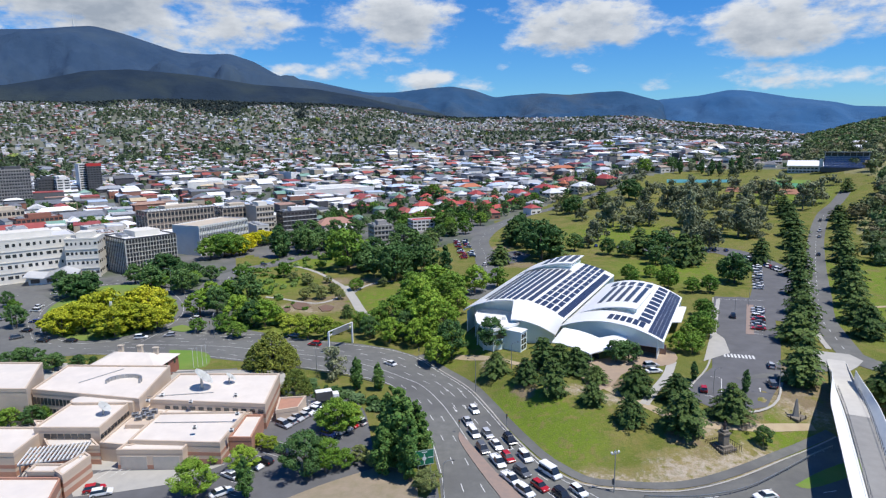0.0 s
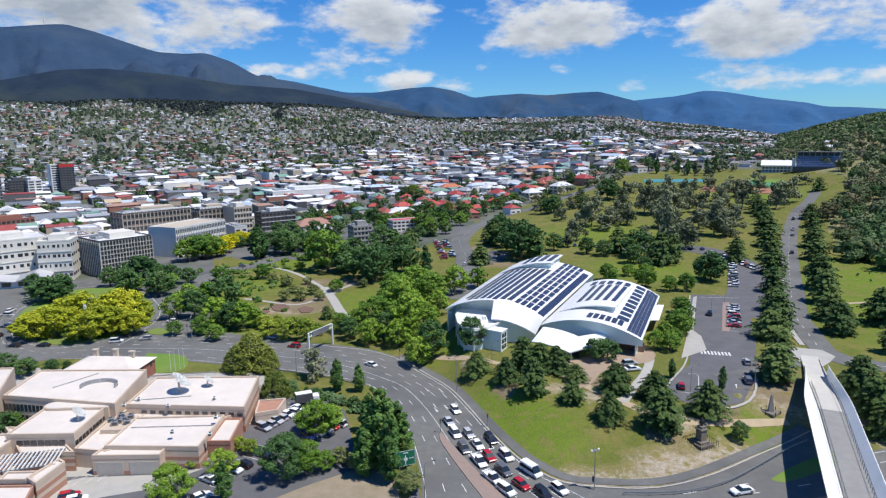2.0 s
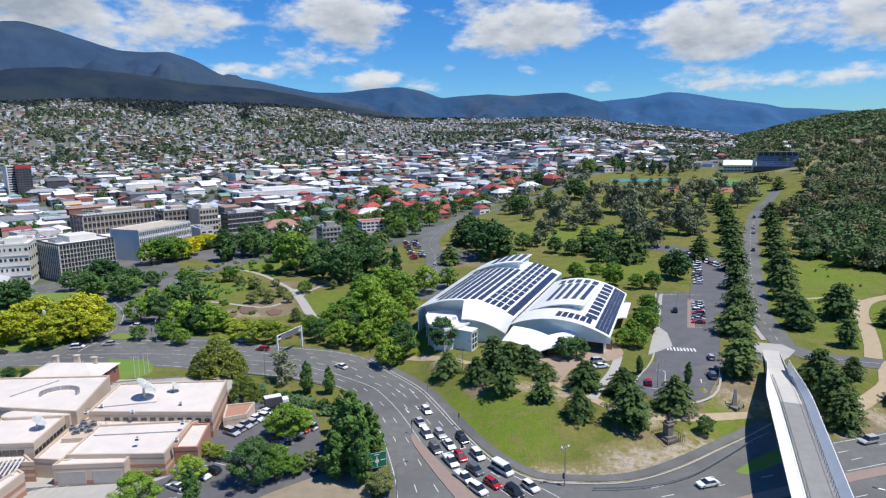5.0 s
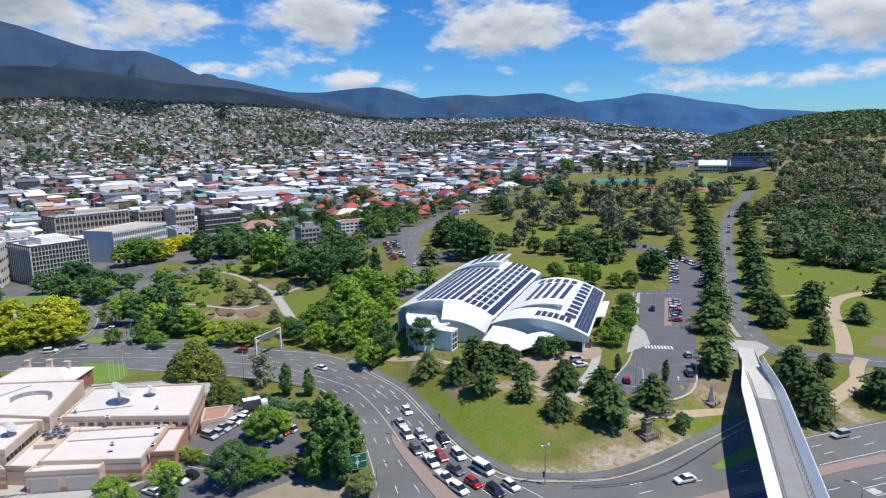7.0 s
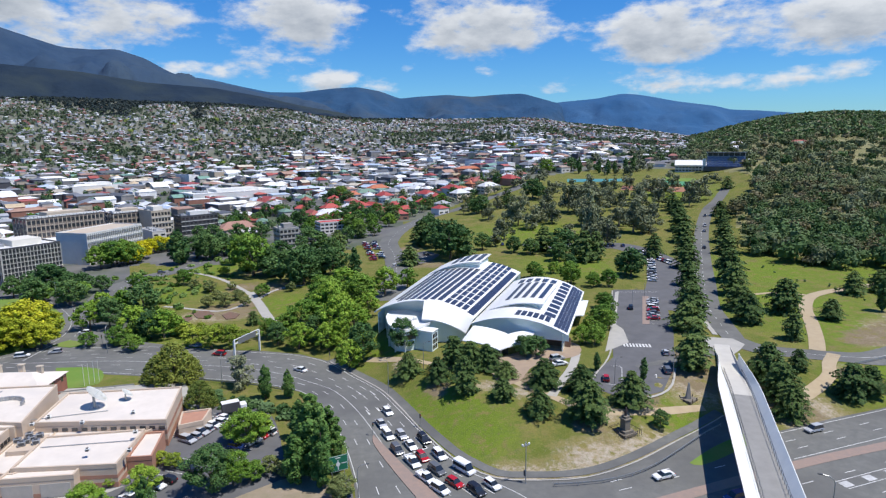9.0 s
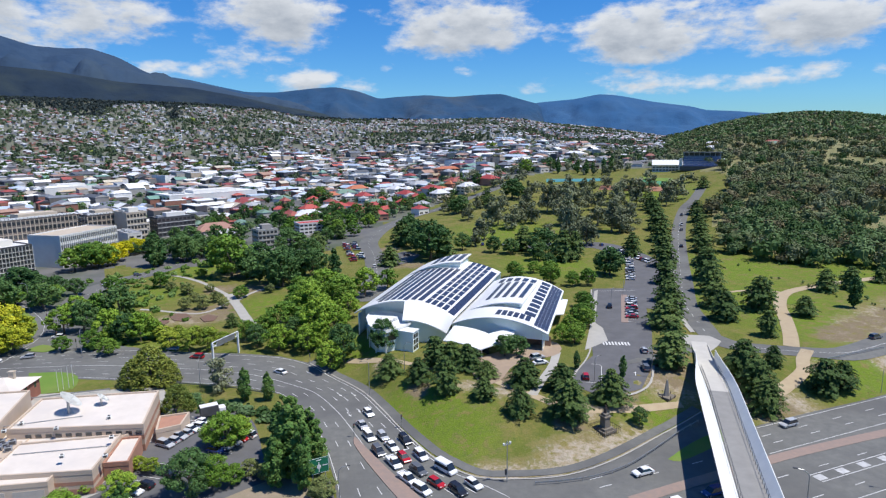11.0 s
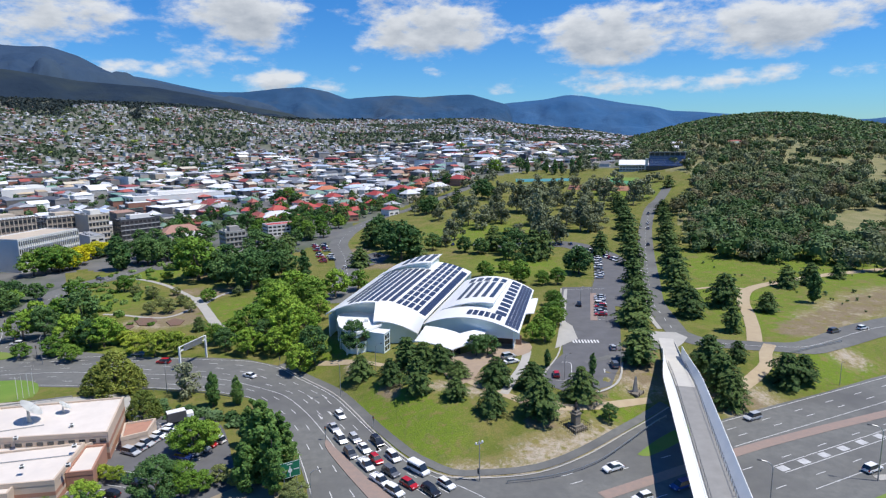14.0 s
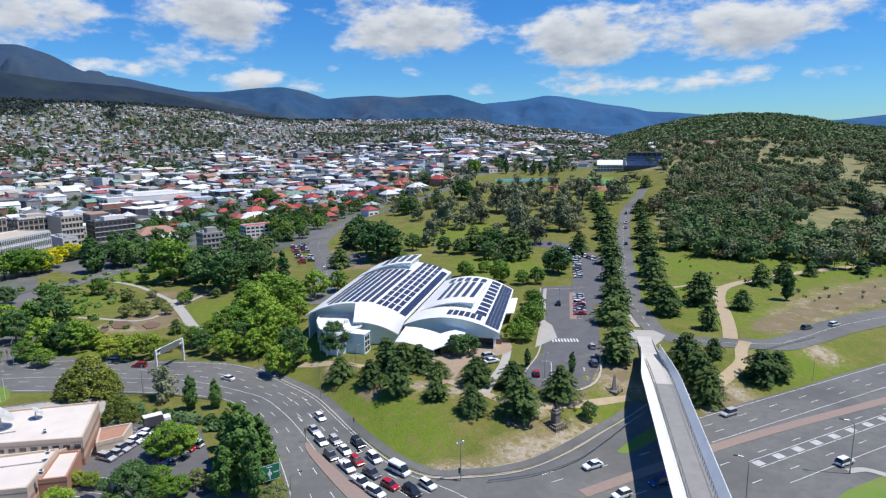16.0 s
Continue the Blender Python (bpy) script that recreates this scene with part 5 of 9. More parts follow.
plant("bright", [(-25.9, 141.1, 9.2), (-23.5, 145.4, 6.4), (-29.4, 143.5, 6.3), (-50.4, 113.7, 9.3), (-43.5, 123.4, 6.4), (-51.1, 127.1, 2.6)], 1.15)
plant(("dark", "cedar", "green", "dark", "column"), [(-85.2, 386.3, 17.0), (-93.6, 390.3, 15.1), (-51.7, 331.6, 22.9), (-41.8, 324.3, 12.3), (-30.8, 306.2, 17.1), (-36.0, 315.0, 14.2), (-23.9, 379.3, 17.0), (-9.7, 312.1, 15.2), (-14.7, 319.4, 13.8), (1.2, 297.2, 15.5), (-20.1, 314.2, 15.8), (-38.6, 239.9, 5.9), (-91.7, 406.6, 14.6), (-65.5, 384.1, 13.1)], 1.2, "town park trees")
plant("green", [(-140.5, 368.5, 15.3), (-136.0, 373.0, 16.2), (-131.0, 377.5, 15.4), (-127.0, 381.0, 13.6), (-83.1, 316.7, 8.3), (-8.9, 246.0, 14.5), (2.8, 248.2, 14.6), (-13.1, 252.3, 11.5), (-103.3, 312.4, 7.6), (-97.6, 272.4, 7.7), (-79.3, 256.9, 5.4), (-88.0, 257.7, 7.3), (-70.9, 243.0, 5.3), (-78.8, 231.8, 5.7), (-41.1, 285.4, 6.5)], 1.25, "town park trees")
plant("olive", [(-66.5, 297.8, 6.5), (-57.4, 301.7, 4.4), (-61.6, 270.3, 5.7), (-54.8, 270.2, 6.6), (-46.3, 269.4, 4.9), (-28.6, 288.8, 4.7), (-60.8, 283.6, 5.2), (-51.3, 281.0, 5.1), (-75.5, 305.4, 5.5)], 1.25, "town park trees")
plant("lime", [(-67.7, 336.5, 5.5), (-55.8, 230.7, 4.9), (-44.5, 230.1, 4.0), (-49.8, 228.3, 5.0), (-60.8, 228.9, 5.9)], 1.3)
plant("column", [(-99.7, 373.3, 21.4), (-97.7, 374.9, 18.4)], 1.5)
plant("dark", [(53.5, 331.6, 22.3), (52.4, 351.7, 17.3), (49.4, 393.2, 19.0), (50.7, 370.0, 16.6), (76.2, 353.3, 10.8), (106.9, 499.0, 16.3), (102.1, 495.8, 13.2), (99.9, 334.5, 10.0), (116.9, 328.1, 17.0), (130.9, 272.0, 14.2), (130.3, 275.8, 11.2), (161.7, 536.8, 18.8), (165.1, 528.5, 15.8), (109.6, 313.7, 10.7), (60.5, 341.9, 15.3)], 1.2, "parkland trees")
plant("gum", [(114.4, 431.2, 23.2), (117.8, 424.9, 20.3), (96.4, 380.7, 18.3), (140.9, 437.3, 17.0), (134.4, 431.9, 15.3), (150.4, 345.3, 19.7), (183.1, 379.9, 22.8), (186.3, 374.9, 17.9), (190.9, 376.5, 13.4), (174.7, 461.7, 25.1), (169.6, 466.4, 21.3), (177.6, 453.6, 21.9), (121.5, 504.9, 12.0), (140.7, 492.9, 16.0), (193.1, 461.0, 18.2), (208.9, 476.5, 17.6), (210.2, 457.0, 16.9), (220.8, 428.0, 15.8), (179.7, 536.6, 16.0), (220.6, 547.2, 15.8), (240.5, 541.5, 14.2), (244.1, 497.4, 16.5), (266.6, 515.1, 15.7), (261.8, 555.7, 16.0), (93.0, 503.1, 9.8)], 1.0, "parkland trees")
plant("green", [(85.3, 278.1, 9.3), (97.8, 262.8, 11.2), (97.3, 266.4, 8.7), (97.6, 286.1, 6.7), (108.4, 263.0, 5.3), (117.0, 268.7, 4.4), (85.3, 272.0, 6.7)], 1.15, "parkland trees")
plant("gum", [(161.4, 409.0, 22.7), (154.6, 366.8, 19.5), (182.7, 401.1, 20.5), (200.7, 412.6, 18.9), (198.2, 386.4, 16.4), (123.3, 410.3, 17.4), (141.7, 422.6, 16.4), (103.9, 458.8, 13.8), (130.4, 355.7, 13.3), (230.7, 471.0, 16.5), (218.0, 510.9, 17.9), (195.5, 505.7, 19.5), (159.0, 486.9, 17.1), (273.3, 543.2, 15.2), (245.2, 465.7, 16.3), (86.3, 361.6, 10.4)], 1.15, "parkland trees")
plant("cedar", [(121.9, 309.7, 15.2), (110.0, 341.3, 13.7), (129.8, 313.6, 13.5), (61.6, 330.5, 14.0), (42.4, 378.9, 15.0), (161.1, 308.8, 13.1), (103.7, 522.3, 12.5), (131.6, 510.4, 14.8), (56.0, 430.1, 12.3)], 1.0, "parkland trees", 1.1)
plant("dark", [(92.0, 341.1, 9.4), (109.0, 295.7, 8.1), (63.8, 370.7, 14.3)], 1.15, "parkland trees")
plant("dark", [(-142.5, 310.7, 14.3), (-165.0, 277.3, 11.5), (-172.8, 279.5, 10.6), (-138.4, 312.6, 11.8)], 1.5)
plant("green", [(-126.7, 294.6, 10.1), (-124.2, 298.9, 8.6), (-140.2, 292.9, 9.5), (-137.7, 294.8, 8.0)], 1.4)
plant("gum", [(138.2, 341.3, 35.3)], 0.55, "parkland trees")
plant(("dark", "cedar", "green", "olive"), [(5.6, 496.3, 12.2), (14.8, 508.7, 13.4), (23.1, 493.5, 11.4), (31.5, 519.1, 11.5), (39.9, 535.8, 11.0), (6.2, 423.2, 10.1), (16.0, 430.8, 10.7), (47.1, 563.1, 13.0), (68.8, 571.0, 11.2), (55.7, 547.3, 10.8), (0.8, 453.2, 11.9), (88.0, 592.7, 11.7), (76.5, 589.6, 11.1), (103.3, 617.9, 12.2)], 1.1)
plant("dark", [(-137.4, 187.3, 6.3), (-131.7, 189.7, 6.6), (-123.5, 188.1, 4.8), (-116.6, 188.7, 3.8), (-112.5, 189.4, 3.1)], 1.3)
plant("green", [(-111.0, 148.3, 5.1), (-107.0, 148.8, 5.0), (-102.3, 149.2, 4.1)], 1.35)
plant("green", [(-124.4, 223.1, 6.1)], 1.5)
plant("cypress", [(-53.4, 184.6, 12.0), (-57.6, 186.4, 8.6), (-49.4, 184.8, 8.0)], 1.45)
plant("cypress", [(-41.6, 164.4, 7.6)], 1.3)
plant("olive", [(-3.9, 114.8, 5.4), (-18.8, 126.7, 4.3), (-15.9, 124.7, 4.1)], 1.2)
plant("poplar", [(-13.4, 134.8, 12.6), (-9.8, 124.6, 19.0), (-6.4, 131.0, 13.6), (-7.6, 118.8, 14.8), (-13.3, 121.2, 12.4), (-24.9, 166.8, 10.5), (-18.8, 166.5, 9.2), (-40.0, 113.2, 9.8), (-11.6, 129.6, 16.4), (-14.6, 141.6, 9.0), (-4.6, 124.6, 11.4)], 1.15)
plant("gum", [(-33.5, 177.0, 9.8)], 1.1)
plant("gum", [(271.2, 506.0, 15.0), (264.9, 454.1, 18.3), (280.8, 467.4, 22.0), (292.8, 529.2, 14.8)], 1.1)


park_rng = np.random.default_rng(44)
plant(("dark", "cedar", "green", "dark", "gum"), [(r_ * math.sin(a_), r_ * math.cos(a_), float(park_rng.uniform(8, 15))) for a_, r_ in zip(np.radians(park_rng.uniform(-14.5, 1.0, 46)), park_rng.uniform(392, 600, 46))], 1.15, "trees round the town park")
plant(("dark", "green"), [(r_ * math.sin(a_), r_ * math.cos(a_), float(park_rng.uniform(6, 12))) for a_, r_ in zip(np.radians(park_rng.uniform(-36, -14, 34)), park_rng.uniform(395, 640, 34))], 1.1, "trees between the town blocks")
plant(("dark", "cedar", "green"), [(15.9, 474.3, 11.9), (-8.5, 383.0, 13.1), (112.6, 255.4, 8.1), (-72.6, 404.9, 12.7), (322.3, 493.8, 10.7), (245.8, 445.3, 13.7)], 1.15)
plant(("dark", "cedar", "green"), [(105.5, 255.6, 7.4), (30.0, 320.6, 11.0), (28.8, 471.0, 10.6), (-26.6, 339.1, 13.7), (-11.5, 365.0, 11.5), (-39.8, 360.1, 13.0)], 1.25)
plant("column", [(-12.1, 330.3, 12.9), (-46.1, 344.1, 16.6), (-67.2, 363.8, 16.2), (-17.6, 318.5, 14.3)], 1.3)
plant("green", [(80.3, 187.8, 6.0), (86.5, 196.2, 7.2), (93.4, 211.7, 7.7), (79.9, 196.1, 5.4), (-75.0, 216.1, 6.9), (-82.6, 223.3, 8.1), (-30.6, 221.1, 8.5), (-24.5, 223.4, 9.1), (-178.6, 249.4, 6.8), (-92.1, 223.2, 6.1)], 1.1)
plant("dark", [(-168.3, 287.8, 10.9), (-185.5, 293.9, 9.3), (-154.9, 304.5, 11.0), (-117.9, 308.4, 8.9), (-190.4, 263.1, 7.2)], 1.1)
plant(("dark", "column", "cedar", "dark", "green"), [(-18.7, 684.5, 14.0), (-10.7, 691.7, 16.0), (-5.7, 710.9, 13.0), (-1.8, 659.0, 14.0), (-19.6, 488.0, 12.0), (4.2, 493.3, 12.0), (15.8, 499.3, 14.0), (22.5, 527.2, 13.0), (33.9, 509.4, 14.0), (33.3, 562.4, 11.0), (56.3, 663.3, 12.0), (63.9, 608.3, 12.0), (72.2, 563.7, 12.0), (-12.6, 591.4, 11.0), (-2.7, 537.0, 12.0), (55.8, 718.2, 10.0), (13.8, 607.2, 11.0), (148.4, 691.7, 12.0), (155.3, 641.4, 13.0), (91.1, 664.9, 11.0), (-29.0, 480.2, 13.0), (-39.9, 579.2, 12.0), (221.4, 683.7, 17.0), (253.8, 690.3, 15.0)], 1.15, "trees by the park road villas")


def stuff_leaf(name, a, b):
    """Leaves of uncounted trees, whose tone changes from tree to tree."""
    mt = material(name, a, 0.8, 0, b, 0.25, 0.9, per=("island", 0.12), spec=0.2)
    nt = mt.node_tree
    N, L = nt.nodes.new, nt.links.new
    at = N("ShaderNodeAttribute")
    at.attribute_name = "tone"
    bsdf = nt.nodes["Principled BSDF"]
    was = bsdf.inputs["Base Color"].links[0].from_socket
    hsv = N("ShaderNodeHueSaturation")
    for key, lo, hi in (("Value", 0.6, 1.35), ("Hue", 0.512, 0.488), ("Saturation", 1.0, 0.8)):
        r = N("ShaderNodeMapRange")
        r.inputs[3].default_value, r.inputs[4].default_value = lo, hi
        L(at.outputs["Fac"], r.inputs[0])
        L(r.outputs[0], hsv.inputs[key])
    L(was, hsv.inputs["Color"])
    L(hsv.outputs[0], bsdf.inputs["Base Color"])
    return thin(mt)


STUFF_LEAVES = {}


HEART = np.array([(i, j, k) for k in (-1, 1) for j in (-1, 1) for i in (-1, 1)], float)
HEART_FACES = np.array([(0, 2, 3, 1), (4, 5, 7, 6), (0, 1, 5, 4), (2, 6, 7, 3), (0, 4, 6, 2), (1, 3, 7, 5)])


def clump_stuff(name, places, leaf, label, category, seed, n=26, size=0.34, low=0.14, loose=0.3, heart=0.5):
    """Far or uncounted trees and shrubs, each a ragged dome of leaf masses: (x, y, height, width)."""
    rng = np.random.default_rng(seed)
    out, tone = [], []
    for x, y, h, w in places:
        z = gz(x, y)
        k = int(rng.integers(3, 6)) if n > 10 else 2 if n > 4 else 1
        tt, made = rng.uniform(0, 1), 0
        for b in range(k):
            a, rr = rng.uniform(0, 6.283), (0.0 if b == 0 else rng.uniform(0.15, 0.34) * w)
            c = np.array((x + rr * math.cos(a), y + rr * math.sin(a), z + h * (0.62 - low if b == 0 else rng.uniform(0.40, 0.66) - low)))
            R = np.array((w * 0.32, w * 0.32, h * 0.33)) * rng.uniform(0.75, 1.12) * (1.0 if k > 1 else 1.3)
            d = rng.normal(0, 1, (n // k + 1, 3))
            d[:, 2] = np.where(rng.uniform(0, 1, len(d)) < 0.6, np.abs(d[:, 2]), d[:, 2])
            d /= np.linalg.norm(d, axis=1, keepdims=True)
            q = leaf_quads(rng, c + d * R * rng.uniform(0.7, 1.05, (len(d), 1)), d + (0, 0, 0.15), size * w, loose)
            # dense heart of the leaf mass
            turn_ = rng.uniform(0, 6.283)
            ca, sa = math.cos(turn_), math.sin(turn_)
            hv = HEART * rng.uniform(0.8, 1.15, (8, 1)) * R * heart
            hv = np.stack([hv[:, 0] * ca - hv[:, 1] * sa, hv[:, 0] * sa + hv[:, 1] * ca, hv[:, 2]], 1) + c
            q = np.concatenate([q, hv[HEART_FACES].reshape(-1, 3)])
            out.append(q)
            made += len(q)
        # stem
        out.append(np.array([(x - 0.2, y, z - 0.3), (x + 0.2, y, z - 0.3), (x + 0.1, y, z + h * 0.4), (x - 0.1, y, z + h * 0.4)]))
        tone.append(np.full(made + 4, tt, np.float32))
    key = leaf.name
    if key not in STUFF_LEAVES:
        STUFF_LEAVES[key] = stuff_leaf("woodland_" + key, *LEAF_TONES[key])
    ob = quads_mesh(name, np.concatenate(out), 4, STUFF_LEAVES[key])
    ob.data.attributes.new("tone", "FLOAT", "POINT").data.foreach_set("value", np.concatenate(tone))
    return tagged(ob, label, category, kind="stuff")


def polar(rng, n, az0, az1, r0, r1, keep=None):
    a = np.radians(rng.uniform(az0, az1, n))
    r = np.sqrt(rng.uniform(r0**2, r1**2, n))
    p = np.stack([r * np.sin(a), r * np.cos(a)], 1)
    return p if keep is None else p[keep(p, np.degrees(a), r)]


veg = np.random.default_rng(21)


def HOUSE_END(a):
    """How far up the slope the houses reach, by azimuth."""
    return np.interp(a, (-42, -34, -30, -26, -24, -22.2, -20.2, -18.2, -16.0, -13.9, -12.4, -11.1, -7, 0, 12, 30), (2250, 2380, 2300, 2520, 2420, 2340, 2170, 2080, 2370, 2350, 2050, 2460, 2380, 2500, 2550, 2600))


def leafy(x, y):
    """Where the suburbs turn to tree-lined gullies: above about 0.3."""
    return np.sin(x * 0.0115 + 0.9 * np.sin(y * 0.006)) * np.sin(y * 0.0105 + 1.1 + 0.8 * np.sin(x * 0.007)) + 0.4 * np.sin(x * 0.031 + y * 0.017)



def wide(p, h0, h1, w0, w1):
    h = veg.uniform(h0, h1, len(p))
    return [(x, y, hh, hh * veg.uniform(w0, w1)) for (x, y), hh in zip(p, h)]


# bush on the hill beyond the avenue
def patchy(p):
    """Uneven cover of the bush: low where the trees stand apart."""
    x, y = p[:, 0], p[:, 1]
    return np.sin(x * 0.031 + 1.3 + 1.2 * np.sin(y * 0.013)) * np.sin(y * 0.027 + 0.9 * np.sin(x * 0.017)) + 0.4 * np.sin(x * 0.083 + y * 0.06)


def wooded(p, a, r):
    return (r > 352 + 14 * np.sin(a * 0.9) + np.clip(a - 46, 0, 20) * 0.6) & (a > np.interp(r, (352, 440, 500, 530, 640, 690, 800), (36.0, 34.2, 33.8, 35.2, 35.2, 33.0, 30.0))) & (patchy(p) > np.where((r > 425) & (r < 1050), veg.uniform(-0.9, 0.25, len(a)), -2.0))


def clearing(p, a, r):
    """Grassy gaps among the bush: the track on the upper slope and a saddle."""
    out = np.zeros(len(a), bool)
    for a0, r0, da, dr in GAPS:
        out |= ((a - a0) / da) ** 2 + ((r - r0) / dr) ** 2 < 1
    return out


GAPS = [(49.4, 590, 1.3, 26), (48.3, 640, 0.8, 30), (50.8, 550, 1.0, 26), (42.0, 775, 1.8, 14), (36.6, 520, 0.6, 20), (45.0, 440, 1.5, 10), (39.5, 400, 1.2, 9), (40.9, 952, 1.6, 30), (43.0, 862, 1.0, 20), (38.3, 880, 1.2, 26), (45.3, 526, 1.4, 14), (48.1, 770, 0.9, 34), (48.9, 712, 0.9, 34), (48.0, 503, 1.2, 12), (33.7, 1017, 1.0, 30), (36.6, 640, 0.8, 20), (43.6, 640, 0.9, 14)]
near = polar(veg, 2000, 28, 58, 345, 640, lambda p, a, r: wooded(p, a, r) & ~clearing(p, a, r))
far_b = polar(veg, 8600, 28, 56, 640, 1980, lambda p, a, r: wooded(p, a, r) & ~clearing(p, a, r))
BUSH_TONES = (
    (leaf_material("grey_gum_leaves", (0.080, 0.102, 0.044), (0.104, 0.124, 0.056)), "grey-green gum bushland covering the hillside"),
    (leaf_material("bush_leaves", (0.040, 0.082, 0.022), (0.060, 0.108, 0.028)), "dark green bushland covering the hillside"),
    (leaf_material("dull_gum_leaves", (0.098, 0.122, 0.044), (0.070, 0.096, 0.034)), "olive green bushland covering the hillside"),
    (leaf_material("rusty_gum_leaves", (0.136, 0.116, 0.056), (0.098, 0.094, 0.042)), "brownish dry gum bushland on the hillside"),
)
near_az, near_r = np.degrees(np.arctan2(near[:, 0], near[:, 1])), np.hypot(near[:, 0], near[:, 1])
low_edge = (near_r < 470) & (near_az < 48)
pick = np.where(low_edge & (veg.uniform(0, 1, len(near)) < 0.72), 1, veg.choice(4, len(near), p=(0.38, 0.14, 0.30, 0.18)))
# past 1000 m the dark leaf tone is picked more often, imitating haze
pick_far = np.where((np.hypot(far_b[:, 0], far_b[:, 1]) > 1000) & (veg.uniform(0, 1, len(far_b)) < 0.5), 1, veg.choice(4, len(far_b), p=(0.36, 0.16, 0.32, 0.16)))
far_rad = np.hypot(far_b[:, 0], far_b[:, 1])
for k, (leaf, label) in enumerate(BUSH_TONES):
    clump_stuff("bushland", wide(near[pick == k], 5, 17, 0.75, 1.2), leaf, label, "bushland", 30 + k, 190, 0.088, heart=0.34)
    clump_stuff("bushland", wide(far_b[(pick_far == k) & (far_rad < 1000)], 7, 15, 0.8, 1.25), leaf, label, "bushland", 40 + k, 60, 0.14, heart=0.36)
    clump_stuff("bushland", wide(far_b[(pick_far == k) & (far_rad >= 1000)], 7, 14, 0.9, 1.4), leaf, label, "bushland", 50 + k, 9, 0.26, heart=0.42)


def PARK_END(a):
    return np.interp(a, (2, 7.7, 11.2, 16, 20.7, 25, 28.4, 31.5, 36), (470, 510, 613, 662, 725, 745, 760, 750, 750))


# trees along the parkland's far edge
edge = polar(veg, 520, 4, 33, 560, 1250, lambda p, a, r: veg.uniform(0, 1, len(a)) < np.where(r > PARK_END(a), 0.32, 0.4))
clump_stuff("park_trees", wide(edge, 9, 16, 0.8, 1.2), LEAF_GUM, "scattered grey-green trees on the parkland", "trees", 6, 90, 0.13, low=0.2, heart=0.3)
# garden shrubs in the park by the roundabout
gard = polar(veg, 330, -21, -1, 235, 395, lambda p, a, r: (np.sin(p[:, 0] * 0.07 + 1) + np.sin(p[:, 1] * 0.06 + 0.5) > -0.1))
clump_stuff("garden_shrubs", wide(gard, 1.0, 4.0, 0.9, 1.6), LEAF_GREEN, "mixed green garden shrubs and small trees", "shrubs", 8, 60, 0.2, low=0.28)
# dark shrubs on the verge before the studios
verge = np.concatenate([np.c_[np.linspace(-44, -12, 20), np.linspace(174, 150, 20)], np.c_[np.linspace(-38, -20, 12), np.linspace(166, 160, 12)], np.c_[np.linspace(-20, -8, 14), np.linspace(158, 136, 14)]]) + veg.normal(0, 1.3, (46, 2))
clump_stuff("verge_shrubs", wide(verge, 1.2, 3.4, 1.0, 1.7), LEAF_DARK, "dense dark green shrubs and hedges on the road verge", "shrubs", 61, 70, 0.17, low=0.26)
# saplings and tussocks on the rough grass of the park
sap = polar(veg, 70, 36, 52, 268, 350, lambda p, a, r: veg.uniform(0, 1, len(a)) < 0.7)
clump_stuff("saplings", wide(sap, 0.8, 2.6, 0.6, 1.1), LEAF_DARK, "small dark green saplings and tussocks dotted over the grass", "saplings", 17, 40, 0.22, low=0.22, heart=0.3)
# street and garden trees of the town
town = polar(veg, 2400, -40, 30, 400, 1150, lambda p, a, r: (r > PARK_END(a)) & (veg.uniform(0, 1, len(a)) < np.where((r < 850) & (a < -9), 0.55, np.where(a > -9, 0.62, 0.5))))
clump_stuff("street_trees", wide(town, 5, 12, 0.8, 1.2), LEAF_DARK, "dark green street and garden trees of the town", "trees", 12, 44, 0.18, 0.2, 0.7, 0.45)
sub = polar(veg, 42000, -41, 31, 900, 2700, lambda p, a, r: (r < HOUSE_END(a) + 60) & (veg.uniform(0, 1, len(a)) < np.where(leafy(p[:, 0], p[:, 1]) > 0.3, 1.0, np.where(a > -5, 0.26, 0.5))))
LEAF_TOWN = leaf_material("garden_leaves", (0.050, 0.075, 0.037), (0.066, 0.094, 0.044), 0.3)
LEAF_TOWN_PALE = leaf_material("pale_garden_leaves", (0.098, 0.118, 0.060), (0.074, 0.096, 0.050), 0.3)
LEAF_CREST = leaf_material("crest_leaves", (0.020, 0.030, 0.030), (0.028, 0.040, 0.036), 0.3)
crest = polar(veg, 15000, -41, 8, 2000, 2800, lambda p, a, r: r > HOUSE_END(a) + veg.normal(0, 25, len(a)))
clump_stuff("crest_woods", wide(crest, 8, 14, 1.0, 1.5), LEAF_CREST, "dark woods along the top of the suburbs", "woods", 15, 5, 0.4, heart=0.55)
sub_r = np.hypot(sub[:, 0], sub[:, 1])
clump_stuff("suburb_trees", wide(sub[sub_r < 1500], 4, 11, 0.9, 1.5), LEAF_TOWN, "green garden trees among the nearer suburban houses", "trees", 16, 10, 0.32, 0.2, 0.8, 0.55)
sub = sub[sub_r >= 1500]
clump_stuff("suburb_trees", wide(sub[::2], 5, 11, 0.9, 1.6), LEAF_TOWN, "green garden trees among the suburban houses", "trees", 13, 4, 0.36, 0.2, 0.8, 0.55)
clump_stuff("suburb_trees", wide(sub[1::2], 4, 9, 1.0, 1.8), LEAF_TOWN_PALE, "pale green garden trees among the suburban houses", "trees", 14, 4, 0.36, 0.2, 0.8, 0.55)
lime = polar(veg, 60, -36, 20, 950, 2000)
clump_stuff("suburb_trees", wide(lime, 8, 13, 1.1, 1.7), LEAF_YELLOWISH, "scattered yellow-green trees among the suburban houses", "trees", 18, 20, 0.26, 0.2, 0.8, 0.55)
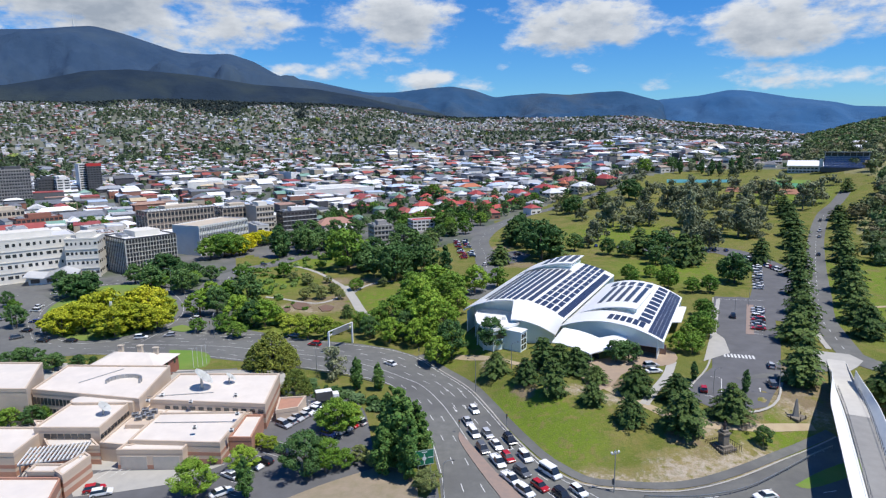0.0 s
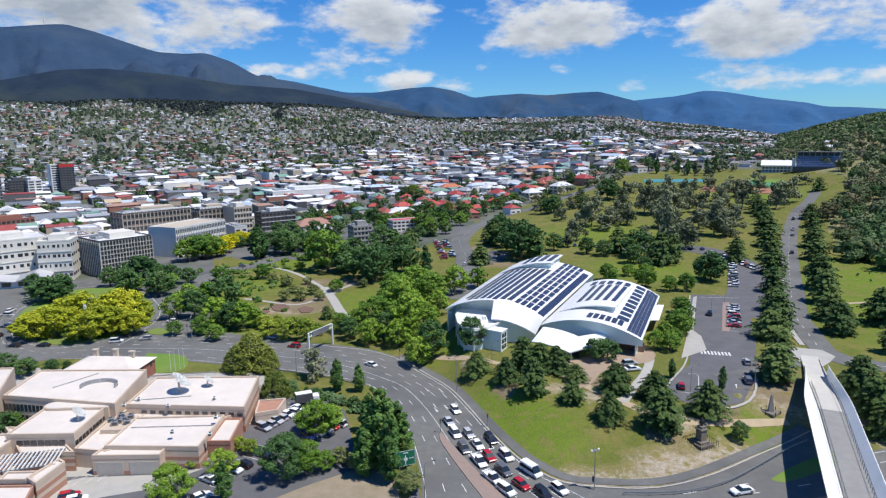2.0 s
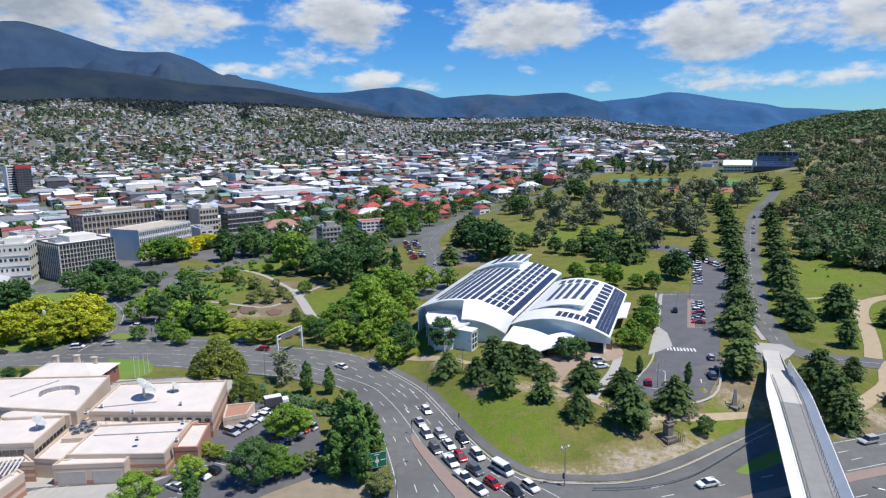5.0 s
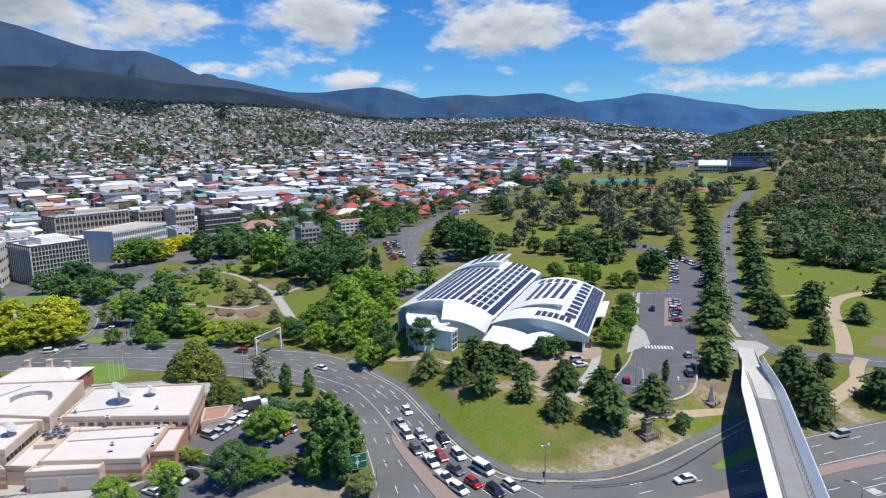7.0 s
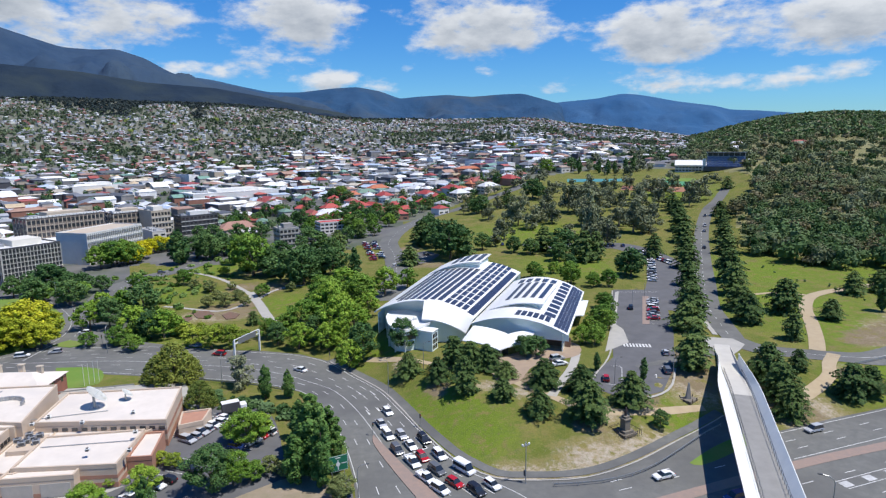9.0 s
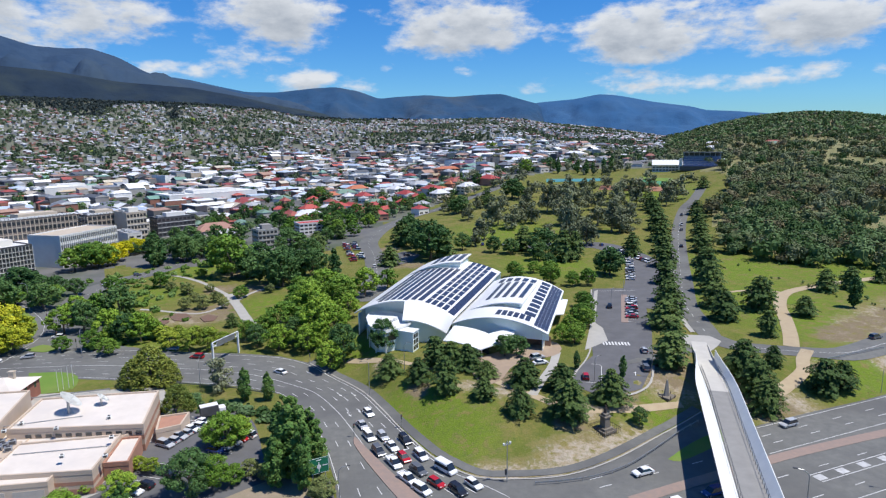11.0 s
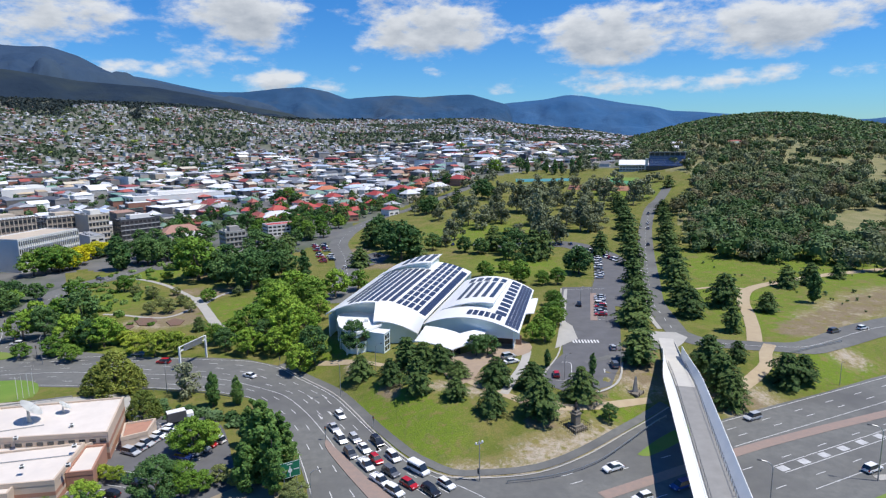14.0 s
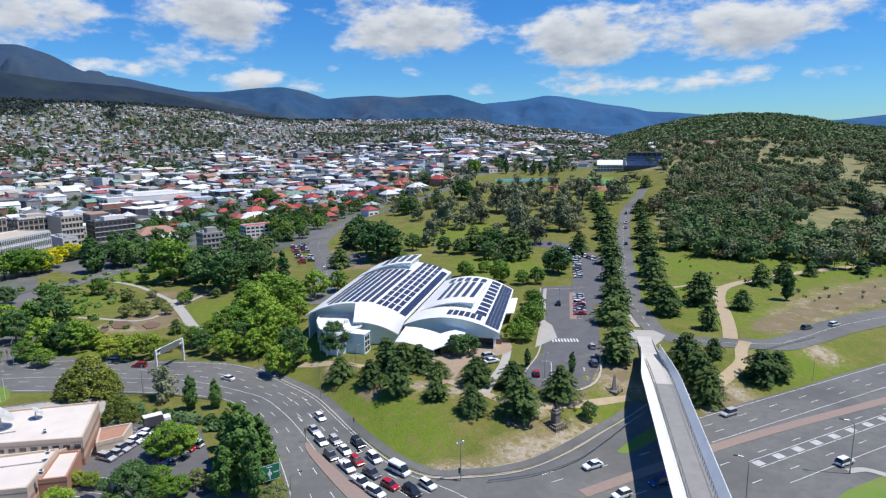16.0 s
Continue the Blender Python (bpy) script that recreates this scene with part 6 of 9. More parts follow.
# ---------------------------------------------------------------- the town
ROOFS_TOWN = palette("town_roofs", [(0.62, 0.63, 0.64), (0.78, 0.78, 0.77), (0.20, 0.21, 0.23), (0.42, 0.50, 0.62), (0.70, 0.72, 0.74), (0.52, 0.46, 0.36), (0.32, 0.07, 0.06), (0.30, 0.32, 0.35), (0.80, 0.80, 0.80), (0.10, 0.105, 0.115), (0.36, 0.22, 0.16), (0.15, 0.16, 0.18)], 0.55)
WALLS_TOWN = palette("town_walls", [(0.56, 0.54, 0.50), (0.22, 0.21, 0.20), (0.74, 0.73, 0.70), (0.12, 0.12, 0.125), (0.28, 0.13, 0.09), (0.46, 0.38, 0.29), (0.07, 0.07, 0.08), (0.38, 0.36, 0.33), (0.15, 0.14, 0.13)], 0.8)
ROOFS_HOUSE = palette("house_roofs", [(0.27, 0.085, 0.07), (0.32, 0.15, 0.12), (0.22, 0.23, 0.25), (0.54, 0.55, 0.57), (0.17, 0.17, 0.18), (0.55, 0.56, 0.58), (0.30, 0.27, 0.24), (0.52, 0.53, 0.55), (0.17, 0.17, 0.18), (0.20, 0.22, 0.26), (0.32, 0.25, 0.20), (0.58, 0.58, 0.58), (0.42, 0.44, 0.48), (0.26, 0.27, 0.29)], 0.6)
WALLS_HOUSE = palette("house_walls", [(0.66, 0.64, 0.60), (0.46, 0.41, 0.34), (0.28, 0.15, 0.11), (0.64, 0.63, 0.60), (0.30, 0.27, 0.24), (0.22, 0.12, 0.09), (0.58, 0.56, 0.52), (0.34, 0.31, 0.28)], 0.85)


def house_batch(name, items, roof, wall, label, category, flat=False, kind="stuff", windows=True):
    """Many small buildings in one mesh: (x, y, width, depth, wall height, roof height, turn)."""
    vs, fs, ms = [], [], []
    for number, (x, y, w, d, h, rh, a) in enumerate(items):
        z = gz(x, y)
        c, s = math.cos(radians(a)), math.sin(radians(a))

        def P(u, v, zz):
            return (x + u * c - v * s, y + u * s + v * c, zz)

        b = len(vs)
        hw, hd = w / 2, d / 2
        for zz in (z - 2.5, z + h):
            vs += [P(-hw, -hd, zz), P(hw, -hd, zz), P(hw, hd, zz), P(-hw, hd, zz)]
        for i in range(4):
            j = (i + 1) % 4
            fs.append((b + i, b + j, b + 4 + j, b + 4 + i))
            ms.append(1)
        b = len(vs)
        if flat:
            vs += [P(-hw - 0.1, -hd - 0.1, z + h), P(hw + 0.1, -hd - 0.1, z + h), P(hw + 0.1, hd + 0.1, z + h), P(-hw - 0.1, hd + 0.1, z + h)]
            vs += [P(-hw - 0.1, -hd - 0.1, z + h + 0.4), P(hw + 0.1, -hd - 0.1, z + h + 0.4), P(hw + 0.1, hd + 0.1, z + h + 0.4 + rh), P(-hw - 0.1, hd + 0.1, z + h + 0.4 + rh)]
            fs += [(b + 4, b + 5, b + 6, b + 7), *[(b + i, b + (i + 1) % 4, b + 4 + (i + 1) % 4, b + 4 + i) for i in range(4)]]
            ms += [0] * 5
        else:
            o = 0.5
            hip = 0.0 if number % 5 < 3 else min(hd, hw * 0.7)
            vs += [P(-hw - o, -hd - o, z + h - 0.1), P(hw + o, -hd - o, z + h - 0.1), P(hw + o, hd + o, z + h - 0.1), P(-hw - o, hd + o, z + h - 0.1), P(-hw - o + hip, 0, z + h + rh), P(hw + o - hip, 0, z + h + rh)]
            fs += [(b, b + 1, b + 5, b + 4), (b + 2, b + 3, b + 4, b + 5), (b + 1, b + 2, b + 5), (b + 3, b, b + 4)]
            ms += [0, 0] + [0 if hip else 1] * 2
        if windows:
            for q, (u0, u1, v, face) in enumerate(((-0.7, -0.35, -hd, 0), (0.1, 0.6, -hd, 0), (-0.5, 0.3, hw, 1), (-0.6, 0.4, -hw, 2))):
                b = len(vs)
                z0, z1 = z + 1.0, z + min(h - 0.4, 2.4)
                if face == 0:
                    vs += [P(u0 * hw, v - 0.06, z0), P(u1 * hw, v - 0.06, z0), P(u1 * hw, v - 0.06, z1), P(u0 * hw, v - 0.06, z1)]
                else:
                    sg = 0.06 if face == 1 else -0.06
                    vs += [P(v + sg, u0 * hd, z0), P(v + sg, u1 * hd, z0), P(v + sg, u1 * hd, z1), P(v + sg, u0 * hd, z1)]
                fs.append((b, b + 1, b + 2, b + 3))
                ms.append(2)
    ob = meshed(name, vs, fs, [roof, wall, DARK_GLASS], slots=ms)
    return tagged(ob, label, category, kind=kind)


town_rng = np.random.default_rng(77)


def street_grid(turn, du, dv, u0, u1, v0, v1, keep, street=4):
    """Plots along streets: a turned grid with gaps for the streets."""
    c, s = math.cos(radians(turn)), math.sin(radians(turn))
    out = []
    u = u0
    i = 0
    while u < u1:
        v, j = v0, 0
        while v < v1:
            x, y = u * c - v * s, u * s + v * c
            r, a = math.hypot(x, y), math.degrees(math.atan2(x, y))
            if keep(r, a, x, y):
                out.append((x + town_rng.normal(0, 4.5), y + town_rng.normal(0, 4.5)))
            j += 1
            v += dv * (1.7 if j % street == 0 else 1.0) * town_rng.uniform(0.9, 1.1)
        i += 1
        u += du * (1.55 if i % 2 == 0 else 1.0)
    return out


def suburb(r, a, x, y):
    if not (-42 < a < 30 and 980 < r < 2650):
        return False
    if a > 10 and r < 1150:
        return False
    if r > HOUSE_END(a) + town_rng.normal(0, 30):
        return town_rng.uniform() < 0.01
    return town_rng.uniform() < (0.88 if leafy(x, y) < 0.3 else 0.15)


def sizes(p, flat=False):
    out = []
    for x, y in p:
        base = 32.0 if not flat else 38.0
        if town_rng.uniform() < 0.5:
            base += 90
        k = 0.66 if math.hypot(x, y) > 1150 else 0.92
        out.append((x, y, k * town_rng.uniform(8, 18), k * town_rng.uniform(7, 11.5), town_rng.choice((2.8, 3.2, 5.4)), k * town_rng.uniform(1.2, 3.2), base + town_rng.normal(0, 22)))
    return out


far_plots = street_grid(32, 14.5, 11.5, -3000, 3200, -600, 3200, suburb)
house_batch("suburban_houses", sizes(far_plots[::2]), ROOFS_HOUSE, WALLS_HOUSE, "rows of pale suburban houses with red and grey roofs", "houses", windows=False)
house_batch("suburban_houses", sizes(far_plots[1::2]), ROOFS_HOUSE, WALLS_HOUSE, "rows of suburban houses with tin and tile roofs", "houses", windows=False)


def commercial(r, a, x, y):
    if not (-42 < a < 25 and 440 < r < np.interp(a, (-10, -4, 8, 25), (1000, 1250, 1450, 1300))):
        return False
    if a > -14 and r < 610:
        return False
    if a > -6 and r < max(700, float(PARK_END(a)) + 130):
        return False
    return town_rng.uniform() < 0.85


big_plots = street_grid(38, 27, 21, -1300, 1500, -500, 1500, commercial, 3)
items = [(x, y, town_rng.uniform(10, 33), town_rng.uniform(9, 21), town_rng.choice((4.0, 4.5, 5.5, 6.5, 8.0, 10.0)), town_rng.choice((0.0, 0.6, 1.2)), 38 + 90 * int(town_rng.integers(0, 2)) + town_rng.normal(0, 5)) for x, y in big_plots]


def single(name, it, flat, label, category, group, tile=None):
    """One building as a thing: walls, roof, windows and roof plant."""
    x, y, w, d, h, rh, a = it
    t = empty(name, x, y, gz(x, y), a, label, category, group)
    wall, roof = ROOM_WALLS[int(town_rng.integers(0, len(ROOM_WALLS)))], (FLAT_ROOFS if flat else PITCHED)[int(town_rng.integers(0, len(FLAT_ROOFS if flat else PITCHED)))]
    roof = tile or roof
    part("wall", boxed((-w / 2, -d / 2, -2.5, w / 2, d / 2, h)), wall, t)
    if flat:
        bm = boxed((-w / 2 - 0.15, -d / 2 - 0.15, h, w / 2 + 0.15, -d / 2 + 0.2, h + 0.5), (-w / 2 - 0.15, d / 2 - 0.2, h, w / 2 + 0.15, d / 2 + 0.15, h + 0.5), (-w / 2 - 0.15, -d / 2 + 0.2, h, -w / 2 + 0.2, d / 2 - 0.2, h + 0.5), (w / 2 - 0.2, -d / 2 + 0.2, h, w / 2 + 0.15, d / 2 - 0.2, h + 0.5))
        part("parapet", bm, wall, t)
        part("roof", boxed((-w / 2 + 0.2, -d / 2 + 0.2, h, w / 2 - 0.2, d / 2 - 0.2, h + 0.12)), roof, t)
        for _ in range(int(town_rng.integers(1, 4))):
            u, v = town_rng.uniform(-0.35, 0.35) * w, town_rng.uniform(-0.35, 0.35) * d
            e = town_rng.uniform(0.8, 2.0)
            part("roof_unit", boxed((u - e, v - e * 0.7, h + 0.1, u + e, v + e * 0.7, h + 0.1 + town_rng.uniform(0.8, 1.8)), bevel=0.05), STEEL, t)
    else:
        k = min(d / 2, w * 0.35)
        o = 0.5
        vs = [(-w / 2 - o, -d / 2 - o, h - 0.1), (w / 2 + o, -d / 2 - o, h - 0.1), (w / 2 + o, d / 2 + o, h - 0.1), (-w / 2 - o, d / 2 + o, h - 0.1), (-w / 2 + k, 0, h + rh), (w / 2 - k, 0, h + rh)]
        meshed("roof", vs, [(0, 1, 5, 4), (2, 3, 4, 5), (1, 2, 5), (3, 0, 4), (3, 2, 1, 0)], roof, t)
        part("chimney", boxed((w * 0.18, -0.4, h + 0.2, w * 0.18 + 0.8, 0.4, h + rh + 0.9)), BRICK_RED, t)
    n_st = max(1, int(h / 3.0))
    for st in range(n_st):
        z0 = 0.9 + st * 3.0
        for side, L, v in ((0, w, -d / 2), (1, d, -w / 2)):
            n = max(2, int(L / 4.5))
            for i in range(n):
                u = -L / 2 + L * (i + 0.5) / n
                hw = L / n * 0.3
                if side == 0:
                    b = (u - hw, v - 0.05, z0, u + hw, v + 0.05, z0 + 1.3)
                else:
                    b = (v - 0.05, u - hw, z0, v + 0.05, u + hw, z0 + 1.3)
                part("window", boxed(b), DARK_GLASS, t)
    return t


BRICK_RED = material("red_brick", (0.30, 0.12, 0.08), 0.9, 0, (0.24, 0.10, 0.07), 1.0, 0.8)
ROOM_WALLS = [material("wall_paint", c, 0.85, 0, tuple(v * 0.86 for v in c), 0.25, 0.8) for c in ((0.66, 0.63, 0.57), (0.50, 0.47, 0.42), (0.74, 0.73, 0.70), (0.36, 0.19, 0.13), (0.60, 0.52, 0.42))]
FLAT_ROOFS = [material("sheet_roof", c, 0.5, 0, tuple(v * 0.85 for v in c), 0.15, 0.9) for c in ((0.66, 0.66, 0.66), (0.46, 0.47, 0.49), (0.72, 0.72, 0.70), (0.34, 0.35, 0.37))]
PITCHED = [material("tile_roof", c, 0.65, 0, tuple(v * 0.8 for v in c), 0.3, 0.9) for c in ((0.44, 0.075, 0.06), (0.34, 0.09, 0.07), (0.40, 0.41, 0.43), (0.48, 0.16, 0.08), (0.62, 0.63, 0.65), (0.16, 0.26, 0.20), (0.38, 0.06, 0.055))]
order = sorted(items, key=lambda it: math.hypot(it[0], it[1]))
for it in order[:28]:
    single("town_building", it, True, "flat-roofed commercial building with rooftop plant in the town", "building", "town blocks")
house_batch("town_blocks", order[28::2], ROOFS_TOWN, WALLS_TOWN, "flat-roofed commercial buildings of the town centre", "buildings", flat=True)
house_batch("town_blocks", [(*it[:5], it[5] + 2.2, it[6]) for it in order[29::2]], ROOFS_TOWN, WALLS_TOWN, "pale and grey hip-roofed commercial buildings of the town", "buildings")

# small shops and houses between the blocks
ROOFS_MIX = palette("mixed_roofs", [(0.74, 0.74, 0.73), (0.32, 0.075, 0.06), (0.44, 0.50, 0.60), (0.70, 0.70, 0.69), (0.13, 0.14, 0.155), (0.48, 0.38, 0.25), (0.16, 0.17, 0.19), (0.78, 0.79, 0.80), (0.40, 0.10, 0.075), (0.17, 0.30, 0.24), (0.34, 0.35, 0.37), (0.70, 0.71, 0.73)], 0.55)
small = street_grid(38, 21, 18, -1300, 1500, -500, 1500, lambda r, a, x, y: -42 < a < 25 and 470 < r < (1020 if a < -6 else 1300) and not (a > -13 and r < 600) and not (a > -6 and r < max(680, float(PARK_END(a)) + 110)) and town_rng.uniform() < 0.62, 4)
small = [(x, y, town_rng.uniform(9, 20), town_rng.uniform(8, 15), town_rng.choice((4.0, 5.0, 6.5, 8.0)), town_rng.uniform(1.2, 3.6), 38 + 90 * int(town_rng.integers(0, 2)) + town_rng.normal(0, 3)) for x, y in small]
house_batch("town_shops", small[::2], ROOFS_MIX, WALLS_TOWN, "small hip-roofed shops and terraces with white, blue-grey and red roofs", "buildings")
house_batch("town_shops", [(*it[:5], it[5] * 0.4, it[6]) for it in small[1::2]], ROOFS_MIX, WALLS_TOWN, "small flat and skillion-roofed shops of the town", "buildings", flat=True)

# inner suburb beside the parkland: houses with red roofs
inner = street_grid(30, 24, 20, -500, 1000, 200, 1400, lambda r, a, x, y: -14 < a < 29 and max(455, float(PARK_END(a)) + 15 if a > 0 else 455) < r < (640 if a < -9 else 1160) and town_rng.uniform() < (0.55 if a < 0 else 0.95))
inner = sorted(sizes(inner), key=lambda it: math.hypot(it[0], it[1]))
for it in inner[:50]:
    single("house", (it[0], it[1], it[2] * 1.15, it[3] * 1.15, 5.2, it[5] + 0.8, it[6]), False, "red or grey hip-roofed house among garden trees", "house", "inner suburb houses")
VILLAS = [(-18.1, 577.3, 0), (-10.8, 496.8, 0), (32.9, 734.4, 3), (36.6, 657.9, 6), (68.1, 753.7, 1), (107.7, 647.7, 6), (107.2, 601.0, 4), (166.0, 635.2, 6), (17.8, 693.6, 5), (74.7, 704.6, 4), (137.7, 609.7, 4), (-32.2, 536.1, 1), (1.9, 677.5, 3), (79.3, 642.8, 6), (103.9, 710.9, 2), (134.7, 670.4, 1), (43.2, 591.2, 5), (7.9, 582.9, 0)]
for k, (x, y, tile) in enumerate(VILLAS):
    big = math.hypot(x, y) / 620.0
    single("villa", (x, y, (17 + 3 * (k % 3)) * big ** 0.4, (12 + 2 * (k % 2)) * big ** 0.4, 6.4, 3.8, 28 + 90 * (k % 2)), False, ("bright red", "rust-red", "grey metal", "orange tiled", "pale metal", "green metal", "deep red")[tile] + " roofed two-storey villa beside the park road", "house", "park road villas", PITCHED[tile])
single("long_hall", (162.8, 797.5, 52, 16, 6.0, 3.0, 8), False, "long low hall with an orange-red roof in the town", "hall", "", PITCHED[3])
for x, y, w in ((553.0, 706.0, 20), (540.0, 686.0, 14), (566.0, 850.0, 22), (531.0, 800.0, 16), (505.0, 760.0, 15)):
    single("house", (x, y, w, 9.5, 3.4, 2.4, -30), False, "low house with a red tiled roof on the bush hillside", "house", "hillside houses")
house_batch("inner_suburb", inner[50:], ROOFS_HOUSE, WALLS_HOUSE, "houses with red and grey hip roofs in the inner suburb", "houses")


# ---------------------------------------------------------------- office blocks at the town's front
def office(name, at, depth, turn, wall, roof, storeys, cols, label, frame=None, glass=None, side_cols=4, penthouse=True, blank=(), lattice=False, cap=None, teeth=False, wave=0.0):
    """A slab at (x, y, width, height, azimuth): storeys of windows in front and on the sides."""
    x, y, w, h, az = at
    t = empty(name, x, y, gz(x, y), turn - az, label, "office building")
    part("wall", boxed((-w / 2, 0, -2, w / 2, depth, h)), wall, t)
    part("parapet", boxed((-w / 2 - 0.1, -0.1, h, w / 2 + 0.1, 0.3, h + 0.8), (-w / 2 - 0.1, depth - 0.3, h, w / 2 + 0.1, depth + 0.1, h + 0.8), (-w / 2 - 0.1, 0.3, h, -w / 2 + 0.3, depth - 0.3, h + 0.8), (w / 2 - 0.3, 0.3, h, w / 2 + 0.1, depth - 0.3, h + 0.8)), wall, t)
    part("roof", boxed((-w / 2 + 0.3, 0.3, h, w / 2 - 0.3, depth - 0.3, h + 0.15)), roof, t)
    if penthouse:
        part("penthouse", boxed((-w * 0.2, depth * 0.25, h + 0.1, w * 0.3, depth * 0.8, h + 3.2)), frame or wall, t)
        part("roof_unit", boxed((-w * 0.4, depth * 0.4, h + 0.1, -w * 0.27, depth * 0.7, h + 1.6), bevel=0.08), STEEL, t)
    if cap:
        part("cap", boxed((-w / 2 - 0.15, -0.15, h - 2.2, w / 2 + 0.15, depth * 0.5, h + 0.9)), cap, t, "red painted top")
    if teeth:
        for i in range(int(w / 2.2)):
            u = -w / 2 + 1.1 + i * 2.2
            bm = bmesh.new()
            prism(bm, [(u - 0.9, -0.5), (u + 0.9, -0.5), (u + 0.9, 2.2), (u - 0.9, 2.2)], h + 0.75, h + 1.7)
            part("roof_tooth", bm, OFF_WHITE, t)
    sh = h / storeys
    for st in range(storeys):
        z0, z1 = (st * sh + sh * 0.42, st * sh + sh * 0.72) if wave else (st * sh + sh * 0.3, st * sh + sh * 0.82)
        for face, L, n in (("front", w, cols), ("left", depth, side_cols), ("right", depth, side_cols)):
            if face in blank:
                continue
            for i in range(n):
                a0, a1 = -L / 2 + L * (i + 0.14 + wave * (st % 2)) / n, -L / 2 + L * (i + 0.86 - wave * (i % 3)) / n
                if face == "front":
                    b = (a0, -0.06, z0, a1, 0.05, z1)
                elif face == "left":
                    b = (-w / 2 - 0.06, depth / 2 + a0, z0, -w / 2 + 0.05, depth / 2 + a1, z1)
                else:
                    b = (w / 2 - 0.05, depth / 2 + a0, z0, w / 2 + 0.06, depth / 2 + a1, z1)
                part("window", boxed(b), glass or DARK_GLASS, t)
        if frame:
            o, e = (0.5, 0.07) if lattice and storeys > 5 else (0.35, 0.16)
            part("floor_band", boxed((-w / 2 - 0.25, -o, st * sh - e, w / 2 + 0.25, -o * 0.4, st * sh + e + 0.04)), frame, t)
            if o > 0.5:
                part("floor_band", boxed((-w / 2 - o, 0.01, st * sh - e, -w / 2 - o * 0.4, depth, st * sh + e + 0.04)), frame, t)
    if lattice:
        e, o = (0.085, 0.45) if storeys > 5 else (0.2, 0.4)
        for i in range(cols + 1):
            u = -w / 2 + w * i / cols
            part("fin", boxed((u - e, -o, 0, u + e, -o * 0.35 if storeys > 5 else 0.0, h)), frame, t)
        for i in range(0 if "left" in blank else side_cols + 1):
            u = depth * i / side_cols
            part("fin", boxed((-w / 2 - o, u - e, 0, -w / 2, u + e, h)), frame, t)
    return t


OFF_WHITE = material("white_panels", (0.70, 0.69, 0.65), 0.6, 0, (0.62, 0.61, 0.58), 0.2, 0.8)
GREY_CONC = material("grey_concrete", (0.33, 0.31, 0.29), 0.9, 0, (0.26, 0.25, 0.24), 0.2, 0.8)
BROWN_CONC = material("brown_concrete", (0.17, 0.135, 0.11), 0.9, 0, (0.22, 0.18, 0.15), 0.2, 0.8)
CREAM_PANEL = material("cream_panels", (0.72, 0.68, 0.60), 0.6, 0, (0.64, 0.61, 0.54), 0.2, 0.8)
TAN = material("tan_stone", (0.52, 0.44, 0.34), 0.85, 0, (0.45, 0.38, 0.30), 0.2, 0.8)
CHARCOAL = material("charcoal_cladding", (0.055, 0.057, 0.06), 0.5, 0, (0.08, 0.08, 0.085), 0.3, 0.8)
RED_PAINT = material("red_paint", (0.45, 0.03, 0.025), 0.6)
office("hospital_building", (-215.1, 311.9, 50.2, 21.9, -34.6), 24, 6, CREAM_PANEL, FLAT_ROOFS[0], 4, 17, "long cream panelled building with rows of slanted dark windows", CREAM_PANEL, wave=0.14)
office("hospital_building", (-189.8, 321.0, 15.4, 20.4, -30.6), 18, -14, CREAM_PANEL, FLAT_ROOFS[2], 4, 7, "cream panelled wing with rows of dark windows", CREAM_PANEL, wave=0.14)
office("office_block", (-160.0, 336.4, 27.6, 18.9, -25.4), 27, 24, CHARCOAL, FLAT_ROOFS[2], 8, 17, "dark office block behind a pale concrete lattice", CREAM_PANEL, side_cols=12, lattice=True)
office("office_block", (-142.4, 401.0, 44.0, 17.9, -18.6), 22, 47.9, OFF_WHITE, TAN, 4, 30, "white office slab with narrow upright windows", OFF_WHITE, side_cols=3, blank=("left",), lattice=True, penthouse=False)
office("office_block", (-188.2, 446.0, 48.4, 21.8, -22.9), 20, 24, BROWN_CONC, FLAT_ROOFS[3], 5, 18, "brown concrete office block with pale fins and a serrated roof edge", TAN, teeth=True, lattice=True)
office("office_block", (-135.5, 471.7, 13.8, 20.9, -16.0), 22, 24, TAN, FLAT_ROOFS[1], 5, 6, "tan concrete office block with deep floor bands", CREAM_PANEL, side_cols=1, blank=("left",))
office("office_block", (-158.2, 479.4, 25.1, 19.4, -18.3), 18, 24, BROWN_CONC, FLAT_ROOFS[1], 5, 8, "brown concrete office block with pale fins and a serrated roof edge", TAN, teeth=True, lattice=True)
office("apartment_block", (-114.8, 497.3, 28.9, 14.2, -13.0), 14, 24, CHARCOAL, FLAT_ROOFS[3], 4, 9, "dark and white modern apartment block", OFF_WHITE)
office("apartment_tower", (-435.3, 634.4, 29.5, 36.6, -34.5), 24, 14, GREY_CONC, FLAT_ROOFS[3], 11, 12, "grey gridded apartment tower", CHARCOAL, side_cols=6)
office("office_tower", (-440.1, 695.2, 18.7, 20.1, -32.3), 16, 14, CHARCOAL, FLAT_ROOFS[1], 7, 6, "black glazed office block")
office("office_tower", (-423.7, 697.4, 13.5, 20.1, -31.3), 16, 14, OFF_WHITE, FLAT_ROOFS[0], 7, 2, "white office block with few windows")
office("office_tower", (-414.1, 744.6, 15.4, 32.8, -29.1), 14, 14, CHARCOAL, FLAT_ROOFS[3], 12, 5, "dark glass tower with a red top and a white side wall", side_cols=1, penthouse=False, cap=RED_PAINT)
office("office_tower", (-427.0, 742.9, 8.8, 32.7, -29.9), 14, 14, OFF_WHITE, FLAT_ROOFS[0], 12, 1, "white tower wall with a slim window line", penthouse=False, blank=("left", "right"))
